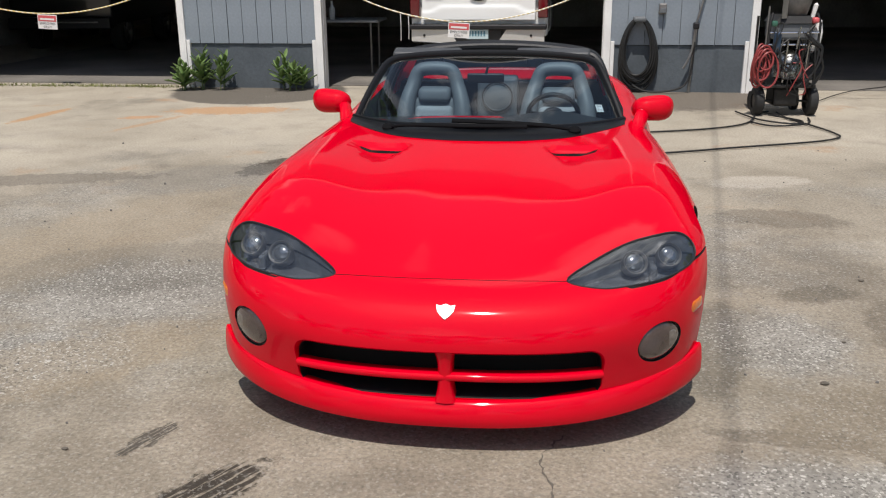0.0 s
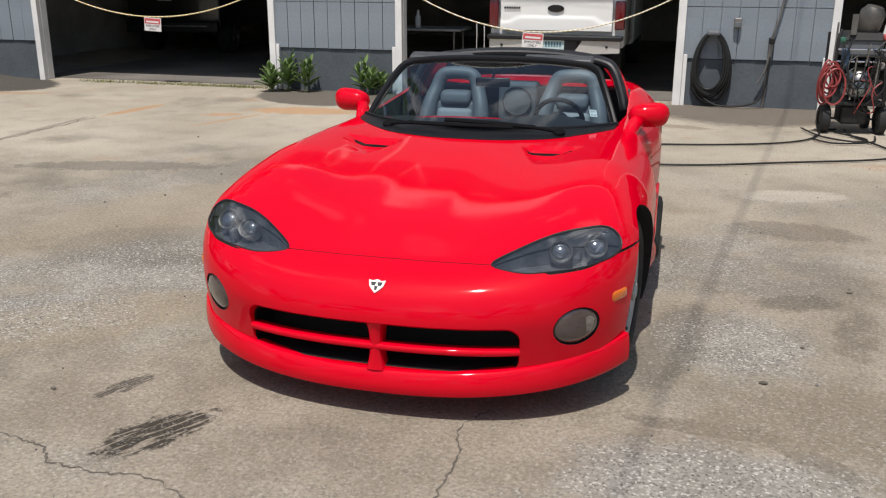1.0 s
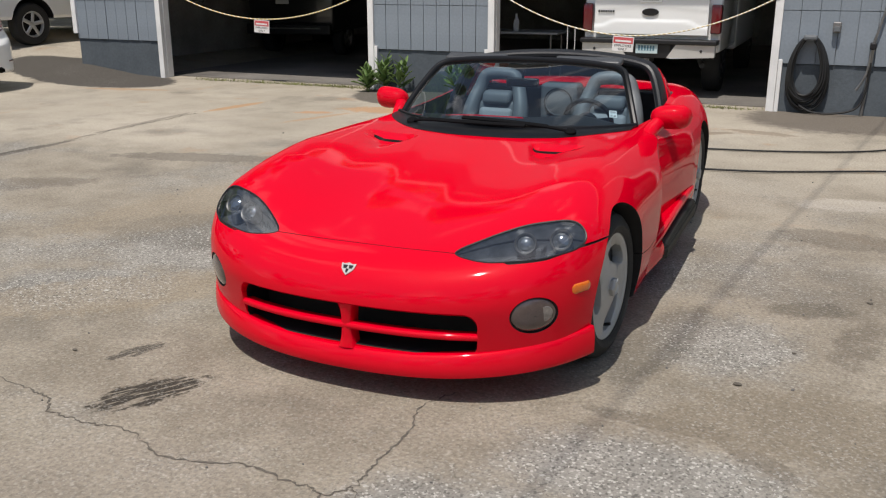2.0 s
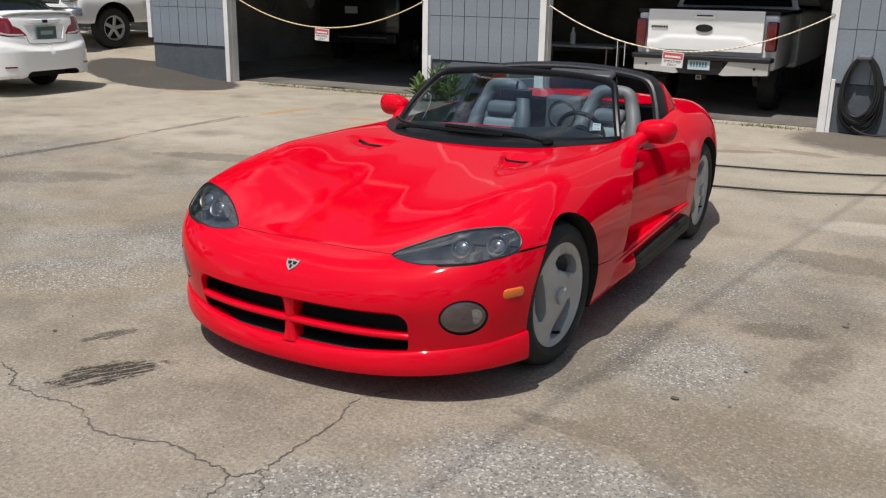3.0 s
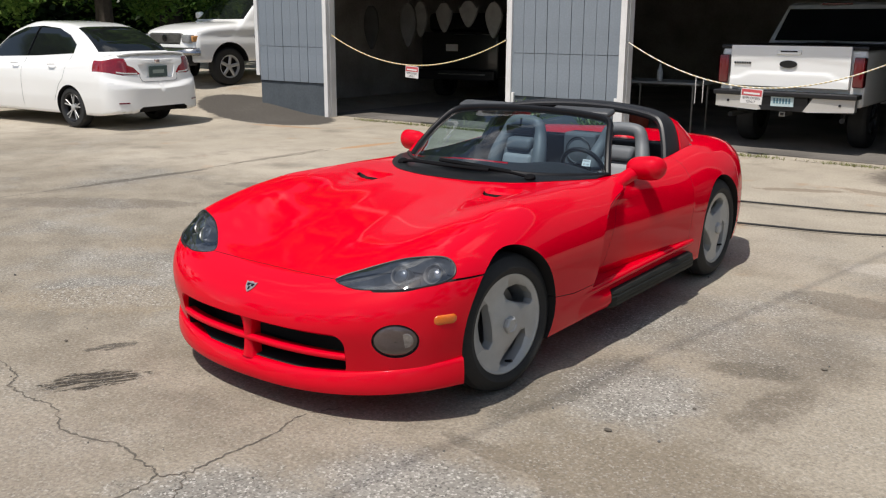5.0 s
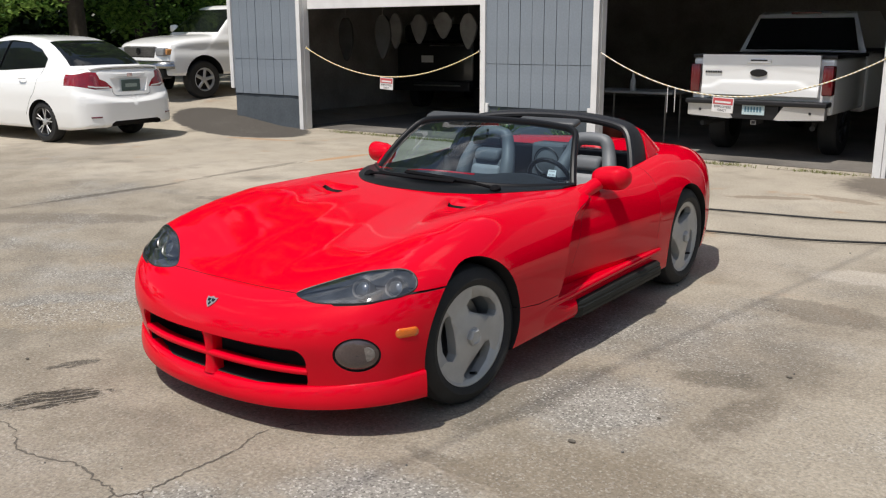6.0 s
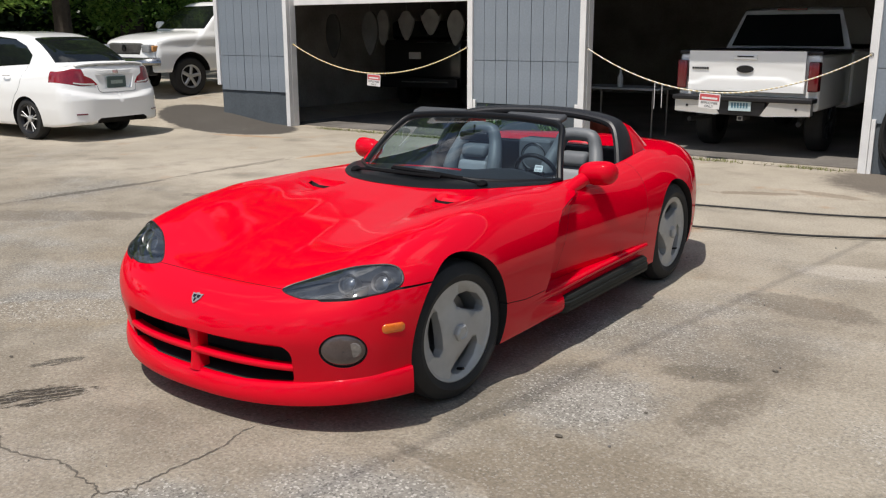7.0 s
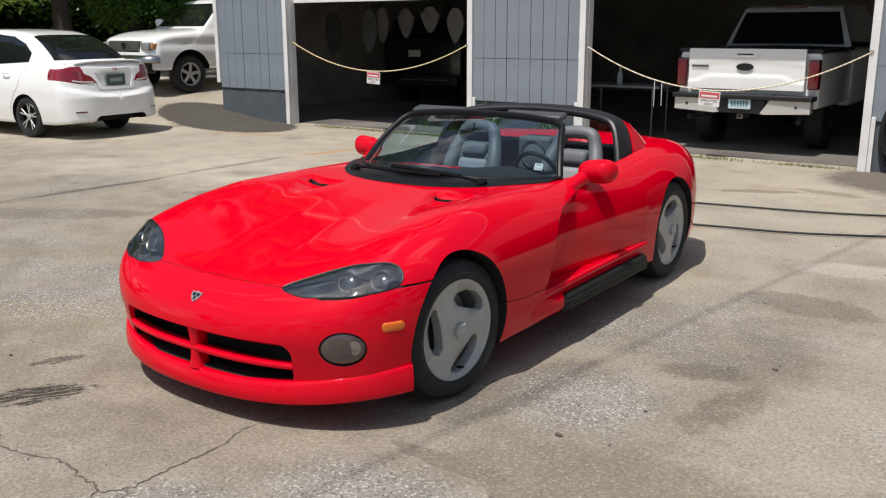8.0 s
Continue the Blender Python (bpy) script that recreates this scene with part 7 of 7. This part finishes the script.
for x, y, r in ((1.93, 1.17, 0.012), (1.43, -0.08, 0.014), (-1.3, -0.9, 0.010), (1.62, 0.35, 0.008)):
    bit = bmesh.new()
    bmesh.ops.create_icosphere(bit, subdivisions=2, radius=r, matrix=Matrix.LocRotScale((x, y, r * 0.45), None, (1.3, 0.8, 0.5)))
    tagged(part("dark_stone", bit, CRACK, smooth=True), "small dark stone lying on the concrete", "stone", "dark stones")

# ---- service wire from pole to garage roof, unseen: gives a shadow line; supports added ----
mast = part("service_mast", rod((2.44, 8.55, 6.15), (2.44, 8.55, 7.15), 0.04), DULL_METAL)
tagged(mast, "grey metal service mast added on the garage roof to hold the wire", "mast")
pole = thing("utility_pole", "tall weathered wooden utility pole added behind the yard to hold the wire", "pole", (-2.35, -26.3, 0.0))
part("shaft", rod((0, 0, -0.1), (0, 0, 8.2), 0.16, r2=0.11), BARK_POLE, pole, smooth=True)
part("cross_arm", box(-0.9, 0.9, -0.06, 0.06, 7.5, 7.62, 0.01), BARK_POLE, pole)
wire = part("overhead_wire", tube([(1.28 + 0.138 * y, y, 7.0 + 0.1 * ((y + 1.0) / 10) ** 2) for y in np.linspace(-26.3, 8.55, 30)], 0.008, 8), HOSE_BLACK, smooth=True)
tagged(wire, "black overhead service wire strung from pole to roof", "wire")

# ---- trees ----
BARK = material("tree_bark", (0.07, 0.055, 0.042), 0.9, grain=0.4, grain_scale=12, stain=0.3, relief=0.01, relief_scale=15)


def leaf_material(name, low, high):
    m = material(name, (0.075, 0.13, 0.03), 0.6, specular=0.25)
    nt = m.node_tree
    g = nt.nodes.new("ShaderNodeNewGeometry")
    mx = nt.nodes.new("ShaderNodeMix")
    mx.data_type = "RGBA"
    mx.inputs[6].default_value, mx.inputs[7].default_value = low, high
    nt.links.new(g.outputs["Random Per Island"], mx.inputs[0])
    nt.links.new(mx.outputs[2], nt.nodes["Principled BSDF"].inputs["Base Color"])
    through_leaf, both = nt.nodes.new("ShaderNodeBsdfTranslucent"), nt.nodes.new("ShaderNodeMixShader")
    both.inputs[0].default_value = 0.4
    nt.links.new(mx.outputs[2], through_leaf.inputs[0])
    nt.links.new(nt.nodes["Principled BSDF"].outputs[0], both.inputs[1])
    nt.links.new(through_leaf.outputs[0], both.inputs[2])
    nt.links.new(both.outputs[0], nt.nodes["Material Output"].inputs[0])
    return m


LEAVES = leaf_material("tree_leaves", (0.06, 0.15, 0.026, 1), (0.30, 0.46, 0.10, 1))
# darker copy of the leaf green, for the shade low in the woods
SHRUB = leaf_material("undergrowth_shade_leaves", (0.015, 0.034, 0.009, 1), (0.065, 0.115, 0.03, 1))


def tree(x, y, height, spread, low, seed, leaves=5200, size=0.16):
    """Tapered trunk, limbs, and a crown of many small leaves in loose clumps."""
    r = random.Random(seed)
    t = thing("tree", "leafy green broad-leaved tree, behind the parked cars or added out of view", "tree", (x, y, float(ground_height(x, y))), r.uniform(0, 360), "trees round the yard")
    top = Vector((r.uniform(-0.4, 0.4), r.uniform(-0.4, 0.4), height * 0.8))
    part("trunk", tube(spline([(0, 0, -0.1), (0.1, 0.05, height * 0.3), top], 6), [0.02 * height * (1 - 0.06 * k) for k in range(13)], 9), BARK, t, smooth=True)
    clumps = []
    for k in range(26 if height < 13 else 46):
        a, h = r.uniform(0, 6.3), r.uniform(low, 1.0) * height
        reach = spread * math.sqrt(max(0.05, 1 - ((h / height - 0.55) / 0.55) ** 2)) * r.uniform(0.45, 1.0)
        c = Vector((reach * math.cos(a), reach * math.sin(a), h))
        clumps.append((c, r.uniform(0.45, 1.0) * spread * 0.25))
        if k < 9:
            start = Vector((0.1, 0.05, min(h * 0.75, height * 0.7)))
            part("limb", tube(spline([start, (start + c) / 2 + Vector((0, 0, 0.2)), c], 4), [0.006 * height * (1 - k2 / 11) + 0.01 for k2 in range(9)], 6), BARK, t, smooth=True)
    verts, faces = [], []
    for k in range(leaves):
        c, cr = r.choice(clumps)
        d = Vector((r.gauss(0, 1), r.gauss(0, 1), r.gauss(0, 0.75)))
        p = c + d.normalized() * cr * (r.random() ** 0.45)
        m = Euler((r.uniform(-0.9, 0.9), r.uniform(-0.9, 0.9), r.uniform(0, 6.3))).to_matrix()
        s = size * r.uniform(0.6, 1.2) * (1 + 1.6 * min(1.0, max(0.0, (p.z - 4.5) / 4.0)))
        i = len(verts)
        verts += [p + m @ Vector(v) * s for v in ((-0.5, 0, 0), (0, -0.28, 0.06), (0.55, 0, -0.04), (0, 0.28, 0.06))]
        faces.append((i, i + 1, i + 2, i + 3))
    me = bpy.data.meshes.new("crown")
    me.from_pydata([tuple(v) for v in verts], [], faces)
    me.materials.append(LEAVES)
    crown = new("crown", me)
    crown.parent = t
    return t


tree(-17.5, 9.5, 12.5, 4.2, 0.12, 11, 22000, 0.17)
tree(-21.5, 7.0, 17.0, 5.0, 0.09, 12, 24000, 0.18)
tree(-20.5, 13.5, 19.0, 5.4, 0.07, 13, 24000, 0.20)
tree(-26.0, 10.0, 20.0, 6.0, 0.06, 14, 16000, 0.27)
tree(-25.0, 17.0, 21.0, 6.2, 0.06, 15, 16000, 0.27)
tree(-28.0, 3.0, 18.0, 6.0, 0.06, 16, 14000, 0.27)
tree(-16.5, 20.5, 19.0, 5.4, 0.08, 17, 16000, 0.26)
tree(-30.0, 23.0, 20.0, 6.5, 0.05, 18, 10000, 0.33)
# trees out of view behind and beside the yard, added for the car's reflections
first = tree(-14.0, -34.0, 12.0, 6.0, 0.08, 20, 6000, 0.4)
for k, (x, y) in enumerate(((-3.0, -37.0), (9.0, -34.0), (21.0, -36.0), (-26.0, -30.0), (30.0, -18.0), (-36.0, -12.0), (24.0, -6.0), (26.0, 6.0), (22.0, 16.0), (34.0, 12.0))):
    copy_thing(first, pose(x, y, 0, 0, 0, 70 * k))
# dense undergrowth behind the cars, its shade put into the dark leaf colour
verts, faces = [], []
for k in range(30000):
    q = rnd.random()
    if k % 3:
        x, y = -34 + 22 * q + rnd.gauss(0, 0.8), 14 + 8.5 * q + rnd.gauss(0, 1.2)
    else:
        x, y = -30 - 4 * q + rnd.gauss(0, 1.0), -8 + 24 * q + rnd.gauss(0, 0.8)
    p = Vector((x, y, float(0.4 + abs(rnd.gauss(0, 2.0)))))
    m = Euler((rnd.uniform(-0.9, 0.9), rnd.uniform(-0.9, 0.9), rnd.uniform(0, 6.3))).to_matrix()
    i = len(verts)
    verts += [tuple(p + m @ Vector(v) * 0.42) for v in ((-0.5, 0, 0), (0, -0.3, 0.06), (0.55, 0, -0.04), (0, 0.3, 0.06))]
    faces.append((i, i + 1, i + 2, i + 3))
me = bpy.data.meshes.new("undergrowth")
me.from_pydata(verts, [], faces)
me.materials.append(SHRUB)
tagged(new("undergrowth", me), "dense green undergrowth along the yard's edge, coloured dark for shade", "bushes", kind="stuff")

# ---- siding boards, one by one ----
board_meshes = {}
for wall, x0, x1 in BOARDS:
    n = max(1, round((x1 - x0) / 0.203))
    w = (x1 - x0) / n
    for k in range(n):
        for z0, z1 in ((SKIRT - 0.012, 1.188), (1.196, GARAGE_H)):
            key = (round(w, 4), z0)
            if key not in board_meshes:
                bm = box(-w / 2 + 0.004, w / 2 - 0.004, 0.0, 0.03, z0, z1)
                board_meshes[key] = mesh_of(bm, "board")
                board_meshes[key].materials.append(SIDING)
            b = new("board", board_meshes[key])
            b.location = (x0 + w * (k + 0.5), WALL_Y + 0.012 + 0.003 * math.sin(k * 2.3 + z0), 0)
            b.parent = wall
